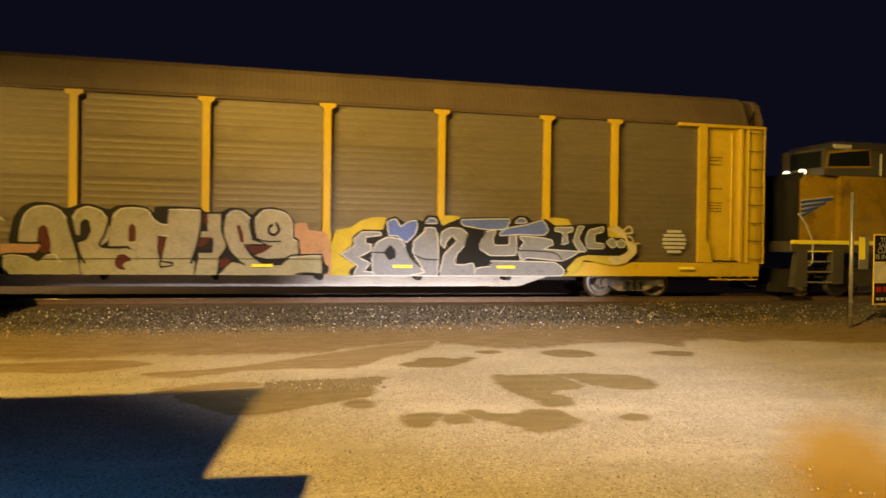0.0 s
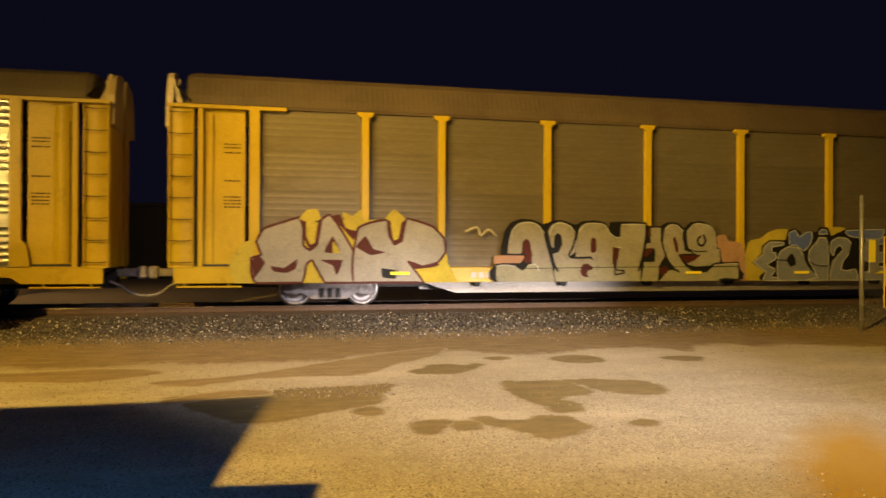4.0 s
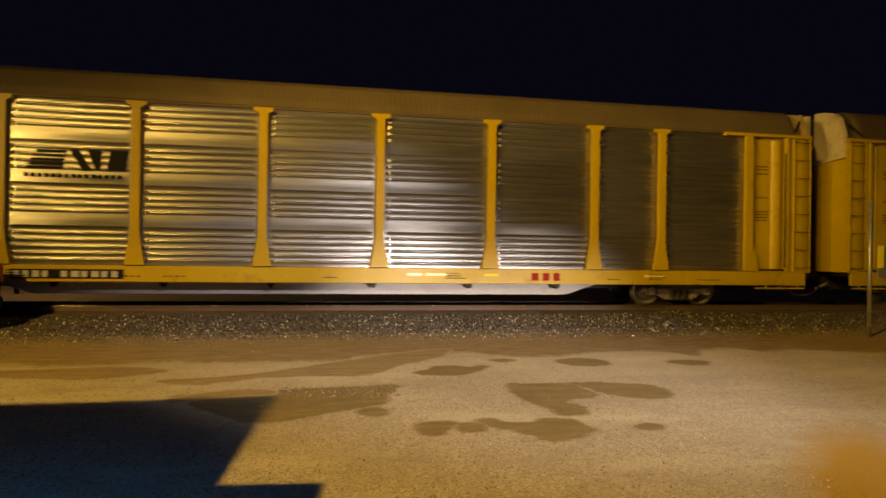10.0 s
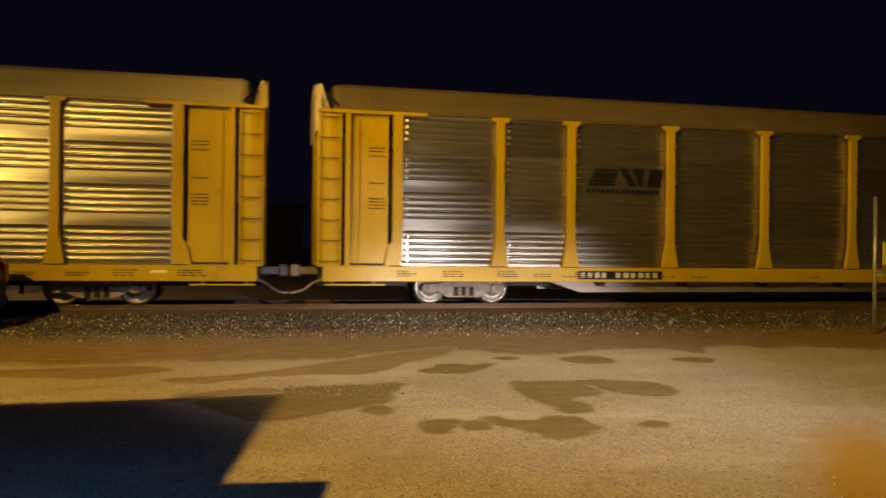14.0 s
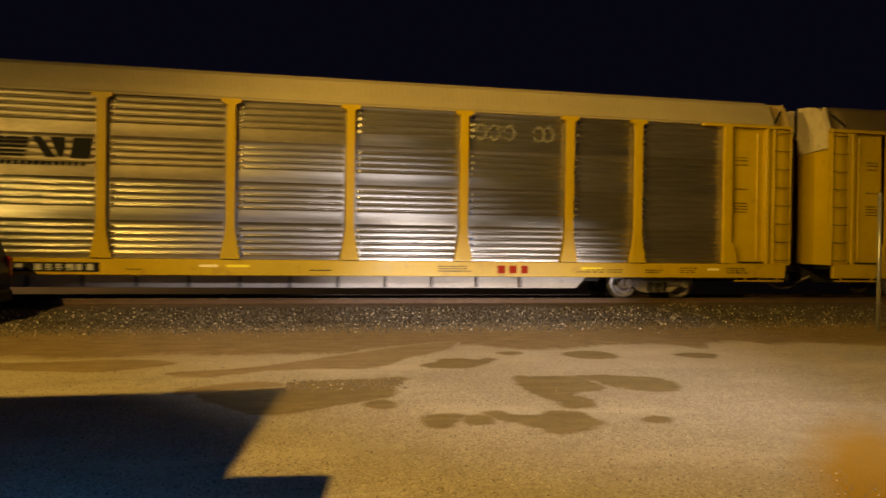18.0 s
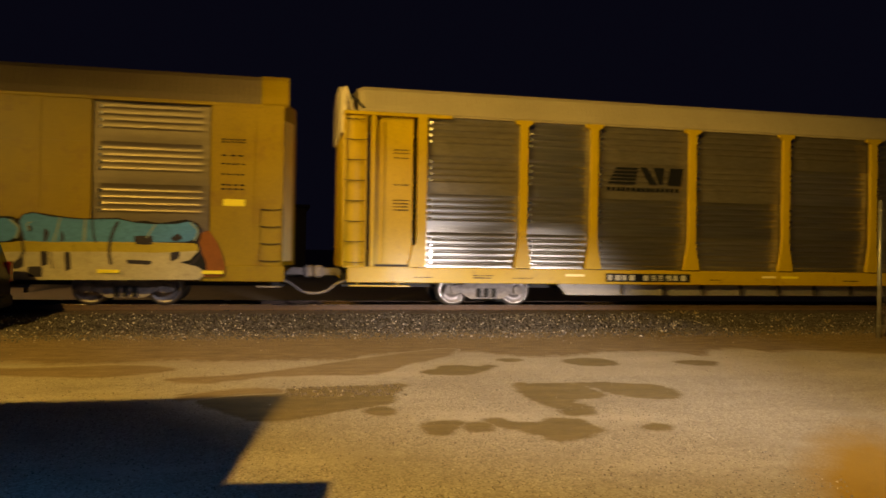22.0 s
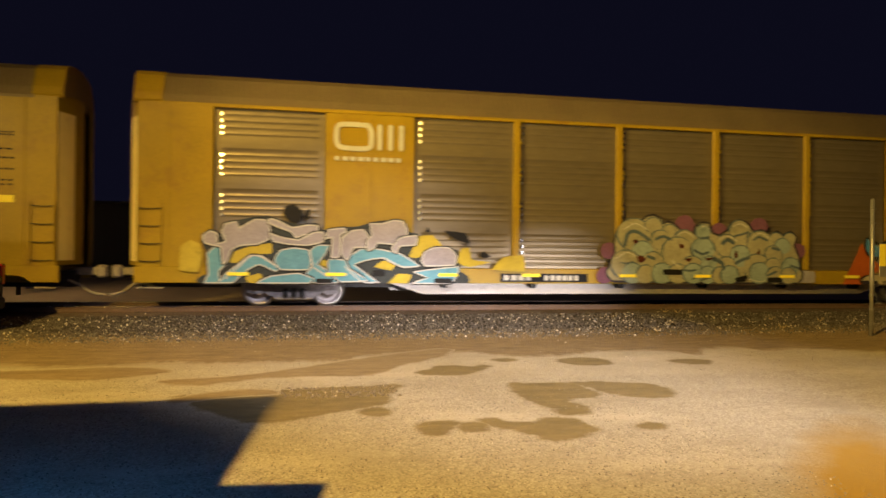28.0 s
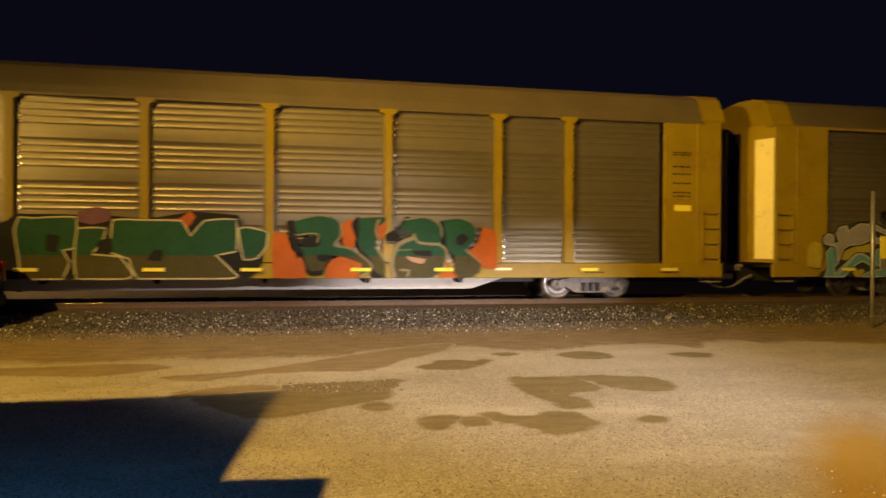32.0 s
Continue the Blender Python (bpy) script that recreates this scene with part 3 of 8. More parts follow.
FOULED = material("fine_fouled_ballast", (0.095, 0.066, 0.050), 0.9, 0, 0.3, 35, 1.3, 0.4, (0.07, 0.05, 0.038), 0.3, stretch=(0.3, 1.5, 1))
alone("fouled_strip", Mesh().extrude([(18.62, 0.12), (18.70, 0.146), (19.48, 0.150), (19.50, 0.12)], -60, 80), FOULED, "smooth brown dirt-fouled ballast beside the near rail", "track bed", kind="structure")

# ---- rolling stock ----
WR = 0.42


def wheelset(car, x, r=WR):
    """Two wheels on an axle; turns about its own centre."""
    ws = part("wheelset", Mesh().tube((0, -0.98, 0), (0, 0.98, 0), 0.075, 12), BLACK, car, at=pose(x, 0, r))
    # (outward from the gauge side, radius) of half a section
    prof = [(0.095, 0.11), (0.12, 0.14), (0.05, 0.18), (0.035, r * 0.70), (0.075, r * 0.80), (0.085, r * 0.86)]
    tread = [(0.085, r * 0.86), (0.085, r * 0.985), (0.0, r), (-0.03, r + 0.012), (-0.035, r + 0.026), (-0.055, r + 0.026), (-0.06, r * 0.82)]
    back = [(-0.06, r * 0.82), (-0.03, r * 0.72), (-0.03, 0.14), (-0.06, 0.11)]
    for s in (-1, 1):
        for name, pr, mat, label in (("wheel", prof, WHEEL, "brown grimy wheel web"), ("rim", tread, TREAD, "bright worn wheel rim"), ("wheel_back", back, WHEEL, "")):
            part(name, Mesh().lathe([(s * (0.7525 + d), q) for d, q in pr], 32), mat, ws, label, True)
    return ws


def truck(car, x):
    """A two-axle bogie, with side frames, springs and a bolster."""
    tr = part("truck", Mesh().box(-0.22, 0.22, -0.95, 0.95, 0.33, 0.56, 0.03), BLACK, car, at=pose(x, 0, 0))
    sets = [wheelset(car, x - 0.84), wheelset(car, x + 0.84)]
    for s in (-1, 1):
        y0, y1 = sorted((s * 0.95, s * 1.09))
        o = [(-1.12, 0.36), (-1.05, 0.52), (-0.62, 0.56), (-0.36, 0.64), (0.36, 0.64), (0.62, 0.56), (1.05, 0.52), (1.12, 0.36), (0.95, 0.30), (0.70, 0.34), (0.42, 0.18), (-0.42, 0.18), (-0.70, 0.34), (-0.95, 0.30)]
        part("side_frame", Mesh().extrude(o, y0, y1, "y"), GREY_STEEL, tr, "dusty cast-steel side frame")
        for i in (-0.2, 0.0, 0.2):
            m = Mesh()
            for k in range(5):
                m.tube((i, s * 1.10, 0.22 + k * 0.05), (i, s * 1.10, 0.25 + k * 0.05), 0.075, 12)
            m.tube((i, s * 1.10, 0.22), (i, s * 1.10, 0.45), 0.05, 8)
            part("spring", m, BLACK, tr)
        for i in (-0.84, 0.84):
            part("bearing_cap", Mesh().tube((i, s * 1.02, 0.42), (i, s * 1.17, 0.42), 0.12, 14), GREY_STEEL, tr)
    return sets


SPINNING = []   # (wheelset, radius, x in its truck)
CARS = []       # (car, train position of its centre)
SHEETS = ((3.835, 4.81), (2.860, 3.835), (1.885, 2.860), (0.995, 1.885))   # foot and head of the four sheets of a panel
BEADS = [4.64 - 0.975 * k - 0.155 * i for k in range(4) for i in range(4)] + [1.11]


def sheet_profile(z0, z1):
    """(Depth, height) up a sheet: pressed beads above a faintly bulging flat band."""
    out = [(0.0, z0)]
    for zc in sorted(q for q in BEADS if z0 < q < z1):
        if zc - 0.046 > out[-1][1] + 0.2:
            a, c = out[-1][1] + 0.01, zc - 0.056
            out += [(-0.005 * math.sin(math.pi * k / 6), a + (c - a) * k / 6) for k in range(7)]
        out += [(-0.0125 * (1 + math.cos(q * math.pi / 5)), zc + 0.046 * q / 5) for q in range(-5, 6)]
    return out + [(0.0, out[-1][1] + 0.012), (0.0, z1 - 0.012), (-0.004, z1 - 0.010), (-0.004, z1 + 0.006)]


def corrugated(w, deep, level):
    """One steel sheet, w wide, about its own middle, with beads that end short of its edges."""
    z0, z1 = SHEETS[level]
    mid, ribs = (z0 + z1) / 2, sheet_profile(z0, z1)
    n, m = len(ribs), Mesh()
    xs = [(-w / 2, 0), (-w / 2 + 0.15, 0), (-w / 2 + 0.17, 0.2), (-w / 2 + 0.20, 0.8), (-w / 2 + 0.22, 1), (0, 1), (w / 2 - 0.22, 1), (w / 2 - 0.20, 0.8), (w / 2 - 0.17, 0.2), (w / 2 - 0.15, 0), (w / 2, 0)]
    m.v = [(x, d * f * deep, zz - mid) for x, f in xs for d, zz in ribs]
    m.f = [(k * n + i, k * n + i + 1, (k + 1) * n + i + 1, (k + 1) * n + i) for k in range(len(xs) - 1) for i in range(n - 1)]
    return m


def rib_ends(w, deep):
    """Small slanted caps where the beads of a panel, w wide, run out; left ends only, angled to glint."""
    m = Mesh()
    for zc in BEADS:
        x = -w / 2 + (0.215 if deep > 0.9 else 0.165)
        a, c, d = (x - 0.06, x + 0.035, -0.036) if deep > 0.9 else (x - 0.05, x + 0.02, -0.027)
        m.add([(a, -0.002, zc - 0.045), (a, -0.002, zc + 0.045), (c, d, zc - 0.034), (c, d, zc + 0.034), (c + 0.02, d, zc - 0.03), (c + 0.02, d, zc + 0.03), (c + 0.02, 0, zc - 0.04), (c + 0.02, 0, zc + 0.04)], [(0, 1, 3, 2), (2, 3, 5, 4), (4, 5, 7, 6), (0, 2, 4, 6), (1, 7, 5, 3)])
    return m


def sheet_panels(car, spans, panel, deep, seed, caps=True, odd={}):
    """Four sheets one above another in every bay of both sides; odd: other steel by bay and level."""
    rnd = random.Random(seed)
    stock = {}
    for bay, (a, c) in enumerate(spans):
        w = round(c - a - 0.02, 2)
        for level, (z0, z1) in enumerate(SHEETS):
            mat = odd.get((bay, level), panel)
            key = (w, level, mat.name)
            if key not in stock:
                stock[key] = corrugated(w, deep, level).data("side_sheet", mat, True)
            for s in (-1, 1):
                tilt, swing = rnd.gauss(0, 0.22), rnd.gauss(0, 0.25)
                part("side_sheet", stock[key], mat, car, "replaced steel sheet of another finish" if mat is not panel else "", at=pose((a + c) / 2, s * (HALF - 0.10), (z0 + z1) / 2, tilt, 0, swing + (0 if s < 0 else 180)))
        if caps:
            if ("caps", w) not in stock:
                stock["caps", w] = rib_ends(w, deep).data("rib_end", GLINT_CAP)
            tagged(part("rib_end", stock["caps", w], GLINT_CAP, car, "slanted rib ends in brighter steel, added to glint", at=pose((a + c) / 2, -HALF + 0.10, 0)), kind="stuff")


def roof_profile():
    return [(-1.50, 4.80), (-1.53, 4.86), (-1.47, 5.02), (-1.25, 5.42), (-1.05, 5.54), (-0.6, 5.62), (0, 5.66), (0.6, 5.62), (1.05, 5.54), (1.25, 5.42), (1.47, 5.02), (1.53, 4.86), (1.50, 4.80)]


def ribbed_roof(x0, x1, pitch=0.13, up=0.0):
    """Crosswise ribbed roof sheets."""
    m = Mesh()
    pr = roof_profile()
    xs = []
    x = x0
    while x < x1 - pitch:
        xs += [(x, 0.0), (x + pitch * 0.55, 0.0), (x + pitch * 0.65, 0.004), (x + pitch * 0.9, 0.004)]
        x += pitch
    xs.append((x1, 0.0))
    n = len(pr)
    for x, lift in xs:
        for y, zz in pr:
            f = 1 + lift / 1.5
            m.v.append((x, y * f, 4.8 + (zz - 4.8) * (1 + up) + (lift if abs(y) < 1.4 else lift * 0.5)))
    m.f = [(i * n + k, i * n + k + 1, (i + 1) * n + k + 1, (i + 1) * n + k) for i in range(len(xs) - 1) for k in range(n - 1)]
    m.f += [tuple(range(n)), tuple(range(len(m.v) - n, len(m.v)))]
    return m


def bars(car, x0, x1, zc, h, mat, n, seed, y=-HALF - 0.012, name="lettering", label=""):
    """A row of plain bars where small lettering stands."""
    rnd = random.Random(seed)
    m = Mesh()
    x, step = x0, (x1 - x0) / n
    for i in range(n):
        w = step * rnd.uniform(0.55, 0.78)
        m.box(x, x + w, y - 0.002, y, zc - h / 2, zc + h / 2)
        x += step
    return tagged(part(name, m, mat, car, label), kind="stuff")


def plate(car, x0, x1, z0, z1, mat, name, label="", y=-HALF - 0.006, t=0.004):
    return part(name, Mesh().box(x0, x1, y - t, y, z0, z1), mat, car, label)


POSTS = (1.415, 4.285, 7.126, 9.062)


def flared_post(w, foot, z0=1.0, z1=4.80):
    """A side post that flares at its foot and head."""
    o = [(-foot / 2, z0), (foot / 2, z0), (foot / 2 - 0.02, z0 + 0.12), (w / 2 + 0.03, z0 + 0.55), (w / 2, z0 + 0.8), (w / 2, z1 - 0.16), (w / 2 + 0.03, z1 - 0.12), (w * 1.15, z1 - 0.08), (w * 1.15, z1), (-w * 1.15, z1), (-w * 1.15, z1 - 0.08), (-w / 2 - 0.03, z1 - 0.12), (-w / 2, z1 - 0.16), (-w / 2, z0 + 0.8), (-w / 2 - 0.03, z0 + 0.55), (-foot / 2 + 0.02, z0 + 0.12)]
    return Mesh().extrude(o, -0.10, 0.02, "y")


def straight_post(w, z0=1.0, z1=4.80):
    m = Mesh().box(-w / 2, w / 2, -0.09, 0.02, z0, z1, 0.012)
    for zz in (2.55, 3.35, 3.5, 4.2):
        m.box(-w / 2 - 0.02, w / 2 + 0.02, -0.1, -0.06, zz, zz + 0.07, 0.006)
    return m


def underframe(car, mat, style):
    sill = Mesh().box(-13.55, 13.55, -HALF - 0.02, -HALF + 0.1, 0.60, 0.985, 0.014)
    part("side_sill", sill, mat, car)
    part("side_sill", Mesh().box(-13.55, 13.55, HALF - 0.1, HALF + 0.02, 0.60, 0.985, 0.014), mat, car)
    part("deck", Mesh().box(-13.5, 13.5, -HALF + 0.102, HALF - 0.102, 0.86, 0.96), BLACK, car)
    m = Mesh().extrude([(-7.6, 0.62), (7.6, 0.62), (6.6, 0.30), (-6.6, 0.30)] if style != "ribbed" else [(-7.9, 0.62), (7.9, 0.62), (7.6, 0.28), (-7.6, 0.28)], -0.95, -0.86, "y")
    m.box(-7.2, 7.2, 0.86, 0.95, 0.3, 0.84)
    part("centre_sill", m, BEAM, car, "dusty pale underframe beam")
    m = Mesh().box(-13.6, 13.6, -0.28, 0.28, 0.44, 0.84)
    part("draft_beam", m, BLACK, car)
    xs = [-6 + i * 1.2 for i in range(11)] if style == "ribbed" else [-6.1, -3.7, -1.2, 1.3, 3.8, 6.2]
    for x in xs:
        m = Mesh().extrude([(x - 0.11, 0.60), (x + 0.11, 0.60), (x + 0.05, 0.47), (x - 0.02, 0.47)], -1.3, -0.97, "y") if style != "ribbed" else Mesh().box(x - 0.035, x + 0.035, -1.05, -0.955, 0.3, 0.6)
        part("cross_bearer", m, BLACK if style != "ribbed" else GREY_STEEL, car)


def couplers(car):
    for s in (-1, 1):
        m = Mesh()
        m.box(min(s * 13.5, s * 14.1), max(s * 13.5, s * 14.1), -0.10, 0.10, 0.72, 0.92, 0.02)
        m.box(min(s * 14.05, s * 14.3), max(s * 14.05, s * 14.3), -0.17, 0.17, 0.66, 0.98, 0.05)
        part("coupler", m, GREY_STEEL, car, "rusty knuckle coupler")
        pts = [(s * 13.5, -0.5, 0.62), (s * 13.75, -0.45, 0.50), (s * 13.95, -0.42, 0.34), (s * 14.15, -0.40, 0.27), (s * 14.3, -0.4, 0.26)]
        part("air_hose", Mesh().pipe(pts, 0.035, 8), GREY_STEEL, car, "grey rubber air hose hanging in a loop")


def ladder(car, x0, x1, z0, z1, n, mat=None, y=-HALF - 0.02):
    mat = mat or YELLOW
    m = Mesh()
    for x in (x0, x1):
        m.box(x - 0.016, x + 0.016, y - 0.04, y, z0, z1, 0.005)
    lad = part("ladder", m, mat, car)
    for i in range(n):
        zz = z0 + 0.12 + i * (z1 - z0 - 0.24) / (n - 1)
        part("rung", Mesh().pipe([(x0, y - 0.035, zz + 0.012), ((x0 * 3 + x1) / 4, y - 0.045, zz), ((x0 + x1) / 2, y - 0.048, zz - 0.004), ((x0 + x1 * 3) / 4, y - 0.045, zz), (x1, y - 0.035, zz + 0.012)], 0.011, 6), BLACK, lad, "dark steel rung")


def open_end_car(centre, label, panel, roof, style, seed, paint=None, up=0.0, odd={}, hoods=None):
    """A tri-level car carrier with flared posts, recessed ends and corner ladders."""
    paint = paint or YELLOW
    hoods = hoods or {-1: HOOD_TAN, 1: HOOD_TAN}
    car = thing("car_carrier_wagon", label, "railway wagon", pose(centre, YC, RAIL), "wagons of the freight train")
    CARS.append((car, centre))
    underframe(car, paint, style)
    pw = 0.20
    sides = (-1, 1)
    edges = [-11.72] + [-p for p in POSTS[::-1]] + list(POSTS) + [11.72]
    sheet_panels(car, list(zip(edges, edges[1:])), panel, 0.12 if style == "narrow" else 1.0, seed, style != "narrow", odd)
    post = (flared_post(pw, 0.46) if style != "narrow" else flared_post(0.17, 0.20)).data("post", paint)
    for p in POSTS:
        for q in (-p, p):
            for s in sides:
                part("post", post, paint, car, at=pose(q, s * (HALF - 0.02), 0, 0, 0, 0 if s < 0 else 180))
    part("roof", ribbed_roof(-13.16, 13.16, 0.13, up), roof, car)
    part("roof_rail", Mesh().box(-13.5, 13.5, -HALF + 0.04, -HALF + 0.12, 4.79, 4.85, 0.008), roof, car)
    for s in sides:
        # recessed end section with columns, a deep side door leaf and the corner ladder
        e0, e1 = s * 11.72, s * 13.70
        lo, hi = min(e0, e1), max(e0, e1)
        part("end_beam", Mesh().box(lo - 0.75 if s > 0 else lo, hi if s > 0 else hi + 0.75, -HALF - 0.05, -HALF + 0.12, 4.74, 4.83, 0.012), paint, car)
        part("end_post", Mesh().extrude([(e0 - s * 0.12, 1.0), (e0 + s * 0.32, 1.0), (e0 + s * 0.22, 1.5), (e0 + s * 0.12, 1.6), (e0 + s * 0.12, 4.75), (e0 - s * 0.12, 4.75)], -HALF - 0.06, -HALF + 0.06, "y"), paint, car)
        x0, x1 = sorted((e0 + s * 0.22, s * 13.0))
        part("end_panel", Mesh().box(x0, x1, -HALF + 0.10, -HALF + 0.14, 1.0, 4.74), paint, car)
        f0, f1 = sorted((s * 12.48, s * 12.86))
        for k in (13.02,):
            part("shadow_gap", Mesh().box(s * k - 0.014, s * k + 0.014, -HALF + 0.075, -HALF + 0.098, 1.0, 4.74), BLACK, car, "dark open joint")
        part("hinge_strip", Mesh().box(s * 12.70 - 0.03, s * 12.70 + 0.03, -HALF + 0.05, -HALF + 0.098, 1.1, 4.6, 0.008), paint, car, "worn hinge strip")
        part("door_bar", Mesh().box(s * 12.95 - 0.06, s * 12.95 + 0.06, -HALF - 0.03, -HALF + 0.1, 1.0, 4.74, 0.01), paint, car)
        if style == "plain" and s > 0:
            part("folded_door", Mesh().extrude([(f0 + (f1 - f0) * k / 10, -HALF + 0.10 - 0.11 * math.sin(math.pi * k / 10) ** 0.7) for k in range(11)], 1.06, 4.66, "z"), paint, car)
            part("latch_rod", Mesh().box(s * 12.86 - 0.012, s * 12.86 + 0.012, -HALF - 0.05, -HALF - 0.02, 1.1, 4.3), INK, car)
        c0, c1 = sorted((s * 13.10, s * 13.69))
        bow = [(c0 + (c1 - c0) * k / 8, -HALF + 0.075 - 0.055 * math.sin(math.pi * k / 8)) for k in range(9)]
        part("corner_panel", Mesh().extrude(bow + [(c1, -HALF + 0.12), (c0, -HALF + 0.12)], 0.98, 4.74, "z"), paint, car, smooth=False)
        part("kick_gap", Mesh().box(*sorted((s * 11.95, s * 13.05)), -HALF + 0.02, -HALF + 0.098, 0.99, 1.055), BLACK, car, "dark gap under the end door")
        part("door_track", Mesh().box(*sorted((s * 11.9, s * 13.66)), -HALF - 0.035, -HALF + 0.03, 0.965, 1.0, 0.006), paint, car)
        ladder(car, c0 + 0.04, c1 - 0.04, 0.98, 4.74, 8, paint)
        part("end_recess", Mesh().box(*sorted((s * 13.44, s * 13.54)), -1.40, 1.40, 0.98, 4.84), BLACK, car, "dark slot between the end doors")
        for q in (-1, 1):
            leaf = [(s * 13.60, q * 1.46), (s * 13.70, q * 0.9), (s * 13.72, q * 0.17), (s * 13.56, q * 0.17), (s * 13.56, q * 1.46)]
            part("end_door", Mesh().extrude(leaf, 0.98, 4.86, "z"), paint, car, "yellow end door leaf")
        # roof end hood
        pr = [(y * 0.985, 4.8 + (zz - 4.8) * (1 + up) - 0.01) for y, zz in roof_profile()]
        ends = [(13.16, 1.0), (13.23, 0.985), (13.28, 0.955), (13.30, 0.92)]
        m = Mesh()
        for k, (x, f) in enumerate(ends):
            m.v += [(s * x, y * f, 4.78 + (zz - 4.78) * f) for y, zz in pr]
        n = len(pr)
        m.f = [(k * n + i, k * n + i + 1, (k + 1) * n + i + 1, (k + 1) * n + i) for k in range(3) for i in range(n - 1)] + [tuple(range(3 * n, 4 * n))]
        part("roof_end", m, roof, car, "rounded end of the roof")
        part("end_shelf", Mesh().box(*sorted((s * 13.16, s * 13.66)), -1.46, 1.46, 4.72, 4.80, 0.01), paint, car)
        for q in (-1, 1):
            part("hood_gusset", Mesh().extrude([(s * 13.36, 4.80), (s * 13.66, 4.80), (s * 13.66, 5.50), (s * 13.60, 5.50)], *sorted((q * 1.16, q * 1.20)), "y"), hoods[s], car, "triangular gusset of the end hood")
        cap = [(y * 0.93, 4.8 + (zz - 4.8) * (1 + up) - 0.02) for y, zz in roof_profile()[2:-2]]
        for q in (-1, 1):
            half = sorted([(y, zz) for y, zz in cap if y * q > 0.02], key=lambda p: -abs(p[0]))
            half = [(q * 1.44, 4.30)] + half + [(q * 0.17, half[-1][1] + 0.02), (q * 0.17, 4.20)]
            part("end_hood", Mesh().extrude(half, *sorted((s * 13.60, s * 13.745))), hoods[s], car, "weathered sheet over the end door")
        part("brace", Mesh().tube((s * 13.2, -1.52, 4.92), (s * 13.5, -1.3, 5.28), 0.03), INK, car)
        x0, x1 = sorted((s * 12.0, s * 13.5))
        m = Mesh().box(x0, x1, -HALF - 0.03, -HALF + 0.05, 0.50, 0.54, 0.008)
        for i in (0.2, 1.2):
            m.box(s * (12.1 + i) - 0.015, s * (12.1 + i) + 0.015, -HALF - 0.02, -HALF + 0.01, 0.52, 0.62)
        part("step_bar", m, paint, car)
        for i, (zz, n) in enumerate(((3.92, 6), (3.84, 6), (3.72, 6), (3.05, 4), (2.66, 5), (2.58, 4), (2.5, 5), (2.42, 4))):
            bars(car, *sorted((s * 12.02, s * 12.42)), zz, 0.036, INK, n, seed + i + int(s), -HALF + 0.098)
    couplers(car)
    for x in (-9.88, 9.88):
        for ws in truck(car, x):
            SPINNING.append(ws)
    return car


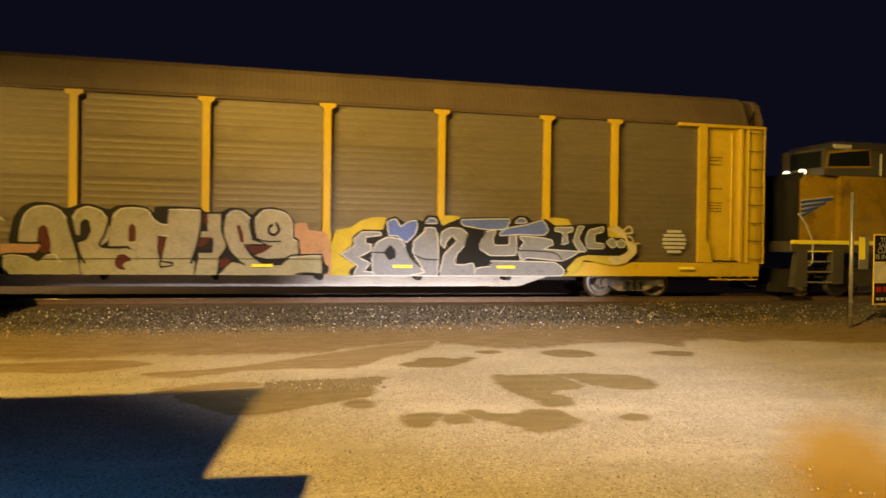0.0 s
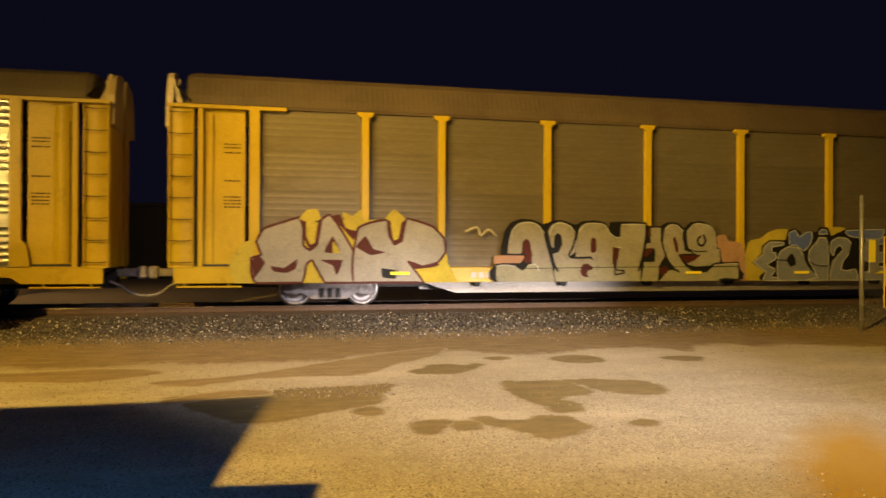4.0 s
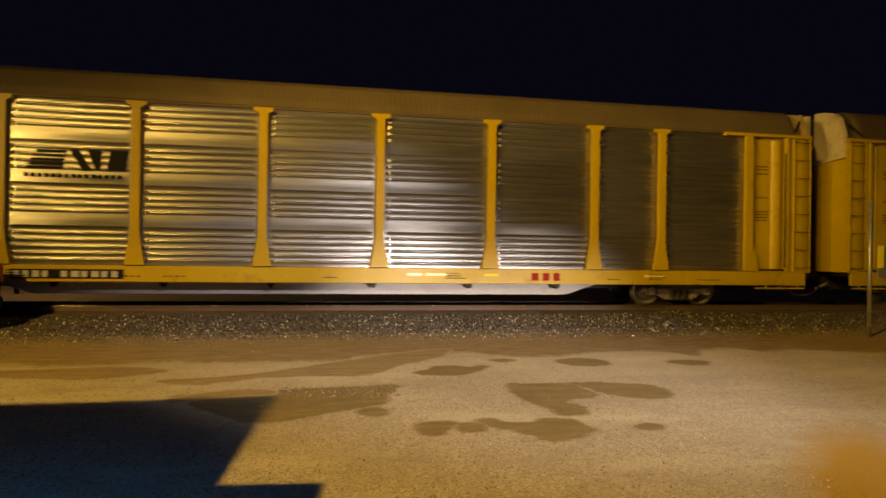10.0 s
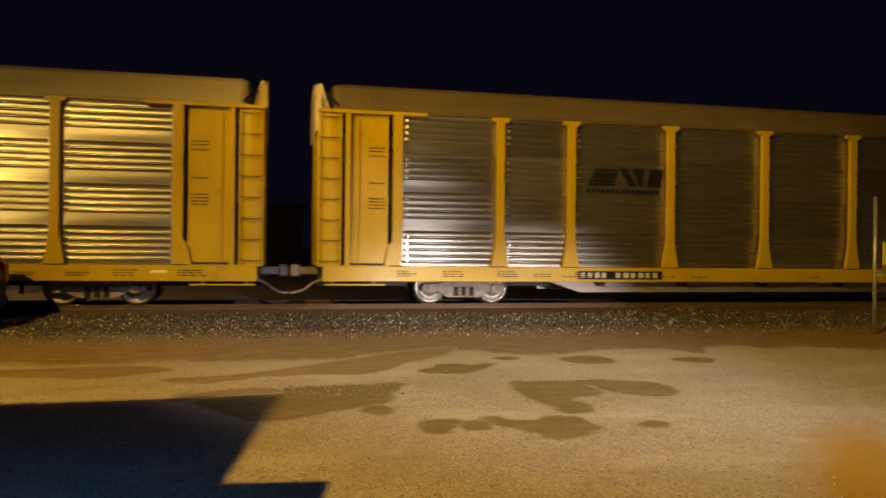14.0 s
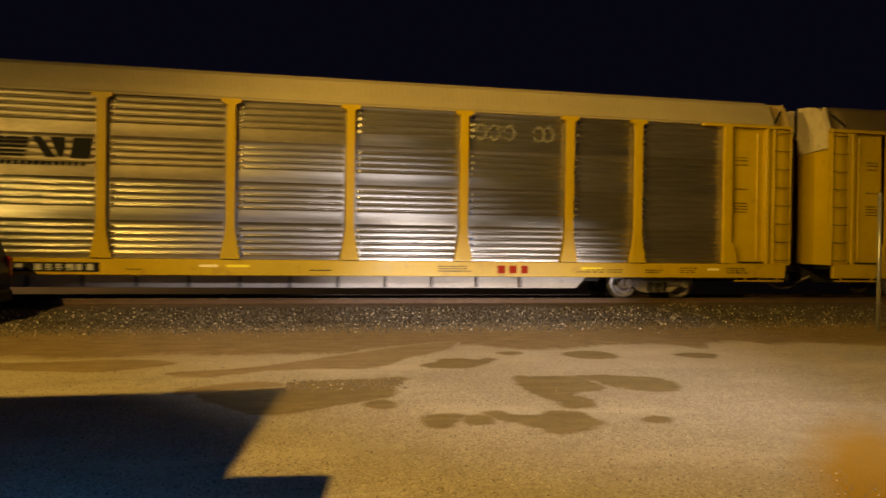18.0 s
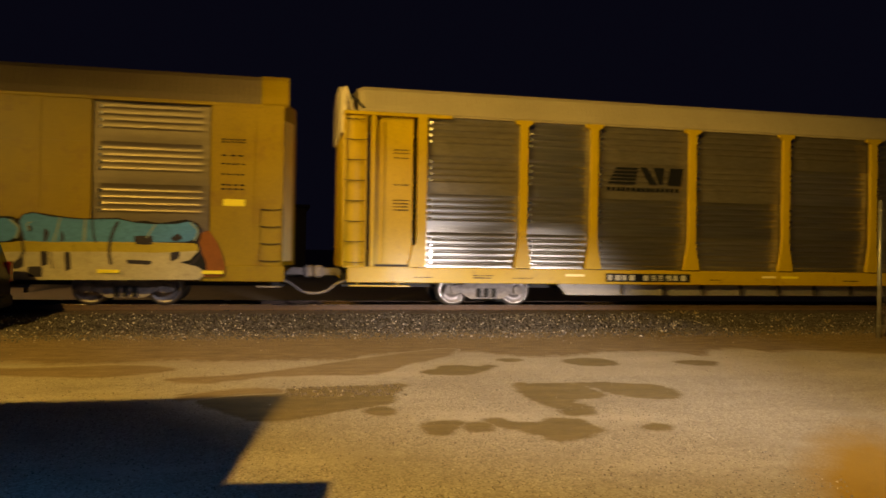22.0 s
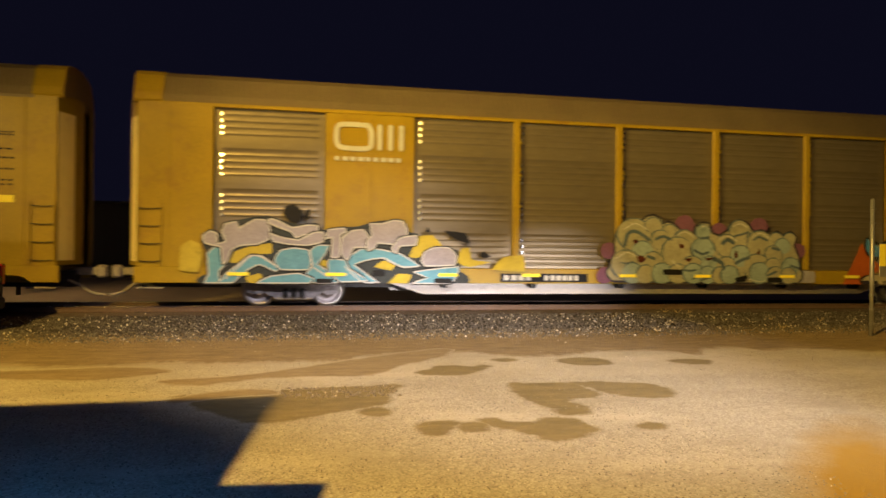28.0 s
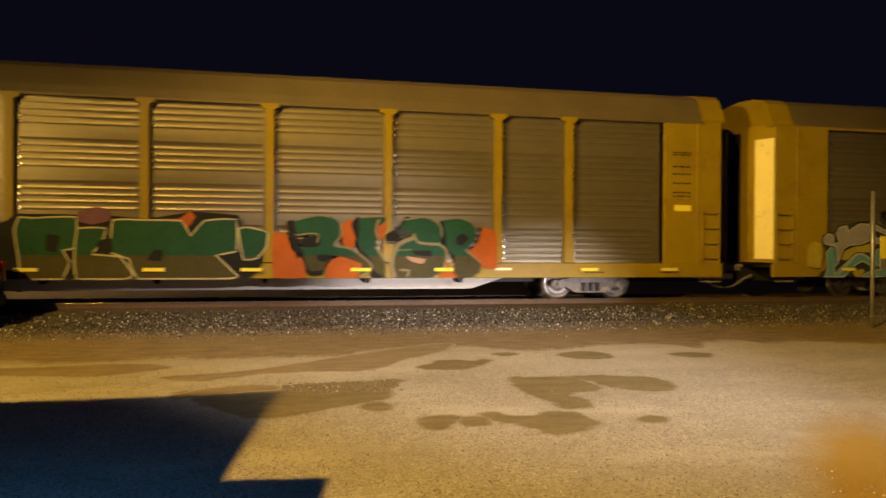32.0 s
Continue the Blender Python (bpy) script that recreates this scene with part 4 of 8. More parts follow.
def flush_end_car(centre, label, panel, roof, seed, wide_panels, slim, odd={}):
    """A bi-level car carrier with flush yellow ends, curved end doors and low corner ladders."""
    car = thing("car_carrier_wagon", label, "railway wagon", pose(centre, YC, RAIL), "wagons of the freight train")
    CARS.append((car, centre))
    underframe(car, YELLOW_OLD, "plain")
    if wide_panels:
        spans = [(-11.78, -9.17), (-6.97, -4.285), (-4.285, -1.43), (-1.43, 1.43), (1.43, 4.285), (4.285, 6.97), (9.17, 11.78)]
        posts = [-4.285, -1.43, 1.43, 4.285]
        solid = [(-9.17, -6.97), (6.97, 9.17)]
    else:
        ed = [-11.72] + [-p for p in POSTS[::-1]] + list(POSTS) + [11.72]
        spans, posts, solid = list(zip(ed, ed[1:])), [e for e in ed[1:-1]], []
    sheet_panels(car, spans, panel, 0.38, seed, odd=odd)
    for s in (-1, 1):
        for a, c in solid:
            m = Mesh().box(-(c - a) / 2, (c - a) / 2, -0.03, 0.03, 1.0, 4.78)
            sp = part("solid_panel", m, YELLOW_OLD, car, "flat yellow steel panel", at=pose((a + c) / 2, s * (HALF - 0.04), 0, 0, 0, 0 if s < 0 else 180))
            part("seam", Mesh().box(-0.02, 0.02, -0.045, -0.028, 1.0, 4.78), YELLOW_OLD, sp)
            for zz in (2.2, 3.0, 3.8):
                part("seam", Mesh().box(-(c - a) / 2 + 0.06, (c - a) / 2 - 0.06, -0.038, -0.028, zz, zz + 0.02), YELLOW_OLD, sp)
        pm = (straight_post(0.17) if slim else flared_post(0.19, 0.30)).data("post", YELLOW_OLD)
        for x in posts:
            part("post", pm, YELLOW_OLD, car, at=pose(x, s * (HALF - 0.02), 0, 0, 0, 0 if s < 0 else 180))
    part("roof", ribbed_roof(-12.95, 12.95, 0.13, 0.1), roof, car)
    part("roof_rail", Mesh().box(-13.0, 13.0, -HALF - 0.01, -HALF + 0.1, 4.77, 4.86, 0.012), YELLOW_OLD if slim else roof, car)
    for s in (-1, 1):
        x0, x1 = sorted((s * 11.8, s * 13.5))
        part("end_panel", Mesh().box(x0, x1, -HALF - 0.005, -HALF + 0.07, 0.98, 4.84, 0.01), YELLOW_OLD, car)
        part("end_panel", Mesh().box(x0, x1, HALF - 0.07, HALF + 0.005, 0.98, 4.84, 0.01), YELLOW_OLD, car)
        part("end_rib", Mesh().box(s * 12.8 - 0.02, s * 12.8 + 0.02, -HALF - 0.025, -HALF - 0.005, 1.0, 4.8, 0.005), YELLOW_OLD, car)
        pr = [(y * 1.02, 4.8 + (zz - 4.8) * 1.1 + 0.02) for y, zz in roof_profile()]
        part("roof_end", Mesh().extrude(pr, *sorted((s * 12.95, s * 13.6))), YELLOW_OLD, car, "yellow end cap of the roof")
        for q in (-1, 1):
            arc = [(s * (13.5 + 0.30 * math.sin(math.pi * min(1, k / 6) * 0.5)), q * (1.5 - 1.12 * k / 6)) for k in range(7)]
            arc += [(x - s * 0.06, y) for x, y in arc[::-1]]
            part("end_door", Mesh().extrude(arc, 1.0, 4.9, "z"), YELLOW_OLD, car, "curved yellow end door leaf")
            m = Mesh().extrude([(x + s * 0.012, y) for x, y in arc[0:4]] + [(x + s * 0.004, y) for x, y in arc[0:4][::-1]], 1.1, 4.5, "z")
            part("door_sheet", m, CREAM, car, "bright pale yellow reflective door sheet")
        part("end_recess", Mesh().box(*sorted((s * 13.40, s * 13.48)), -1.4, 1.4, 0.98, 4.84), BLACK, car, "dark slot between the curved doors")
        c0, c1 = sorted((s * 12.95, s * 13.45))
        ladder(car, c0, c1, 0.98, 2.45, 4, YELLOW_OLD, -HALF - 0.012)
        for i, (zz, n) in enumerate(((3.98, 6), (3.92, 6), (3.6, 3), (3.4, 5), (3.15, 5), (2.9, 4), (2.8, 4)) if s > 0 else ()):
            bars(car, *sorted((s * 12.05, s * 12.62)), zz, 0.04, INK, n, seed + i + int(s), -HALF - 0.006)
        if s > 0:
            plate(car, 12.1, 12.6, 2.4, 2.56, REFLECT, "notice_plate", "yellow notice plate")
        part("sill_step", Mesh().box(*sorted((s * 12.9, s * 13.5)), -HALF - 0.03, -HALF + 0.02, 0.46, 0.5, 0.008), GREY_STEEL, car)
    couplers(car)
    for x in (-9.88, 9.88):
        for ws in truck(car, x):
            SPINNING.append(ws)
    for x in (-11.2, -8.9, -6.1, -3.9, -1.2, 1.0, 3.6, 5.7, 9.6, 11.9):
        plate(car, x - 0.24, x + 0.24, 0.78, 0.86, REFLECT, "reflector_strip", "yellow reflective strip", FACE - 0.046)
    return car


# ---- sprayed shapes ----
def smooth_line(pts, n=6):
    out = []
    for i in range(len(pts) - 1):
        p0, p1, p2, p3 = pts[max(0, i - 1)], pts[i], pts[i + 1], pts[min(len(pts) - 1, i + 2)]
        for s in range(n):
            t = s / n
            out.append(tuple(0.5 * (2 * p1[a] + (p2[a] - p0[a]) * t + (2 * p0[a] - 5 * p1[a] + 4 * p2[a] - p3[a]) * t * t + (3 * p1[a] - p0[a] - 3 * p2[a] + p3[a]) * t ** 3) for a in (0, 1)))
    return out + [tuple(pts[-1])]


def ribbon(m, pts, w, y, curve=True):
    """A painted stroke with round ends in the plane y."""
    pts = smooth_line(pts) if curve and len(pts) > 2 else [tuple(p) for p in pts]
    n, lo, hi = len(pts), [], []
    for i, p in enumerate(pts):
        a, c = pts[max(0, i - 1)], pts[min(n - 1, i + 1)]
        d = Vector((c[0] - a[0], c[1] - a[1])).normalized()
        lo.append((p[0] + d.y * w / 2, p[1] - d.x * w / 2))
        hi.append((p[0] - d.y * w / 2, p[1] + d.x * w / 2))
    k = len(m.v)
    m.v += [(x, y, zz) for x, zz in lo] + [(x, y, zz) for x, zz in hi]
    m.f += [(k + i, k + i + 1, k + n + i + 1, k + n + i) for i in range(n - 1)]
    for p, q, e0, e1 in ((pts[0], pts[1], k + n, k), (pts[-1], pts[-2], k + n - 1, k + 2 * n - 1)):
        a0 = math.atan2(p[1] - q[1], p[0] - q[0])
        fan = [(p[0] + w / 2 * math.cos(a0 + t), p[1] + w / 2 * math.sin(a0 + t)) for t in np.linspace(-math.pi / 2, math.pi / 2, 9)[1:-1]]
        c = len(m.v)
        m.v += [(x, y, zz) for x, zz in fan]
        m.f.append((e0, *range(c, c + 7), e1))
    return m


FACE = -HALF - 0.092


def blob(m, x, zz, r, y, rnd):
    n = 14
    k = len(m.v)
    ph = rnd.uniform(0, 6)
    m.v += [(x + r * (1 + 0.08 * math.sin(2 * t + ph)) * math.cos(t), y, zz + r * 0.9 * math.sin(t)) for t in [2 * math.pi * i / n for i in range(n)]]
    m.f.append(tuple(range(k, k + n)))


def painter(car):
    """Lays flat painted shapes over one another on the side of a wagon."""
    count = itertools.count(1)

    def closed(pts):
        n = len(pts)
        out = []
        for i in range(n):
            p0, p1, p2, p3 = (pts[(i + k) % n] for k in (-1, 0, 1, 2))
            for t in (0.0, 0.33, 0.67):
                out.append(tuple(p1[a] + (p2[a] - p1[a]) * t + 0.022 * math.sin(math.pi * t) * ((p1[a] - p0[a]) - (p3[a] - p2[a])) for a in (0, 1)))
        return [(x, max(0.605, zz)) for x, zz in out]

    def edge(ring, w, y):
        m, n = Mesh(), len(ring)
        for i, q in enumerate(ring):
            a, c = ring[i - 1], ring[(i + 1) % n]
            d = Vector((c[0] - a[0], c[1] - a[1])).normalized()
            m.v += [(q[0] + d.y * w, y, q[1] - d.x * w), (q[0] - d.y * w, y, q[1] + d.x * w)]
        m.f = [(2 * i, 2 * i + 1, (2 * i + 3) % (2 * n), (2 * i + 2) % (2 * n)) for i in range(n)]
        return m

    def paint(name, pts, mat, label="", rim=None, back=None, fade=None, grow=1.0):
        cx, cz = sum(q[0] for q in pts) / len(pts), sum(q[1] for q in pts) / len(pts)
        pts = [(cx + (x - cx) * grow, cz + (zz - cz) * grow) for x, zz in pts]
        y = FACE - 0.0007 * next(count)
        ring = closed(pts)
        if back:
            part("mural_outline", edge(ring, back[0], y + 0.0003), back[1], car, "dark sprayed outline")
        m = Mesh()
        m.add([(x, y, zz) for x, zz in ring], [tuple(range(len(ring)))])
        part(name, m, mat, car, label)
        if fade:
            low, k = [], fade[0]
            for a, c in zip(ring, ring[1:] + ring[:1]):
                if a[1] <= k:
                    low.append(a)
                if (a[1] - k) * (c[1] - k) < 0:
                    f = (k - a[1]) / (c[1] - a[1])
                    low.append((a[0] + (c[0] - a[0]) * f, k))
            if len(low) > 2:
                m = Mesh()
                m.add([(x, y - 0.0002, zz) for x, zz in low], [tuple(range(len(low)))])
                part("mural_fade", m, fade[1], car, "second colour sprayed over the lower half")
        if rim:
            part("mural_rim", edge(ring, rim[0], y - 0.0004), rim[1], car, "thin sprayed edge line")

    def line(name, pts, w, mat, label):
        part(name, ribbon(Mesh(), [(x, max(0.61 + w / 2, zz)) for x, zz in pts], w, FACE - 0.0007 * next(count)), mat, car, label)

    def disc(name, at, r, mat, label, back=None):
        rnd = random.Random(int(at[0] * 100))
        y = FACE - 0.0007 * next(count)
        for grow, lift, m_, part_name in ((0.03, 0.0003, back, "mural_outline"), (0.0, 0.0, mat, name)):
            if m_:
                m = Mesh()
                blob(m, at[0] - grow * 0.5, max(0.61 + r * 0.9, at[1]) + grow * 0.4, r + grow * 0.6, y + lift, rnd)
                part(part_name, m, m_, car, label if m_ is mat else "dark sprayed outline")

    paint.line, paint.blob = line, disc
    return paint


def dark_red_mural(car):
    p = painter(car)
    p("mural_cloud", [(-12.16, 0.6), (-12.19, 1.34), (-11.96, 1.59), (-11.73, 1.6), (-11.73, 1.21), (-11.55, 0.83), (-11.01, 0.9), (-10.72, 2.06), (-10.17, 2.07), (-9.61, 2.14), (-8.92, 2.15), (-8.03, 2.17), (-7.04, 1.51), (-6.97, 1.1), (-6.7, 0.63), (-6.69, 0.6)], SPRAY_YELLOW, "cloud of spray paint behind the shapes")
    p("mural_letter", [(-11.67, 1.6), (-11.49, 1.92), (-11.02, 2.08), (-10.66, 2.19), (-10.57, 1.93), (-10.56, 1.51), (-10.41, 1.4), (-10.23, 1.55), (-10.14, 2.13), (-9.93, 2.27), (-9.68, 1.94), (-9.3, 1.29), (-9.35, 0.6), (-10.04, 0.6), (-10.35, 1.16), (-10.5, 1.03), (-10.59, 0.6), (-11.66, 0.6), (-11.78, 0.83), (-11.79, 1.21), (-11.55, 1.28)], SILVER, "sprayed block lettering shape", rim=(0.03, OXIDE))
    p("mural_letter", [(-9.36, 1.29), (-9.24, 1.95), (-8.92, 2.09), (-8.48, 2.16), (-8.35, 1.63), (-8.15, 1.63), (-8.03, 2.2), (-7.37, 2.01), (-7.07, 1.71), (-7.03, 1.37), (-7.23, 1.1), (-7.63, 1), (-7.99, 1.13), (-7.59, 0.6), (-8.27, 0.6), (-9.35, 0.6)], SILVER, "sprayed block lettering shape", rim=(0.03, OXIDE))
    p("mural_shade", [(-10.57, 2.16), (-10.56, 1.7), (-10.41, 1.41), (-10.23, 1.51), (-10.15, 2.1), (-10.22, 2.07), (-10.29, 1.58), (-10.4, 1.54), (-10.49, 1.74), (-10.5, 2.13)], OXIDE, "dark sprayed shade")
    p("mural_shade", [(-9.86, 1.75), (-10.07, 1.35), (-9.67, 1.34)], OXIDE, "dark sprayed shade")
    p("mural_shade", [(-9.86, 2.23), (-9.68, 2.27), (-9.55, 1.95), (-9.3, 1.88), (-9.18, 2.02), (-9.36, 1.65)], OXIDE, "dark sprayed shade")
    p("mural_shade", [(-11.34, 1.02), (-11.01, 0.97), (-10.71, 1.19), (-10.74, 0.95), (-10.95, 0.85), (-11.25, 0.88)], OXIDE, "dark sprayed shade")
    p("mural_shade", [(-10.16, 1.16), (-9.61, 1.16), (-9.76, 0.78), (-9.86, 1.03)], OXIDE, "dark sprayed shade")
    p("mural_shade", [(-9.3, 1.49), (-9.05, 1.76), (-8.86, 1.43), (-8.54, 1.36), (-8.92, 1.28)], OXIDE, "dark sprayed shade")
    p("mural_shade", [(-8.53, 2.16), (-8.5, 1.76), (-8.34, 1.52), (-8.17, 1.62), (-8.07, 2.13), (-8.16, 2.1), (-8.24, 1.7), (-8.35, 1.64), (-8.42, 1.8), (-8.44, 2.13)], OXIDE, "dark sprayed shade")
    p("mural_shade", [(-7.99, 1.17), (-7.69, 1.03), (-7.17, 1.07), (-7.3, 0.99), (-7.82, 0.94)], OXIDE, "dark sprayed shade")
    p("mural_shade", [(-11.61, 1.27), (-11.46, 1.09), (-11.72, 0.71), (-11.77, 1.15)], OXIDE, "dark sprayed shade")
    p("mural_hole", [(-8.66, 0.96), (-8.28, 0.9), (-8.31, 0.7), (-8.63, 0.73)], SPRAY_BLACK, "dark sprayed gap in a letter")
    p("mural_crown", [(-10.66, 2.16), (-10.48, 2.38), (-10.23, 2.39), (-10.14, 2.16), (-10.41, 2.06)], SPRAY_YELLOW, "yellow sprayed crown")
    p("mural_crown", [(-8.57, 2.19), (-8.35, 2.43), (-8.06, 2.2), (-8.32, 2.1)], SPRAY_YELLOW, "yellow sprayed crown")
    p("mural_crown", [(-9.58, 2.11), (-9.62, 2.34), (-9.37, 2.24), (-9.18, 2.41), (-9.11, 2.15), (-9.3, 1.95)], SPRAY_YELLOW, "yellow sprayed crown")
    p("mural_crown", [(-10.48, 2.06), (-10.29, 2.06), (-10.3, 1.61), (-10.4, 1.54), (-10.49, 1.8)], SPRAY_YELLOW, "yellow sprayed crown")
    p("mural_crown", [(-8.43, 2.09), (-8.17, 2.1), (-8.24, 1.71), (-8.36, 1.66)], SPRAY_YELLOW, "yellow sprayed crown")
    p("mural_crown", [(-9.85, 1.62), (-9.67, 1.34), (-9.86, 1.34)], SPRAY_YELLOW, "yellow sprayed crown")


def silver_mural(car):
    p = painter(car)
    p("mural_cloud", [(-5.75, 1.27), (-5.47, 1.29), (-4.96, 1.28), (-4.93, 1.19), (-5.05, 1.08), (-5.47, 1.07), (-5.75, 1.05)], PEACH, "cloud of spray paint behind the shapes")
    p("mural_cloud", [(0.63, 1.84), (0.93, 1.87), (0.99, 1.7), (1.4, 1.66), (1.52, 1.32), (1.53, 0.55), (0.7, 0.55), (0.64, 1.09)], PEACH, "cloud of spray paint behind the shapes")
    p("mural_ground", [(-5.58, 1.29), (-5.55, 1.59), (-5.48, 1.9), (-5.32, 2.13), (-5.06, 2.23), (-4.74, 2.22), (-4.45, 2.11), (-4.36, 2.1), (-4.14, 2.21), (-3.88, 2.21), (-3.64, 2.13), (-3.51, 2.1), (-3.34, 2.19), (-3.0, 2.22), (-2.7, 2.17), (-2.55, 2.04), (-2.54, 2.18), (-2.1, 2.2), (-1.49, 2.18), (-1.46, 2.09), (-1.07, 2.09), (-0.86, 2.2), (-0.55, 2.18), (-0.36, 2.04), (-0.18, 2.2), (0.14, 2.24), (0.44, 2.15), (0.63, 1.92), (0.65, 1.53), (0.76, 1.47), (0.81, 1.1), (1.3, 1.13), (1.37, 0.93), (1.32, 0.54), (-5.73, 0.52), (-5.74, 1.05), (-5.47, 1.09), (-5.05, 1.09), (-4.94, 1.23), (-4.96, 1.29)], SPRAY_BLACK, "dark sprayed ground")
    p("mural_letter", [(-5.38, 1.34), (-5.36, 1.63), (-5.28, 1.94), (-5.1, 2.12), (-4.81, 2.17), (-4.57, 2.09), (-4.43, 1.91), (-4.34, 1.56), (-4.2, 1.09), (-4.1, 0.53), (-4.6, 0.53), (-4.67, 0.88), (-4.76, 1.28), (-4.8, 1.55), (-4.89, 1.72), (-4.99, 1.63), (-5.01, 1.34)], SILVER, "sprayed block lettering shape", fade=(1.06, PALE_MINT))
    p("mural_letter", [(-5.68, 1.02), (-5.47, 1.05), (-5.19, 1.01), (-4.98, 0.89), (-4.82, 1.05), (-4.62, 1.06), (-4.53, 0.88), (-4.48, 0.53), (-5.66, 0.53)], SILVER, "sprayed block lettering shape", fade=(1.06, PALE_MINT))
    p("mural_letter", [(-4.32, 1.85), (-4.21, 2.07), (-3.96, 2.17), (-3.71, 2.08), (-3.56, 1.91), (-3.49, 1.65), (-3.53, 1.39), (-3.68, 1.25), (-3.16, 1.22), (-2.94, 1.13), (-2.89, 0.9), (-2.92, 0.54), (-4.05, 0.53), (-4.11, 0.94), (-4.17, 1.32), (-3.99, 1.38), (-3.89, 1.59), (-3.93, 1.82), (-4.04, 1.87), (-4.12, 1.77), (-4.13, 1.49), (-4.25, 1.56)], SILVER, "sprayed block lettering shape", fade=(1.06, PALE_MINT))
    p("mural_letter", [(-3.48, 1.68), (-3.42, 2.0), (-3.27, 2.13), (-2.97, 2.16), (-2.7, 2.11), (-2.56, 1.91), (-2.4, 1.79), (-2.22, 1.77), (-2.23, 1.51), (-2.45, 1.5), (-2.47, 1.17), (-2.39, 0.9), (-2.11, 0.85), (-2.08, 0.54), (-2.88, 0.54), (-2.88, 1.0), (-3.09, 1.25), (-3.51, 1.25)], SILVER, "sprayed block lettering shape", fade=(1.06, PALE_MINT))
    p("mural_letter", [(-2.22, 2.13), (-1.53, 2.13), (-1.54, 1.71), (-1.62, 1.28), (-1.7, 1.01), (-1.64, 0.91), (-1.68, 0.54), (-2.06, 0.54), (-2.11, 0.9), (-2.36, 0.93), (-2.31, 1.26), (-2.24, 1.59)], SILVER, "sprayed block lettering shape", fade=(1.06, PALE_MINT))
    p("mural_letter", [(-1.39, 2.03), (-1.07, 2.04), (-1.06, 1.72), (-0.94, 1.28), (-1.11, 1.02), (-1.16, 0.54), (-1.64, 0.54), (-1.55, 1.01), (-1.55, 1.12), (-1.24, 1.13), (-1.23, 1.47), (-1.54, 1.49), (-1.52, 1.63), (-1.35, 1.63)], SILVER, "sprayed block lettering shape", fade=(1.06, PALE_MINT))
    p("mural_letter", [(-0.99, 1.72), (-0.94, 2.02), (-0.8, 2.14), (-0.57, 2.12), (-0.38, 1.95), (-0.38, 1.68), (-0.34, 1.44), (-0.06, 1.35), (-0.54, 1.34), (-0.38, 1.08), (-0.06, 0.84), (0.46, 0.84), (0.49, 0.55), (-1.11, 0.54), (-0.79, 0.91), (-0.53, 0.86), (-0.93, 1.28)], SILVER, "sprayed block lettering shape", fade=(1.06, PALE_MINT))
    p("mural_letter", [(-0.29, 1.9), (-0.12, 2.13), (0.17, 2.18), (0.44, 2.09), (0.58, 1.86), (0.59, 1.48), (0.72, 1.44), (0.74, 1.06), (0.43, 1.02), (-0.0, 1.0), (-0.27, 1.07), (0.1, 1.29), (-0.22, 1.46)], SILVER, "sprayed block lettering shape", fade=(1.06, PALE_MINT))
    p("mural_letter", [(0.35, 0.84), (0.55, 1.03), (0.92, 1.08), (1.28, 1.1), (1.3, 0.98), (1.3, 0.65), (0.92, 0.67), (0.7, 0.58), (0.3, 0.58)], SILVER, "sprayed block lettering shape", fade=(1.06, PALE_MINT))
    p("mural_hole", [(-4.98, 1.61), (-4.89, 1.72), (-4.8, 1.66), (-4.76, 1.48), (-4.72, 1.29), (-4.75, 1.11), (-4.91, 1.09), (-4.98, 1.21), (-4.89, 1.27), (-4.97, 1.37)], OXIDE, "dark sprayed gap in a letter")
    p("mural_hole", [(-3.09, 1.7), (-3.02, 1.78), (-2.94, 1.69), (-2.94, 1.39), (-3.09, 1.37)], OXIDE, "dark sprayed gap in a letter")
    p("mural_hole", [(-3.39, 0.89), (-3.33, 1.05), (-3.19, 1.08), (-3.06, 1.0), (-3.03, 0.93), (-3.16, 0.89), (-3.21, 0.82), (-3.14, 0.72), (-3.28, 0.73), (-3.36, 0.79)], OXIDE, "dark sprayed gap in a letter")
    p("mural_hole", [(-2.47, 1.51), (-2.28, 1.48), (-2.31, 1.22), (-2.39, 1.0), (-2.45, 1.26)], OXIDE, "dark sprayed gap in a letter")
    p("mural_hole", [(-1.51, 1.48), (-1.26, 1.49), (-1.46, 1.27), (-1.57, 1.27)], OXIDE, "dark sprayed gap in a letter")
    p("mural_hole", [(-1.46, 2.04), (-1.37, 2.05), (-1.35, 1.81), (-1.48, 1.83)], OXIDE, "dark sprayed gap in a letter")
    p("mural_hole", [(-0.7, 1.75), (-0.64, 1.81), (-0.56, 1.62), (-0.53, 1.39), (-0.61, 1.39)], OXIDE, "dark sprayed gap in a letter")
    p("mural_hole", [(-0.53, 1.35), (-0.26, 1.29), (0.15, 1.32), (-0.06, 1.16), (-0.26, 1.09), (-0.42, 1.21)], OXIDE, "dark sprayed gap in a letter")
    p("mural_hole", [(-1.11, 0.95), (-0.93, 1.03), (-0.82, 0.91), (-0.97, 0.77), (-1.08, 0.8)], OXIDE, "dark sprayed gap in a letter")
    p.line("mural_line", [(-4.37, 2.1), (-4.27, 1.72), (-4.2, 1.38), (-4.11, 1.04), (-4.02, 0.88)], 0.052, SPRAY_BLACK, "dark sprayed line")
    p.line("mural_line", [(-3.54, 2.07), (-3.52, 1.84), (-3.6, 1.52), (-3.68, 1.25), (-3.09, 1.24)], 0.052, SPRAY_BLACK, "dark sprayed line")
    p.line("mural_line", [(-2.41, 0.91), (-2.38, 0.79), (-2.13, 0.83)], 0.04, SPRAY_BLACK, "dark sprayed line")
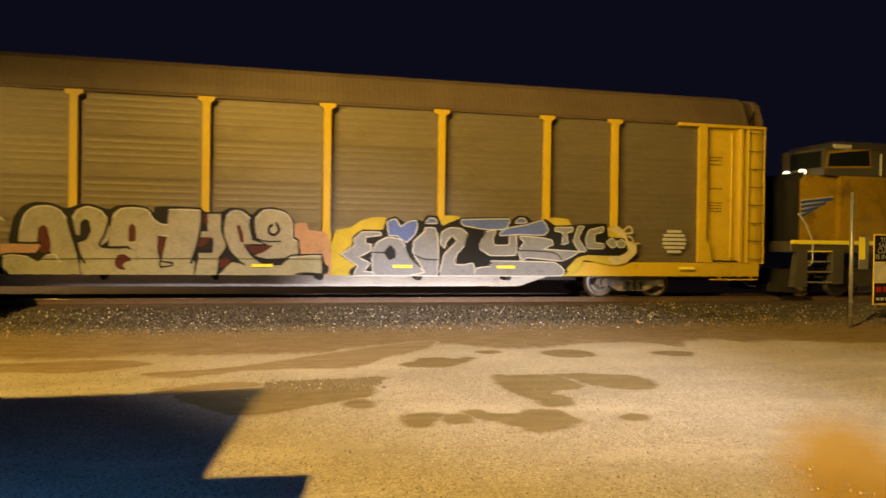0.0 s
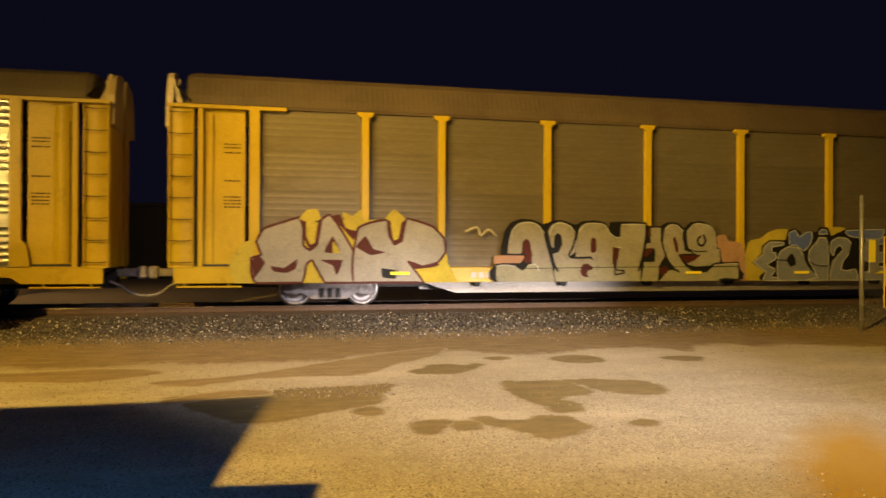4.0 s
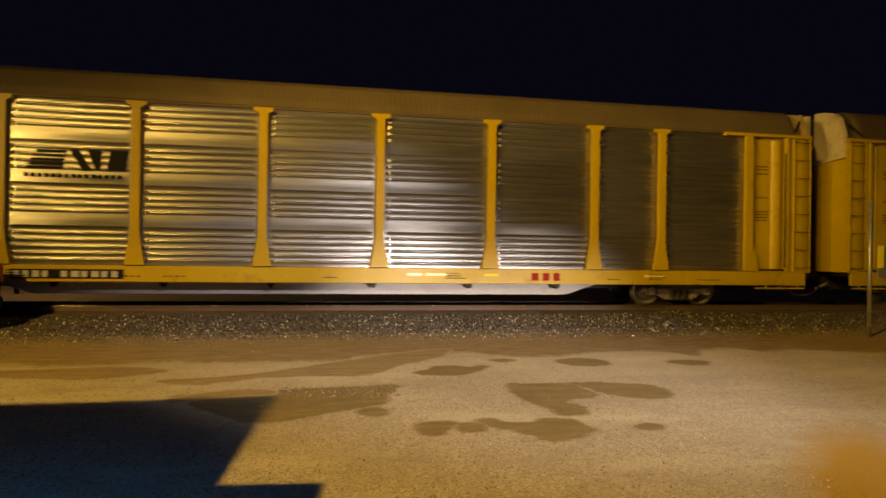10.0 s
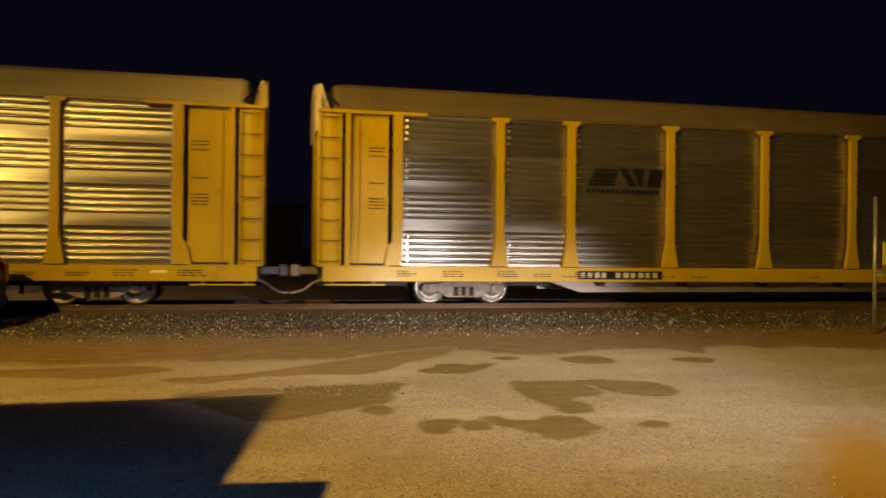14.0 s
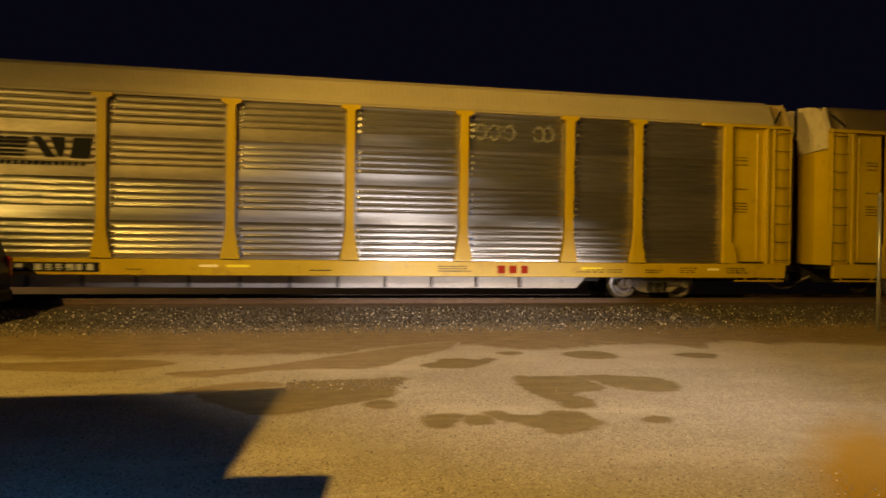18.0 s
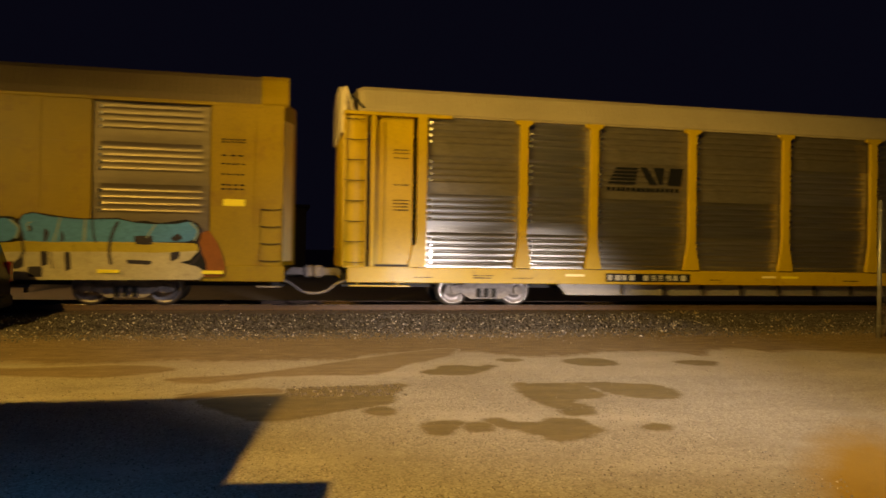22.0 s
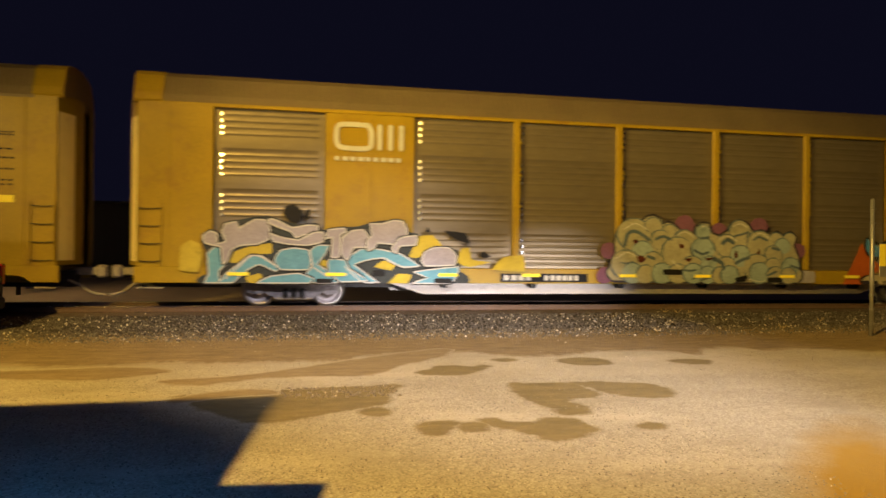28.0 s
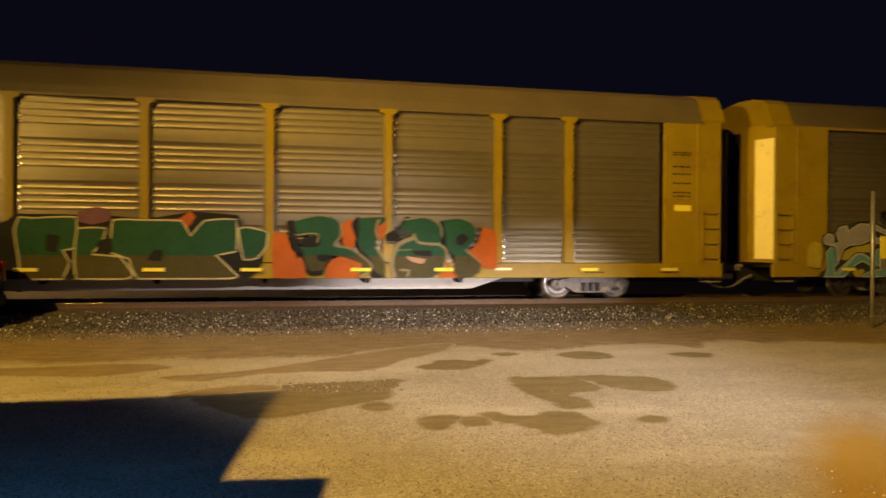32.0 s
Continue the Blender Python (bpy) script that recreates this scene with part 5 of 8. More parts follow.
    p.line("mural_line", [(-1.45, 2.09), (-1.5, 1.71), (-1.58, 1.34), (-1.68, 1.01), (-1.72, 0.89)], 0.052, SPRAY_BLACK, "dark sprayed line")
    p.line("mural_line", [(-0.99, 2.05), (-1.04, 1.72), (-0.93, 1.35), (-0.75, 1.02), (-0.52, 0.86)], 0.046, SPRAY_BLACK, "dark sprayed line")
    p.line("mural_line", [(0.22, 1.85), (0.28, 1.69), (0.18, 1.57), (0.06, 1.62), (0.05, 1.74), (0.12, 1.81)], 0.063, SPRAY_BLACK, "dark sprayed line")
    p.line("mural_line", [(-0.36, 2.04), (-0.4, 1.79), (-0.32, 1.55), (-0.06, 1.42), (0.32, 1.42)], 0.034, SPRAY_BLACK, "dark sprayed line")
    p.line("mural_line", [(0.37, 0.91), (0.54, 1.07), (0.86, 1.1), (1.31, 1.11)], 0.04, SPRAY_BLACK, "dark sprayed line")
    p.line("mural_line", [(0.7, 0.58), (0.93, 0.66), (1.32, 0.62)], 0.04, SPRAY_BLACK, "dark sprayed line")
    p.line("mural_line", [(-4.91, 0.95), (-2.39, 0.98), (1.35, 1.0)], 0.017, SPRAY_BLACK, "dark sprayed line")
    p.line("mural_line", [(-5.34, 1.62), (-5.26, 1.93), (-5.08, 2.1), (-4.8, 2.14), (-4.57, 2.07), (-4.41, 1.87)], 0.023, WHITE, "thin sprayed line")
    p.line("mural_line", [(-4.25, 1.85), (-4.16, 2.06), (-3.95, 2.14), (-3.69, 2.06), (-3.56, 1.89)], 0.023, WHITE, "thin sprayed line")
    p.line("mural_line", [(-3.43, 1.92), (-3.25, 2.11), (-2.97, 2.14), (-2.7, 2.1), (-2.56, 1.9), (-2.39, 1.78), (-2.24, 1.77)], 0.023, WHITE, "thin sprayed line")
    p.line("mural_line", [(-2.21, 2.12), (-1.54, 2.12)], 0.023, WHITE, "thin sprayed line")
    p.line("mural_line", [(-0.92, 2.0), (-0.79, 2.12), (-0.59, 2.11), (-0.4, 1.96)], 0.023, WHITE, "thin sprayed line")
    p.line("mural_line", [(-0.27, 1.96), (-0.07, 2.15), (0.19, 2.16), (0.45, 2.08), (0.58, 1.86), (0.6, 1.5), (0.71, 1.44)], 0.023, WHITE, "thin sprayed line")
    p.line("mural_line", [(-5.69, 1.01), (-5.47, 1.04), (-5.19, 1.0)], 0.023, WHITE, "thin sprayed line")
    p.line("mural_line", [(-2.36, 1.51), (-2.23, 1.51)], 0.023, WHITE, "thin sprayed line")
    p.line("mural_line", [(-4.8, 1.04), (-4.63, 1.05), (-4.53, 0.89)], 0.023, WHITE, "thin sprayed line")
    p.line("mural_line", [(0.55, 1.02), (0.92, 1.07), (1.27, 1.08)], 0.023, WHITE, "thin sprayed line")


def blue_mural(car):
    p = painter(car)
    p("mural_cloud", [(1.61, 0.57), (1.57, 1.5), (1.67, 1.72), (2.0, 1.78), (2.26, 1.96), (2.57, 2.05), (2.91, 2.04), (2.97, 1.8), (4.14, 1.94), (4.38, 2.13), (4.77, 2.11), (4.86, 1.89), (7.04, 2.05), (7.29, 2.14), (7.74, 2.1), (7.82, 1.95), (8.81, 1.89), (9.13, 1.97), (9.37, 1.79), (9.47, 1.55), (9.69, 1.46), (9.71, 1.24), (9.41, 0.96), (9.01, 0.89), (8.15, 1.04), (7.77, 0.59)], SPRAY_YELLOW, "cloud of spray paint behind the shapes")
    p("mural_cloud", [(8.93, 1.85), (9.13, 1.96), (9.35, 1.79), (9.46, 1.54), (9.69, 1.44), (9.69, 1.23), (9.4, 0.97), (9.03, 0.92), (8.88, 1.1), (9.42, 1.29), (9.34, 1.61)], BONE, "cloud of spray paint behind the shapes")
    p("mural_ground", [(2.02, 0.59), (2.14, 0.85), (1.74, 1.1), (2.04, 1.36), (2.05, 1.56), (2.29, 1.74), (2.8, 1.74), (2.87, 2.0), (3.12, 2.08), (3.35, 1.93), (3.61, 2.03), (3.82, 1.97), (3.9, 2.12), (4.2, 2.11), (4.32, 1.87), (4.81, 2.08), (6.03, 2.12), (6.15, 2.05), (6.33, 2.17), (6.58, 2.15), (6.72, 2.03), (7.1, 2.1), (7.36, 1.93), (8.01, 1.97), (8.81, 2.01), (8.88, 1.66), (9.34, 1.62), (9.46, 1.3), (9.21, 1.15), (8.28, 1.16), (7.97, 1.08), (7.7, 0.79), (7.51, 0.6)], SPRAY_BLACK, "dark sprayed ground")
    p("mural_letter", [(1.78, 1.12), (2.1, 1.34), (2.09, 1.5), (2.29, 1.68), (2.73, 1.68), (2.75, 1.6), (2.38, 1.55), (2.38, 1.39), (2.52, 1.38), (2.49, 1.2), (2.2, 1.05), (2.45, 0.94), (2.47, 0.87), (2.33, 0.71), (2.56, 0.69), (2.57, 0.6), (2.08, 0.59), (2.18, 0.85)], GREY_BLUE, "sprayed block lettering shape", rim=(0.012, WHITE))
    p("mural_letter", [(2.59, 0.6), (2.55, 1.2), (2.66, 1.43), (2.92, 1.56), (3.21, 1.52), (3.39, 1.32), (3.48, 1.06), (3.75, 0.84), (3.84, 0.6)], GREY_BLUE, "sprayed block lettering shape", rim=(0.012, WHITE))
    p("mural_letter", [(3.59, 1.47), (3.84, 1.7), (3.88, 1.81), (4.12, 1.81), (4.21, 1.56), (4.2, 0.6), (3.41, 0.6), (3.87, 0.69), (3.64, 1.05), (3.56, 1.21)], GREY_BLUE, "sprayed block lettering shape", rim=(0.012, WHITE))
    p("mural_letter", [(4.27, 1.42), (4.3, 1.7), (4.5, 1.82), (4.81, 1.81), (4.99, 1.66), (4.96, 1.43), (4.71, 1.16), (4.64, 0.91), (4.88, 0.88), (5.13, 0.93), (5.2, 0.6), (4.28, 0.6), (4.31, 0.9), (4.38, 1.16), (4.7, 1.48), (4.58, 1.62), (4.43, 1.48), (4.39, 1.3)], GREY_BLUE, "sprayed block lettering shape", rim=(0.012, WHITE))
    p("mural_letter", [(5.45, 1.73), (5.73, 1.78), (5.66, 1.57), (5.7, 1.4), (6.08, 1.41), (6.11, 1.67), (6.28, 1.67), (6.3, 1.41), (6.27, 1.14), (5.58, 1.13), (5.27, 1.34)], GREY_BLUE, "sprayed block lettering shape", rim=(0.012, WHITE))
    p("mural_letter", [(6.36, 1.64), (7.04, 1.6), (7.27, 1.54), (7.3, 1.42), (7.05, 1.31), (8.03, 1.26), (7.99, 1.21), (7.57, 1.0), (6.61, 1.08), (6.43, 0.99), (6.35, 1.27), (6.51, 1.47)], GREY_BLUE, "sprayed block lettering shape", rim=(0.012, WHITE))
    p("mural_letter", [(5.61, 0.99), (7.35, 0.97), (7.63, 0.75), (7.51, 0.61), (5.2, 0.6), (5.26, 0.81), (5.61, 0.85)], GREY_BLUE, "sprayed block lettering shape", rim=(0.012, WHITE))
    p("mural_letter", [(7.36, 1.88), (7.85, 1.89), (7.83, 1.78), (7.68, 1.73), (7.73, 1.49), (7.55, 1.43), (7.57, 1.75), (7.36, 1.78)], GREY_BLUE, "sprayed block lettering shape", rim=(0.012, WHITE))
    p("mural_letter", [(8.01, 1.92), (8.18, 1.92), (8.01, 1.61), (8.25, 1.28), (8.06, 1.25), (7.87, 1.53)], GREY_BLUE, "sprayed block lettering shape", rim=(0.012, WHITE))
    p("mural_letter", [(8.31, 1.82), (8.73, 1.93), (8.71, 1.78), (8.48, 1.72), (8.49, 1.5), (8.74, 1.47), (8.74, 1.34), (8.28, 1.34), (8.22, 1.59)], GREY_BLUE, "sprayed block lettering shape", rim=(0.012, WHITE))
    p("mural_letter", [(8.82, 1.51), (8.97, 1.63), (9.1, 1.54), (9.11, 1.41), (8.97, 1.36)], GREY_BLUE, "sprayed block lettering shape", rim=(0.012, WHITE))
    p("mural_letter", [(9.11, 1.51), (9.26, 1.6), (9.38, 1.51), (9.34, 1.39), (9.17, 1.38)], GREY_BLUE, "sprayed block lettering shape", rim=(0.012, WHITE))
    p("mural_top", [(2.91, 1.94), (3.12, 2.02), (3.24, 1.83), (3.44, 1.95), (3.65, 1.99), (3.67, 1.8), (3.59, 1.61), (3.39, 1.43), (3.15, 1.6), (2.95, 1.6)], SPRAY_BLUE, "blue paint along the top", rim=(0.012, WHITE))
    p("mural_top", [(3.88, 1.92), (3.96, 2.05), (4.11, 2.05), (4.19, 1.93)], SPRAY_BLUE, "blue paint along the top", rim=(0.012, WHITE))
    p("mural_top", [(4.8, 2.03), (6.07, 2.08), (6.1, 2.0), (5.98, 1.81), (5.49, 1.79), (4.88, 1.88)], SPRAY_BLUE, "blue paint along the top", rim=(0.012, WHITE))
    p("mural_top", [(5.85, 1.72), (6.03, 1.84), (6.59, 1.94), (7.0, 2.07), (7.17, 1.82), (7.04, 1.67), (6.35, 1.68), (5.85, 1.64)], SPRAY_BLUE, "blue paint along the top", rim=(0.012, WHITE))
    p("mural_top", [(6.25, 1.97), (6.35, 2.1), (6.5, 2.1), (6.57, 1.99)], SPRAY_BLUE, "blue paint along the top", rim=(0.012, WHITE))
    p("mural_hole", [(2.83, 1.18), (2.98, 1.37), (3.11, 1.25), (3.13, 1.06), (2.96, 0.99)], SPRAY_BLACK, "dark sprayed gap in a letter")
    p("mural_hole", [(4.99, 1.72), (5.23, 1.75), (5.24, 1.43), (5.03, 1.07), (4.79, 1.01), (4.87, 1.25)], SPRAY_BLACK, "dark sprayed gap in a letter")
    p("mural_hole", [(5.24, 1.14), (5.56, 1.09), (5.6, 0.91), (5.24, 0.89)], SPRAY_BLACK, "dark sprayed gap in a letter")
    p.line("mural_line", [(2.55, 1.18), (2.87, 1.17)], 0.029, SPRAY_BLACK, "dark sprayed line")
    p.line("mural_line", [(3.39, 1.32), (3.5, 1.05), (3.76, 0.82)], 0.029, SPRAY_BLACK, "dark sprayed line")
    p.line("mural_line", [(3.62, 1.12), (3.86, 1.02), (4.19, 1.01)], 0.029, SPRAY_BLACK, "dark sprayed line")
    p.line("mural_line", [(5.45, 1.72), (5.27, 1.34), (5.61, 0.91)], 0.029, SPRAY_BLACK, "dark sprayed line")
    p.line("mural_line", [(6.35, 1.27), (7.31, 1.22), (7.57, 1.0)], 0.029, SPRAY_BLACK, "dark sprayed line")


def banner_mural(car):
    p = painter(car)
    p("mural_wedge", [(5.45, 0.6), (5.67, 1.03), (5.89, 1.45), (6.07, 1.8), (6.22, 1.5), (6.41, 1.37), (6.62, 1.23), (6.67, 1.04), (6.87, 0.95), (6.41, 0.95), (6.19, 0.77), (6.09, 0.6)], ORANGE, "orange-brown sprayed wedge")
    p("mural_wedge", [(11.58, 0.73), (11.58, 1.69), (11.8, 1.8), (12.05, 1.4), (12.18, 0.96), (12.14, 0.74)], RUST_ORANGE, "orange-brown sprayed wedge")
    p("mural_ground", [(6.2, 1.93), (6.37, 2.0), (6.49, 1.85), (6.72, 1.79), (6.99, 1.93), (7.22, 2.02), (7.55, 2.03), (7.69, 1.97), (7.79, 2.09), (7.98, 2.14), (8.36, 2.09), (8.65, 2.05), (9.04, 2.02), (9.38, 2.03), (9.77, 2.05), (10.12, 1.97), (10.37, 2.0), (10.67, 1.95), (10.97, 1.99), (11.28, 2.05), (11.56, 1.95), (11.62, 1.74), (11.58, 1.52), (11.65, 1.25), (11.63, 0.63), (6.09, 0.6), (6.18, 0.87), (6.91, 0.94), (6.68, 1.18), (6.44, 1.32), (6.22, 1.46), (6.16, 1.7)], SPRAY_BLACK, "dark sprayed ground")
    p("mural_base", [(6.61, 1.26), (6.86, 1.4), (7.61, 1.45), (7.8, 1.49), (10.53, 1.5), (11.48, 1.49), (11.55, 1.3), (11.36, 1.1), (11.16, 1.04), (11.57, 0.94), (11.58, 0.64), (6.17, 0.61), (6.27, 0.85), (6.92, 0.91), (6.83, 1.09)], BONE, "cream lower half of the lettering")
    p("mural_band", [(6.73, 1.32), (6.95, 1.41), (7.61, 1.45), (7.8, 1.48), (11.48, 1.49), (11.53, 1.32), (10.63, 1.26), (9.63, 1.27), (7.89, 1.24), (7.61, 1.24), (6.91, 1.2)], SPRAY_YELLOW, "yellow band across the lettering")
    p("mural_top", [(6.24, 1.91), (6.37, 1.83), (6.53, 1.73), (6.81, 1.72), (7.04, 1.87), (7.36, 1.99), (7.6, 1.93), (7.7, 1.76), (7.65, 1.58), (7.47, 1.47), (7.14, 1.45), (6.9, 1.45), (6.59, 1.4), (6.36, 1.42), (6.21, 1.6)], SKY_BLUE, "blue paint along the top")
    p("mural_top", [(7.7, 1.88), (7.79, 2.06), (8.02, 2.11), (8.36, 2.04), (9.04, 1.99), (9.77, 2.02), (10.17, 1.94), (10.62, 1.92), (11.08, 1.94), (11.33, 2.0), (11.52, 1.91), (11.52, 1.64), (11.3, 1.53), (10.53, 1.51), (9.14, 1.49), (8.42, 1.47), (7.84, 1.49), (7.79, 1.68)], SKY_BLUE, "blue paint along the top")
    p("mural_shade", [(6.97, 1.56), (7.13, 1.68), (7.27, 1.57), (7.14, 1.45), (7.02, 1.47)], SLATE_DARK, "dark sprayed shade")
    p("mural_shade", [(7.11, 1.22), (7.29, 1.22), (7.19, 1.09)], SLATE_DARK, "dark sprayed shade")
    p("mural_shade", [(7.87, 1.81), (7.96, 1.83), (7.98, 1.73), (7.91, 1.68)], SLATE_DARK, "dark sprayed shade")
    p("mural_shade", [(8.23, 1.78), (8.33, 1.69), (8.28, 1.49), (8.22, 1.49)], SLATE_DARK, "dark sprayed shade")
    p("mural_shade", [(8.58, 1.74), (8.64, 1.64), (8.64, 1.49), (8.58, 1.49)], SLATE_DARK, "dark sprayed shade")
    p("mural_shade", [(8.16, 1.25), (8.3, 1.25), (8.31, 0.97), (8.18, 0.92)], SLATE_DARK, "dark sprayed shade")
    p("mural_shade", [(8.66, 1.23), (8.77, 1.24), (8.8, 0.87), (8.69, 0.82)], SLATE_DARK, "dark sprayed shade")
    p("mural_shade", [(10.14, 1.64), (10.53, 1.65), (10.54, 1.45), (10.18, 1.45)], SLATE_DARK, "dark sprayed shade")
    p("mural_shade", [(9.99, 1.09), (10.52, 1.07), (10.49, 0.98), (10.02, 1.0)], SLATE_DARK, "dark sprayed shade")
    p("mural_shade", [(10.94, 1.6), (11.1, 1.72), (11.22, 1.61), (11.04, 1.53)], SLATE_DARK, "dark sprayed shade")
    p("mural_shade", [(10.94, 1.26), (11.15, 1.3), (11.13, 1.14), (10.96, 1.06)], SLATE_DARK, "dark sprayed shade")
    p("mural_shade", [(7.91, 0.9), (8.19, 0.91), (8.2, 0.68), (7.91, 0.68)], SLATE_DARK, "dark sprayed shade")
    p("mural_shade", [(6.09, 0.71), (6.6, 0.72), (6.6, 0.6), (6.09, 0.6)], SLATE_DARK, "dark sprayed shade")
    p("mural_shade", [(7.54, 0.92), (7.8, 1.16), (7.81, 0.92), (7.66, 0.84)], SLATE_DARK, "dark sprayed shade")
    p.line("mural_line", [(7.69, 1.95), (7.75, 1.68), (7.78, 1.44), (7.8, 1.21), (7.62, 0.91)], 0.053, SLATE_DARK, "dark sprayed line")
    p.line("mural_line", [(9.24, 1.99), (9.26, 1.7), (9.32, 1.48)], 0.038, SLATE_DARK, "dark sprayed line")
    p.line("mural_line", [(9.78, 1.94), (9.66, 1.66), (9.61, 1.27), (9.65, 0.99)], 0.062, SLATE_DARK, "dark sprayed line")
    p.line("mural_line", [(11.58, 1.74), (11.55, 1.49), (11.61, 1.25), (11.41, 0.99)], 0.043, SLATE_DARK, "dark sprayed line")
    p.line("mural_line", [(6.58, 1.25), (6.83, 1.09), (6.91, 0.91)], 0.034, SLATE_DARK, "dark sprayed line")
    p.line("mural_line", [(8.37, 1.25), (8.42, 0.88)], 0.024, SLATE_DARK, "dark sprayed line")
    p.line("mural_line", [(7.54, 1.95), (7.7, 1.77), (7.65, 1.55)], 0.048, ICE, "thin sprayed line")
    p.line("mural_line", [(11.39, 1.97), (11.55, 1.79), (11.47, 1.56)], 0.043, ICE, "thin sprayed line")
    p.line("mural_line", [(6.29, 1.89), (6.53, 1.72), (6.81, 1.72)], 0.029, ICE, "thin sprayed line")
    p.line("mural_line", [(9.09, 1.98), (9.07, 1.5)], 0.057, ICE, "thin sprayed line")
    p.line("mural_line", [(8.56, 2.01), (8.44, 1.49)], 0.043, ICE, "thin sprayed line")
    p.line("mural_line", [(7.96, 1.91), (7.88, 1.87), (7.91, 1.73)], 0.029, ICE, "thin sprayed line")
    p.line("mural_line", [(10.6, 1.91), (10.42, 1.62)], 0.034, ICE, "thin sprayed line")
    p.line("mural_line", [(6.78, 0.87), (7.43, 0.87)], 0.077, OLIVE, "olive bar of small lettering")
    p.line("mural_line", [(6.79, 0.67), (7.48, 0.68)], 0.057, OLIVE, "olive bar of small lettering")


def lilac_mural(car):
    p = painter(car)
    p("mural_ground", [(-12.08, 0.58), (-11.92, 0.82), (-11.95, 1.35), (-12.06, 1.58), (-12.03, 1.77), (-11.83, 1.86), (-11.64, 1.76), (-11.54, 2.05), (-11.25, 2.09), (-10.88, 2.18), (-10.54, 2.21), (-10.29, 2.14), (-9.8, 2.01), (-9.36, 2.07), (-9.24, 1.89), (-8.69, 1.98), (-8.35, 2.0), (-8.02, 2.12), (-7.61, 2.17), (-7.26, 2.17), (-7.08, 1.88), (-6.87, 1.84), (-6.84, 1.51), (-5.84, 1.45), (-5.77, 0.91), (-5.58, 0.6)], TEAL, "dark sprayed ground")
    p("mural_cloud", [(-12.53, 0.91), (-12.5, 1.46), (-12.29, 1.61), (-12.08, 1.52), (-12.02, 1.25), (-12.12, 0.86)], SPRAY_YELLOW, "cloud of spray paint behind the shapes")
    p("mural_cloud", [(-11.39, 1.09), (-11.3, 1.34), (-10.93, 1.48), (-10.44, 1.56), (-10.43, 1.31), (-10.82, 1.29), (-11.14, 1.09)], SPRAY_YELLOW, "cloud of spray paint behind the shapes")
    p("mural_cloud", [(-9.28, 1.05), (-9.19, 1.18), (-8.97, 1.06), (-9.07, 0.94)], SPRAY_YELLOW, "cloud of spray paint behind the shapes")
    p("mural_cloud", [(-7.96, 1.01), (-7.72, 1.17), (-7.42, 1.07), (-7.54, 0.92)], SPRAY_YELLOW, "cloud of spray paint behind the shapes")
    p("mural_cloud", [(-7.09, 1.27), (-6.86, 1.77), (-6.5, 1.81), (-6.24, 1.54), (-6.62, 1.44), (-6.85, 1.24)], SPRAY_YELLOW, "cloud of spray paint behind the shapes")
    p("mural_cloud", [(-5.85, 1.13), (-5.75, 1.48), (-5.54, 1.51), (-5.47, 1.2), (-4.97, 1.15), (-5.54, 1.02)], SPRAY_YELLOW, "cloud of spray paint behind the shapes")
    p("mural_cloud", [(-4.94, 0.96), (-4.63, 1.28), (-4.12, 1.33), (-4.05, 0.91)], SPRAY_YELLOW, "cloud of spray paint behind the shapes")
    p("mural_cloud", [(-11.04, 0.73), (-10.71, 0.84), (-10.59, 0.66), (-10.92, 0.59)], SPRAY_YELLOW, "cloud of spray paint behind the shapes")
    p("mural_cloud", [(-9.02, 1.9), (-8.71, 1.94), (-8.82, 1.78)], SPRAY_YELLOW, "cloud of spray paint behind the shapes")
    p("mural_cloud", [(-7.6, 0.6), (-7.37, 0.84), (-7.02, 0.82), (-7.13, 0.6)], SPRAY_YELLOW, "cloud of spray paint behind the shapes")
    p("mural_stroke", [(-11.91, 1.3), (-11.69, 1.49), (-11.52, 1.45), (-11.49, 1.04), (-11.65, 0.88), (-11.62, 0.59), (-11.98, 0.59), (-11.87, 0.82)], CYAN, "sprayed curling stroke", rim=(0.014, WHITE), back=(0.045, SPRAY_BLACK))
    p("mural_stroke", [(-11.5, 0.81), (-11.19, 1.05), (-10.93, 1.26), (-10.66, 1.25), (-10.27, 0.99), (-10.33, 0.88), (-10.71, 1.05), (-10.97, 0.93), (-11.18, 0.74), (-11.34, 0.59), (-11.65, 0.59)], CYAN, "sprayed curling stroke", rim=(0.014, WHITE), back=(0.045, SPRAY_BLACK))
    p("mural_stroke", [(-10.37, 1.15), (-10.23, 1.39), (-9.9, 1.45), (-9.56, 1.4), (-9.5, 1.1), (-9.57, 0.93), (-10.22, 0.93)], CYAN, "sprayed curling stroke", rim=(0.014, WHITE), back=(0.045, SPRAY_BLACK))
    p("mural_stroke", [(-9.53, 1.38), (-9.36, 1.52), (-9.07, 1.52), (-9.18, 1.28), (-9.35, 1.06), (-9.06, 0.89), (-8.77, 0.63), (-9.34, 0.6), (-9.74, 0.71), (-9.45, 1.0)], CYAN, "sprayed curling stroke", rim=(0.014, WHITE), back=(0.045, SPRAY_BLACK))
    p("mural_stroke", [(-8.53, 1.28), (-8.29, 1.44), (-7.89, 1.45), (-7.32, 1.34), (-6.82, 1.04), (-7.25, 1.0), (-7.72, 1.23), (-8.06, 1.19), (-8.46, 1.06), (-7.86, 0.63), (-8.28, 0.63), (-8.69, 1.01)], CYAN, "sprayed curling stroke", rim=(0.014, WHITE), back=(0.045, SPRAY_BLACK))
    p("mural_stroke", [(-6.97, 0.89), (-5.83, 1.03), (-5.86, 0.84), (-6.0, 0.61), (-7.03, 0.6), (-6.6, 0.75)], CYAN, "sprayed curling stroke", rim=(0.014, WHITE), back=(0.045, SPRAY_BLACK))
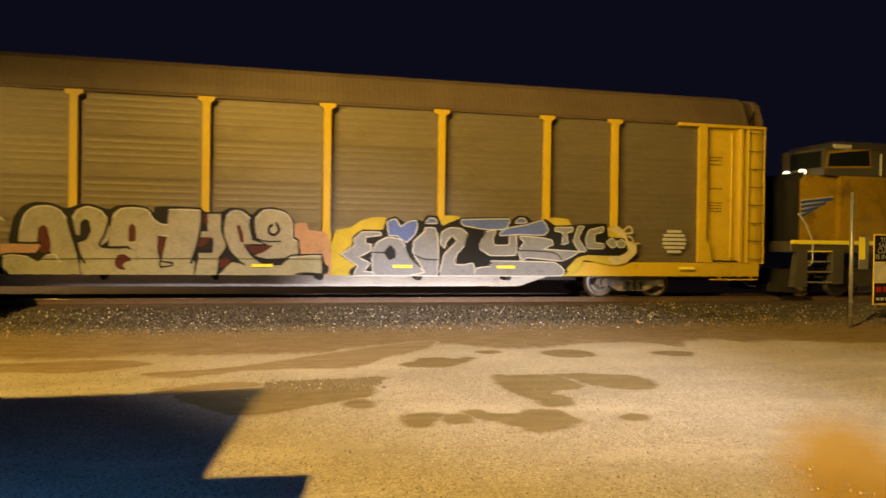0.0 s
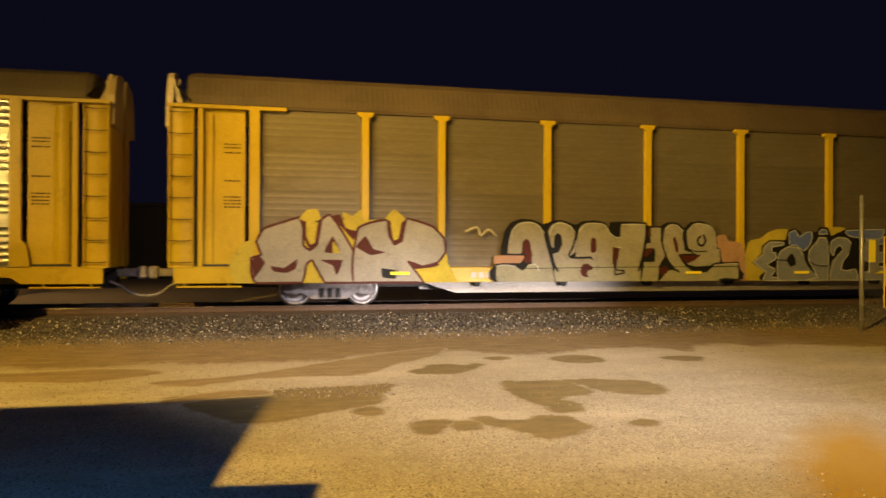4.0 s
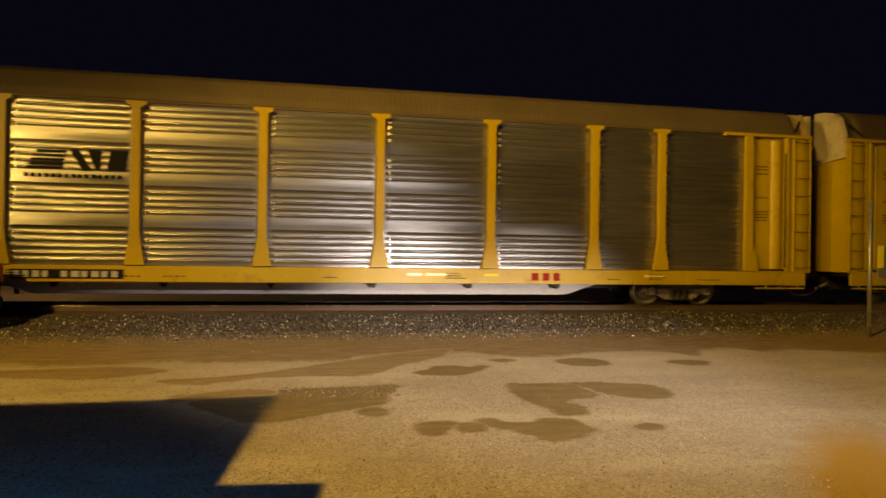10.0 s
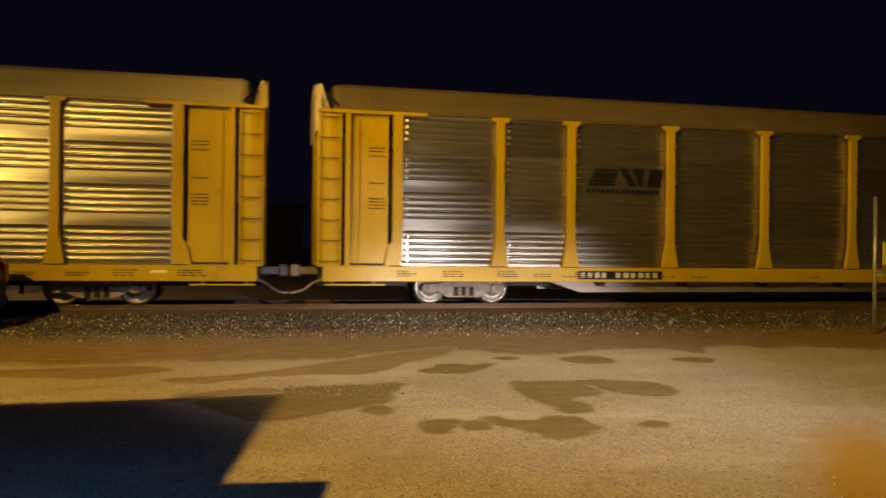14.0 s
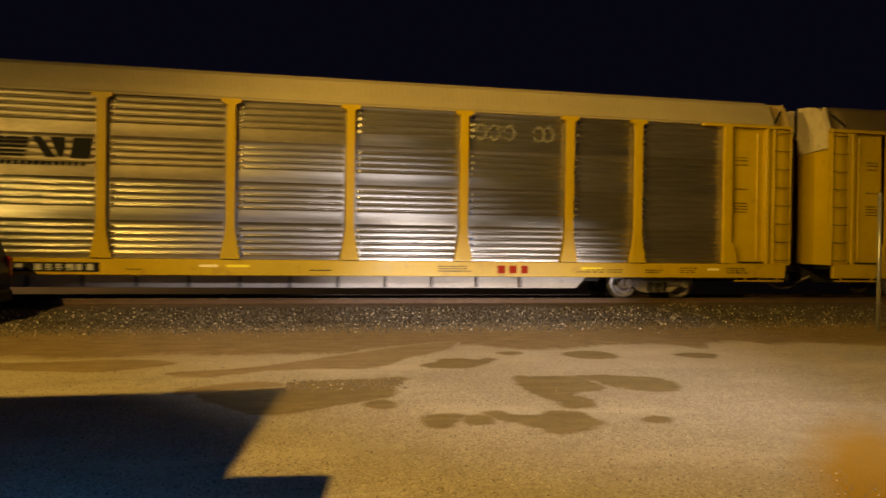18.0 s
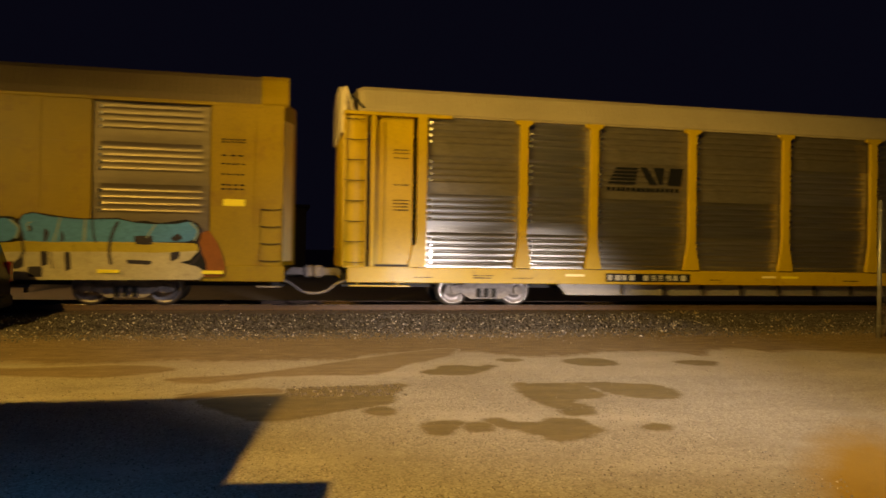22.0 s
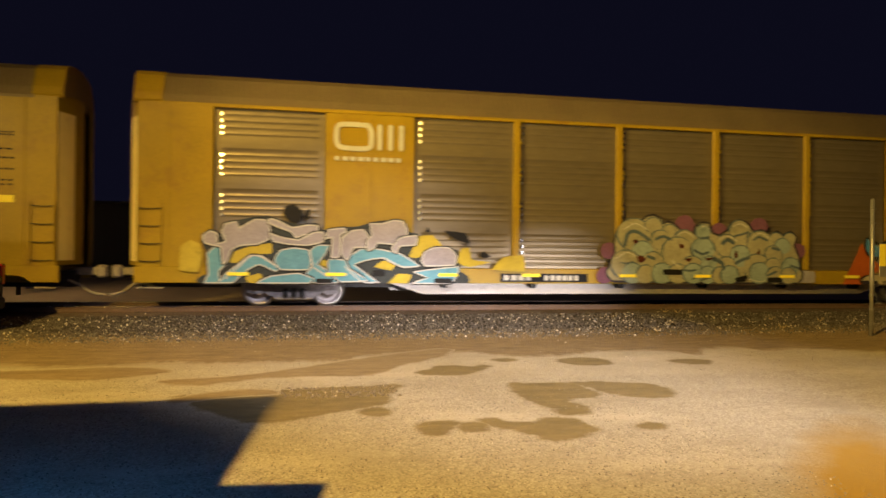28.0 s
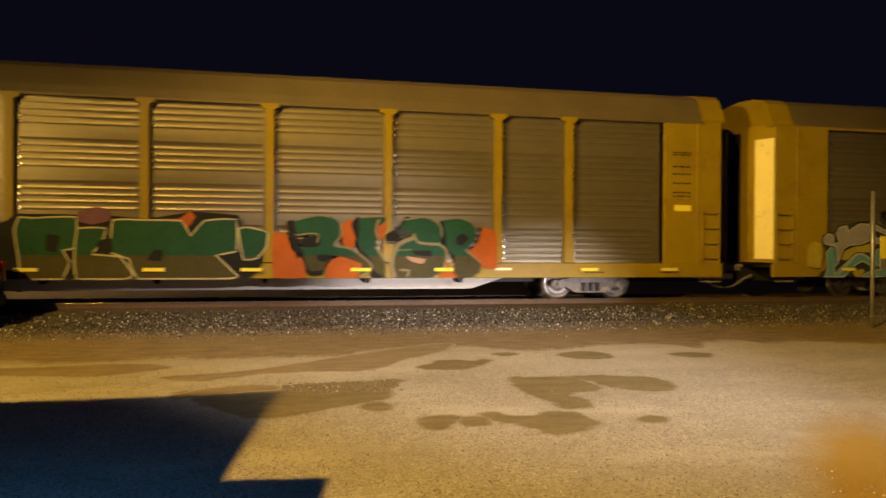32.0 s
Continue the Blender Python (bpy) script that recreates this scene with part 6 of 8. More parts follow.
    p("mural_stroke", [(-10.77, 0.6), (-10.44, 0.77), (-9.79, 0.84), (-9.45, 0.72), (-9.55, 0.6)], CYAN, "sprayed curling stroke", rim=(0.014, WHITE), back=(0.045, SPRAY_BLACK))
    p("mural_stroke", [(-9.07, 1.18), (-8.68, 1.17), (-8.57, 0.95), (-8.11, 0.67), (-8.79, 0.64), (-9.07, 0.89)], CYAN, "sprayed curling stroke", rim=(0.014, WHITE), back=(0.045, SPRAY_BLACK))
    p("mural_stroke", [(-12.01, 1.71), (-11.85, 1.83), (-11.69, 1.77), (-11.69, 1.53), (-11.5, 1.59), (-11.59, 1.8), (-11.51, 2.0), (-11.25, 2.06), (-11.19, 1.91), (-10.83, 2.12), (-10.55, 2.1), (-10.47, 1.9), (-10.49, 1.66), (-10.77, 1.53), (-11.14, 1.5), (-11.36, 1.39), (-11.45, 1.14), (-11.55, 1.04), (-11.6, 1.46), (-11.77, 1.49), (-11.98, 1.55)], LILAC, "sprayed curling stroke", rim=(0.014, WHITE), back=(0.045, SPRAY_BLACK))
    p("mural_stroke", [(-10.49, 2.15), (-10.29, 2.1), (-9.96, 1.94), (-9.58, 2.01), (-9.35, 1.99), (-9.35, 1.81), (-9.69, 1.77), (-9.87, 1.69), (-9.96, 1.83), (-10.24, 1.93), (-10.51, 2.04)], LILAC, "sprayed curling stroke", rim=(0.014, WHITE), back=(0.045, SPRAY_BLACK))
    p("mural_stroke", [(-10.48, 1.8), (-10.23, 1.71), (-9.8, 1.64), (-9.47, 1.82), (-9.21, 1.84), (-9.21, 1.61), (-9.58, 1.52), (-10.01, 1.54), (-10.39, 1.6)], LILAC, "sprayed curling stroke", rim=(0.014, WHITE), back=(0.045, SPRAY_BLACK))
    p("mural_stroke", [(-9.09, 1.9), (-8.68, 1.95), (-8.68, 1.85), (-8.79, 1.78), (-8.81, 1.25), (-9.02, 1.24), (-8.99, 1.73), (-9.14, 1.67)], LILAC, "sprayed curling stroke", rim=(0.014, WHITE), back=(0.045, SPRAY_BLACK))
    p("mural_stroke", [(-8.76, 1.71), (-8.52, 1.89), (-8.23, 1.92), (-8.08, 1.69), (-8.17, 1.49), (-8.46, 1.48), (-8.56, 1.29), (-8.62, 1.16), (-8.77, 1.34)], LILAC, "sprayed curling stroke", rim=(0.014, WHITE), back=(0.045, SPRAY_BLACK))
    p("mural_stroke", [(-8.08, 2.07), (-7.79, 2.07), (-7.5, 2.16), (-7.26, 2.14), (-7.14, 1.93), (-7.19, 1.7), (-7.49, 1.57), (-7.89, 1.6), (-7.94, 1.49), (-8.12, 1.4), (-8.16, 1.63), (-8.03, 1.78)], LILAC, "sprayed curling stroke", rim=(0.014, WHITE), back=(0.045, SPRAY_BLACK))
    p("mural_stroke", [(-7.33, 1.73), (-6.9, 1.8), (-6.93, 1.56), (-7.32, 1.53), (-7.42, 1.35), (-7.53, 1.47)], LILAC, "sprayed curling stroke", rim=(0.014, WHITE), back=(0.045, SPRAY_BLACK))
    p("mural_stroke", [(-6.78, 1.18), (-6.7, 1.38), (-6.44, 1.5), (-6.07, 1.5), (-5.89, 1.32), (-5.92, 1.07), (-6.68, 1.04)], LILAC, "sprayed curling stroke", rim=(0.014, WHITE), back=(0.045, SPRAY_BLACK))
    p("mural_blot", [(-10.13, 2.44), (-9.92, 2.51), (-9.71, 2.34), (-9.76, 2.08), (-10.02, 2.07), (-10.15, 2.24)], SPRAY_BLACK, "dark sprayed blot")
    p("mural_blot", [(-6.22, 1.93), (-5.66, 1.88), (-5.53, 1.6), (-5.97, 1.75)], SPRAY_BLACK, "dark sprayed blot")
    p("mural_blot", [(-6.69, 1.89), (-6.62, 2.01), (-6.55, 1.89)], SPRAY_BLACK, "dark sprayed blot")
    p("mural_blot", [(-9.37, 0.71), (-8.98, 0.71), (-8.98, 0.58), (-9.37, 0.58)], SPRAY_BLACK, "dark sprayed blot")
    p("mural_blot", [(-6.43, 0.73), (-5.98, 0.73), (-5.98, 0.6), (-6.43, 0.6)], SPRAY_BLACK, "dark sprayed blot")
    p("mural_blot", [(-7.99, 0.93), (-7.7, 0.93), (-7.7, 0.78), (-7.99, 0.78)], SPRAY_BLACK, "dark sprayed blot")
    p("mural_blot", [(-9.66, 2.3), (-9.54, 2.42), (-9.55, 2.17), (-9.67, 2.16)], SPRAY_BLACK, "dark sprayed blot")
    p("mural_blot", [(-5.3, 1.32), (-5.18, 1.43), (-4.98, 1.29), (-5.18, 1.25)], SPRAY_BLACK, "dark sprayed blot")
    p.line("mural_line", [(-11.5, 0.7), (-11.19, 0.99), (-10.91, 1.24), (-10.66, 1.22), (-10.28, 0.98)], 0.029, WHITE, "thin sprayed line")
    p.line("mural_line", [(-8.68, 1.01), (-8.27, 0.66), (-7.85, 0.63)], 0.029, WHITE, "thin sprayed line")
    p.line("mural_line", [(-7.72, 1.22), (-7.27, 1.02), (-6.82, 1.04)], 0.029, WHITE, "thin sprayed line")
    p.line("mural_line", [(-9.46, 1.0), (-9.07, 0.75)], 0.029, WHITE, "thin sprayed line")


def green_mural(car):
    p = painter(car)
    p("mural_cloud", [(1.5, 0.62), (1.49, 1.64), (1.57, 1.73), (1.81, 1.69), (1.94, 1.3), (2.22, 1.05), (2.27, 0.62)], ORANGE, "cloud of spray paint behind the shapes")
    p("mural_cloud", [(2.74, 0.62), (2.79, 0.92), (2.92, 1.06), (3.2, 1.23), (3.11, 1.88), (3.36, 2.06), (3.53, 1.89), (3.41, 1.23), (3.71, 1.01), (3.54, 0.62)], ORANGE, "cloud of spray paint behind the shapes")
    p("mural_cloud", [(5.76, 1.03), (5.58, 0.6), (6.05, 0.6)], ORANGE, "cloud of spray paint behind the shapes")
    p("mural_cloud", [(6.33, 1.24), (6.56, 1.48), (6.73, 1.89), (7.06, 1.76), (7.09, 0.85), (6.65, 0.88)], ORANGE, "cloud of spray paint behind the shapes")
    p("mural_cloud", [(4.03, 1.9), (4.2, 2.0), (4.24, 1.85), (4.11, 1.54), (4.01, 1.63)], ORANGE, "cloud of spray paint behind the shapes")
    p("mural_shade", [(1.81, 1.97), (2.0, 2.01), (2.02, 1.69), (2.14, 1.34), (2.09, 1.05), (1.93, 1.43)], SPRAY_BLACK, "dark sprayed shade")
    p("mural_shade", [(3.36, 1.93), (3.56, 2.13), (3.61, 1.45), (3.91, 1.05), (3.87, 0.83), (3.61, 1.23)], SPRAY_BLACK, "dark sprayed shade")
    p("mural_shade", [(4.54, 1.86), (4.71, 2.13), (4.88, 2.09), (4.46, 1.46), (4.2, 1.5)], SPRAY_BLACK, "dark sprayed shade")
    p("mural_shade", [(5.58, 2.01), (5.75, 2.06), (5.8, 1.33), (5.98, 1.06), (5.71, 1.33)], SPRAY_BLACK, "dark sprayed shade")
    p("mural_shade", [(2.13, 1.35), (2.78, 1.4), (2.91, 1.17), (2.67, 0.7), (2.34, 0.69), (2.22, 1.0)], SPRAY_BLACK, "dark sprayed shade")
    p("mural_shade", [(4.42, 0.62), (4.46, 1.28), (4.88, 1.55), (5.15, 1.11), (4.55, 1.01), (4.46, 0.62)], SPRAY_BLACK, "dark sprayed shade")
    p("mural_shade", [(3.87, 0.83), (4.04, 0.79), (4.21, 0.62), (3.87, 0.62)], SPRAY_BLACK, "dark sprayed shade")
    p("mural_shade", [(5.98, 0.88), (6.25, 1.02), (6.3, 0.62), (6.03, 0.62)], SPRAY_BLACK, "dark sprayed shade")
    p("mural_letter", [(1.99, 1.97), (2.21, 2.06), (2.57, 2.13), (2.9, 2.11), (3.09, 1.93), (3.09, 1.62), (2.95, 1.39), (3.32, 1.34), (3.62, 1.14), (3.87, 0.92), (3.8, 0.81), (3.49, 0.63), (3.62, 0.79), (3.61, 0.97), (3.2, 1.12), (2.91, 1.16), (2.75, 0.95), (2.75, 0.82), (2.39, 0.78), (2.26, 1.0), (2.21, 1.26), (2.14, 1.34), (2.38, 1.65), (2.06, 1.69)], GREEN, "sprayed block lettering shape", fade=(1.16, OLIVE))
    p("mural_letter", [(3.56, 2.08), (4.19, 2.12), (4.2, 2.0), (3.99, 1.85), (3.95, 1.54), (4.04, 1.32), (4.2, 1.01), (4.21, 0.63), (3.87, 0.83), (3.87, 1.05), (3.7, 1.23), (3.54, 1.4), (3.57, 1.8)], GREEN, "sprayed block lettering shape", fade=(1.16, OLIVE))
    p("mural_letter", [(4.42, 0.87), (4.47, 1.24), (4.59, 1.46), (4.88, 1.57), (5.32, 1.49), (5.67, 1.4), (5.79, 1.2), (5.73, 0.97), (5.59, 0.75), (5.33, 0.6), (4.51, 0.6)], GREEN, "sprayed block lettering shape", fade=(1.16, OLIVE))
    p("mural_letter", [(4.62, 1.9), (4.75, 2.06), (5.02, 2.11), (5.37, 2.09), (5.58, 1.92), (5.65, 1.65), (5.58, 1.49), (5.27, 1.5), (5.01, 1.5), (4.89, 1.68), (4.75, 1.76), (4.54, 1.76)], GREEN, "sprayed block lettering shape", fade=(1.16, OLIVE))
    p("mural_letter", [(5.66, 2.05), (6.02, 2.11), (6.37, 2.04), (6.52, 1.84), (6.49, 1.57), (6.25, 1.31), (6.42, 1.18), (6.66, 0.98), (6.63, 0.81), (6.43, 0.63), (6.04, 0.63), (5.95, 0.88), (5.99, 1.16), (5.77, 1.33), (5.75, 1.7)], GREEN, "sprayed block lettering shape", fade=(1.16, OLIVE))
    p("mural_hole", [(2.17, 1.57), (2.58, 1.66), (2.63, 1.48), (2.54, 1.37), (2.17, 1.37)], SPRAY_BLACK, "dark sprayed gap in a letter")
    p("mural_hole", [(2.54, 1.17), (2.92, 1.17), (2.75, 1.01), (2.58, 1.04)], SPRAY_BLACK, "dark sprayed gap in a letter")
    p("mural_hole", [(6.02, 1.65), (6.2, 1.73), (6.34, 1.61), (6.16, 1.42), (6.02, 1.46)], SPRAY_BLACK, "dark sprayed gap in a letter")
    p("mural_hole", [(4.89, 1.28), (5.36, 1.3), (5.37, 1.15), (4.97, 1.18)], SPRAY_BLACK, "dark sprayed gap in a letter")
    p("mural_hole", [(4.2, 1.68), (4.45, 1.81), (4.54, 1.64), (4.24, 1.5)], SPRAY_BLACK, "dark sprayed gap in a letter")
    p("mural_patch", [(4.72, 1.15), (5.23, 1.08), (5.15, 0.96), (4.89, 1.01)], PEACH, "peach sprayed patch")
    p("mural_patch", [(4.45, 1.8), (4.84, 1.81), (4.85, 1.65), (4.63, 1.61)], TEAL, "dull teal sprayed patch")
    p.line("mural_line", [(3.1, 1.95), (3.12, 1.66), (2.97, 1.41), (3.36, 1.32), (3.88, 0.91), (3.58, 0.65)], 0.047, DUSTY_BONE, "thin sprayed line")
    p.line("mural_line", [(4.93, 1.69), (5.02, 1.51), (5.28, 1.46), (5.63, 1.42), (5.77, 1.2), (5.7, 0.88)], 0.061, DUSTY_BONE, "thin sprayed line")
    p.line("mural_line", [(4.89, 1.6), (4.54, 1.43), (4.37, 1.01), (4.43, 0.65)], 0.103, DUSTY_BONE, "thin sprayed line")
    p.line("mural_line", [(2.0, 1.99), (2.57, 2.13), (2.94, 2.07)], 0.023, DUSTY_BONE, "thin sprayed line")
    p.line("mural_line", [(4.71, 2.06), (5.23, 2.12), (5.59, 1.92), (5.64, 1.65)], 0.038, DUSTY_BONE, "thin sprayed line")
    p.line("mural_line", [(5.66, 2.06), (6.06, 2.11), (6.42, 2.0), (6.52, 1.8)], 0.023, DUSTY_BONE, "thin sprayed line")
    p.line("mural_line", [(3.58, 2.1), (4.19, 2.13)], 0.023, DUSTY_BONE, "thin sprayed line")
    p.line("mural_line", [(4.04, 2.03), (3.97, 1.81), (4.04, 1.54)], 0.07, DUSTY_BONE, "thin sprayed line")
    p.line("mural_line", [(6.25, 1.31), (6.65, 0.99)], 0.038, DUSTY_BONE, "thin sprayed line")
    p.line("mural_line", [(3.95, 1.51), (4.46, 1.5)], 0.023, DUSTY_BONE, "thin sprayed line")
    p.line("mural_line", [(3.99, 1.36), (4.2, 1.06)], 0.066, DUSTY_BONE, "thin sprayed line")
    p.line("mural_line", [(4.61, 0.81), (4.8, 0.79), (4.76, 0.66)], 0.056, DUSTY_BONE, "thin sprayed line")
    p.line("mural_line", [(2.03, 1.65), (2.53, 1.69), (2.54, 1.48)], 0.033, DUSTY_BONE, "thin sprayed line")
    p.line("mural_line", [(4.46, 1.3), (4.84, 1.31)], 0.023, DUSTY_BONE, "thin sprayed line")


def long_green_mural(car):
    p = painter(car)
    p("mural_ground", [(-4.69, 0.6), (-4.61, 1.76), (-4.29, 1.92), (-4.06, 2.08), (-2.14, 2.06), (-1.35, 2), (-0.34, 2.18), (0.7, 2.11), (0.75, 1.85), (1.39, 1.76), (1.24, 1.14), (0.92, 0.6)], SPRAY_BLACK, "dark sprayed ground")
    p("mural_cloud", [(-2.87, 1.94), (-2.82, 2.15), (-2.44, 2.26), (-2.14, 2.17), (-2.14, 1.96), (-2.53, 1.85)], PURPLE, "cloud of spray paint behind the shapes")
    p("mural_cloud", [(-1.35, 1.97), (-0.64, 2.01), (-0.39, 2.2), (-0.29, 2.04), (-0.54, 1.72)], ORANGE, "cloud of spray paint behind the shapes")
    p("mural_letter", [(-4.05, 2), (-3.77, 1.98), (-2.87, 2.02), (-2.87, 1.32), (-3.15, 1.26), (-3.01, 1.01), (-3.15, 0.6), (-4, 0.6), (-4.05, 1), (-4.15, 1.72)], GREEN, "sprayed block lettering shape", rim=(0.018, BONE), fade=(1.15, OLIVE))
    p("mural_letter", [(-2.84, 1.76), (-2.24, 1.77), (-2.33, 1.43), (-2.53, 1.17), (-1.94, 1.12), (-1.64, 0.7), (-1.84, 0.6), (-2.86, 0.6), (-2.9, 1.22)], GREEN, "sprayed block lettering shape", rim=(0.018, BONE), fade=(1.15, OLIVE))
    p("mural_letter", [(-2.09, 1.96), (-1.55, 1.97), (-0.59, 1.96), (-0.39, 1.61), (-0.08, 1.97), (0.65, 2.01), (0.65, 1.25), (0.19, 1.16), (0.71, 0.65), (0.29, 0.6), (-1.54, 0.6), (-1.74, 1.07), (-2.14, 1.22)], GREEN, "sprayed block lettering shape", rim=(0.018, BONE), fade=(1.15, OLIVE))
    p("mural_letter", [(0.7, 1.79), (0.97, 1.82), (1.37, 1.72), (1.34, 1.36), (1.13, 1.09), (0.81, 1.06)], GREEN, "sprayed block lettering shape", rim=(0.018, BONE), fade=(1.15, OLIVE))
    p("mural_hole", [(-3.49, 1.62), (-3.2, 1.58), (-3.3, 1.21), (-3.49, 1.26)], SPRAY_BLACK, "dark sprayed gap in a letter")
    p("mural_hole", [(-2.43, 1.43), (-2.14, 1.59), (-2.09, 1.22), (-2.38, 1.19)], SPRAY_BLACK, "dark sprayed gap in a letter")
    p("mural_hole", [(-1.19, 1.28), (-0.99, 1.26), (-1.04, 1.02), (-1.34, 1.04)], SPRAY_BLACK, "dark sprayed gap in a letter")


def bubble_mural(car):
    p = painter(car)
    p.blob("mural_cloud", (0.47, 2.21), 0.291, PURPLE, "dull purple sprayed haze")
    p.blob("mural_cloud", (1.49, 2.06), 0.244, PURPLE, "dull purple sprayed haze")
    p.blob("mural_cloud", (2.73, 2.2), 0.272, PURPLE, "dull purple sprayed haze")
    p.blob("mural_cloud", (3.98, 1.53), 0.244, PURPLE, "dull purple sprayed haze")
    p.blob("mural_cloud", (-1.74, 1.48), 0.244, PURPLE, "dull purple sprayed haze")
    p.blob("mural_cloud", (-1.85, 0.82), 0.244, PURPLE, "dull purple sprayed haze")
    p("mural_cloud", [(3.97, 0.97), (4.51, 0.97), (4.51, 0.65), (3.97, 0.66)], LILAC, "cloud of spray paint behind the shapes")
    p("mural_ground", [(-1.62, 0.7), (-1.69, 1.07), (-1.54, 1.43), (-1.56, 1.74), (-1.46, 2.05), (-1.16, 2.26), (-0.81, 2.26), (-0.66, 2.38), (-0.46, 2.43), (-0.24, 2.33), (-0.2, 2.19), (-0.02, 2.26), (0.18, 2.17), (0.34, 2.02), (0.74, 1.93), (0.79, 2.13), (0.97, 2.25), (1.19, 2.23), (1.28, 1.98), (1.51, 1.91), (1.79, 2.07), (1.88, 2.26), (2.12, 2.33), (2.4, 2.24), (2.54, 2.03), (2.82, 2.07), (3.11, 1.96), (3.3, 2.05), (3.49, 1.94), (3.73, 2.05), (3.9, 1.9), (3.83, 1.66), (3.97, 1.38), (4.02, 1.04), (3.97, 0.65)], PALE_MINT, "pale green sprayed ground behind the bubbles", back=(0.06, SLATE_DARK))
    for at, r, k in (((-1.0, 1.91), 0.432, 0), ((-0.45, 2.16), 0.216, 0), ((0.01, 2.02), 0.178, 0), ((-0.24, 1.78), 0.258, 0), ((1.02, 2.01), 0.197, 1), ((2.12, 2.08), 0.272, 0), ((3.27, 1.84), 0.188, 0), ((3.69, 1.84), 0.188, 0), ((3.49, 1.66), 0.216, 1), ((0.48, 1.79), 0.272, 0), ((-0.77, 1.47), 0.272, 1), ((0.27, 1.43), 0.432, 0), ((1.02, 1.55), 0.31, 1), ((1.74, 1.65), 0.31, 0), ((2.75, 1.7), 0.366, 0), ((2.16, 1.37), 0.291, 1), ((3.2, 1.42), 0.244, 0), ((-1.24, 1.11), 0.385, 0), ((-0.46, 1.2), 0.258, 0), ((0.7, 1.06), 0.291, 0), ((1.24, 1.1), 0.258, 1), ((1.74, 1.06), 0.282, 0), ((2.68, 1.05), 0.376, 0), ((3.2, 1.05), 0.272, 0), ((3.73, 1.08), 0.258, 1), ((-1.05, 0.82), 0.272, 1), ((-0.68, 0.8), 0.244, 0), ((-0.2, 0.85), 0.272, 1), ((0.28, 0.82), 0.263, 0), ((0.73, 0.85), 0.272, 1), ((1.16, 0.83), 0.235, 1), ((1.54, 0.84), 0.225, 0), ((1.83, 0.81), 0.244, 1), ((2.75, 0.79), 0.291, 1), ((3.25, 0.78), 0.235, 0), ((3.66, 0.77), 0.225, 0)):
        p.blob("mural_bubble", at, r * 1.12, (PALE_MINT, ICE)[k], "pale green-blue sprayed bubble shape", SLATE)
    p.line("mural_arc", [(-1.3, 1.65), (-1.2, 1.95), (-0.94, 1.99), (-0.61, 1.79)], 0.094, SLATE, "slate blue sprayed arc")
    p.line("mural_arc", [(-0.39, 1.8), (-0.2, 1.88), (0.03, 1.81)], 0.075, SLATE, "slate blue sprayed arc")
    p.line("mural_arc", [(0.96, 1.84), (1.18, 1.88)], 0.066, SLATE, "slate blue sprayed arc")
    p.line("mural_arc", [(1.6, 1.72), (1.74, 1.82), (1.92, 1.74)], 0.103, SLATE, "slate blue sprayed arc")
    p.line("mural_arc", [(1.97, 1.93), (2.16, 1.97), (2.37, 2.04)], 0.047, SLATE, "slate blue sprayed arc")
    p.line("mural_arc", [(2.56, 1.82), (2.71, 1.91), (2.97, 1.82)], 0.056, SLATE, "slate blue sprayed arc")
    p.line("mural_arc", [(-1.4, 1.17), (-1.24, 1.15), (-1.06, 1.2)], 0.033, SLATE, "slate blue sprayed arc")
    p.line("mural_arc", [(0.75, 1.52), (0.97, 1.42), (1.16, 1.47)], 0.066, SLATE, "slate blue sprayed arc")
    p.line("mural_arc", [(1.32, 1.29), (1.56, 1.19), (1.63, 1.03)], 0.103, SLATE, "slate blue sprayed arc")
    p.line("mural_arc", [(2.01, 1.18), (2.21, 1.28), (2.41, 1.33)], 0.085, SLATE, "slate blue sprayed arc")
    p.line("mural_arc", [(0.43, 0.99), (0.61, 0.96), (0.79, 0.99)], 0.052, SLATE, "slate blue sprayed arc")
    p.line("mural_arc", [(0.7, 0.73), (0.84, 0.83)], 0.042, SLATE, "slate blue sprayed arc")
    p.line("mural_arc", [(0.96, 0.72), (1.2, 0.79)], 0.066, SLATE, "slate blue sprayed arc")
    p.line("mural_arc", [(3.01, 0.85), (3.26, 0.95)], 0.066, SLATE, "slate blue sprayed arc")
    p.line("mural_arc", [(3.72, 1.13), (3.94, 1.06)], 0.066, SLATE, "slate blue sprayed arc")
    p.line("mural_arc", [(3.15, 1.61), (3.34, 1.57)], 0.085, SLATE, "slate blue sprayed arc")
    p.line("mural_arc", [(-0.63, 1.34), (-0.46, 1.29)], 0.085, SLATE, "slate blue sprayed arc")
    p.line("mural_line", [(-1.33, 2.05), (-1.0, 2.21), (-0.66, 2.05)], 0.023, WHITE, "thin sprayed line")
    p.line("mural_line", [(0.22, 1.92), (0.47, 2.01), (0.72, 1.88)], 0.023, WHITE, "thin sprayed line")
    p.line("mural_line", [(0.92, 2.12), (1.03, 2.19), (1.17, 2.11)], 0.019, WHITE, "thin sprayed line")
    p.line("mural_line", [(1.91, 2.19), (2.12, 2.26), (2.35, 2.17)], 0.023, WHITE, "thin sprayed line")
    p.line("mural_line", [(2.49, 1.89), (2.75, 2.01), (3.06, 1.85)], 0.023, WHITE, "thin sprayed line")
    p.line("mural_line", [(1.49, 1.82), (1.74, 1.92), (2.02, 1.8)], 0.023, WHITE, "thin sprayed line")
    p.line("mural_line", [(-1.52, 1.29), (-1.24, 1.44), (-0.98, 1.34)], 0.023, WHITE, "thin sprayed line")
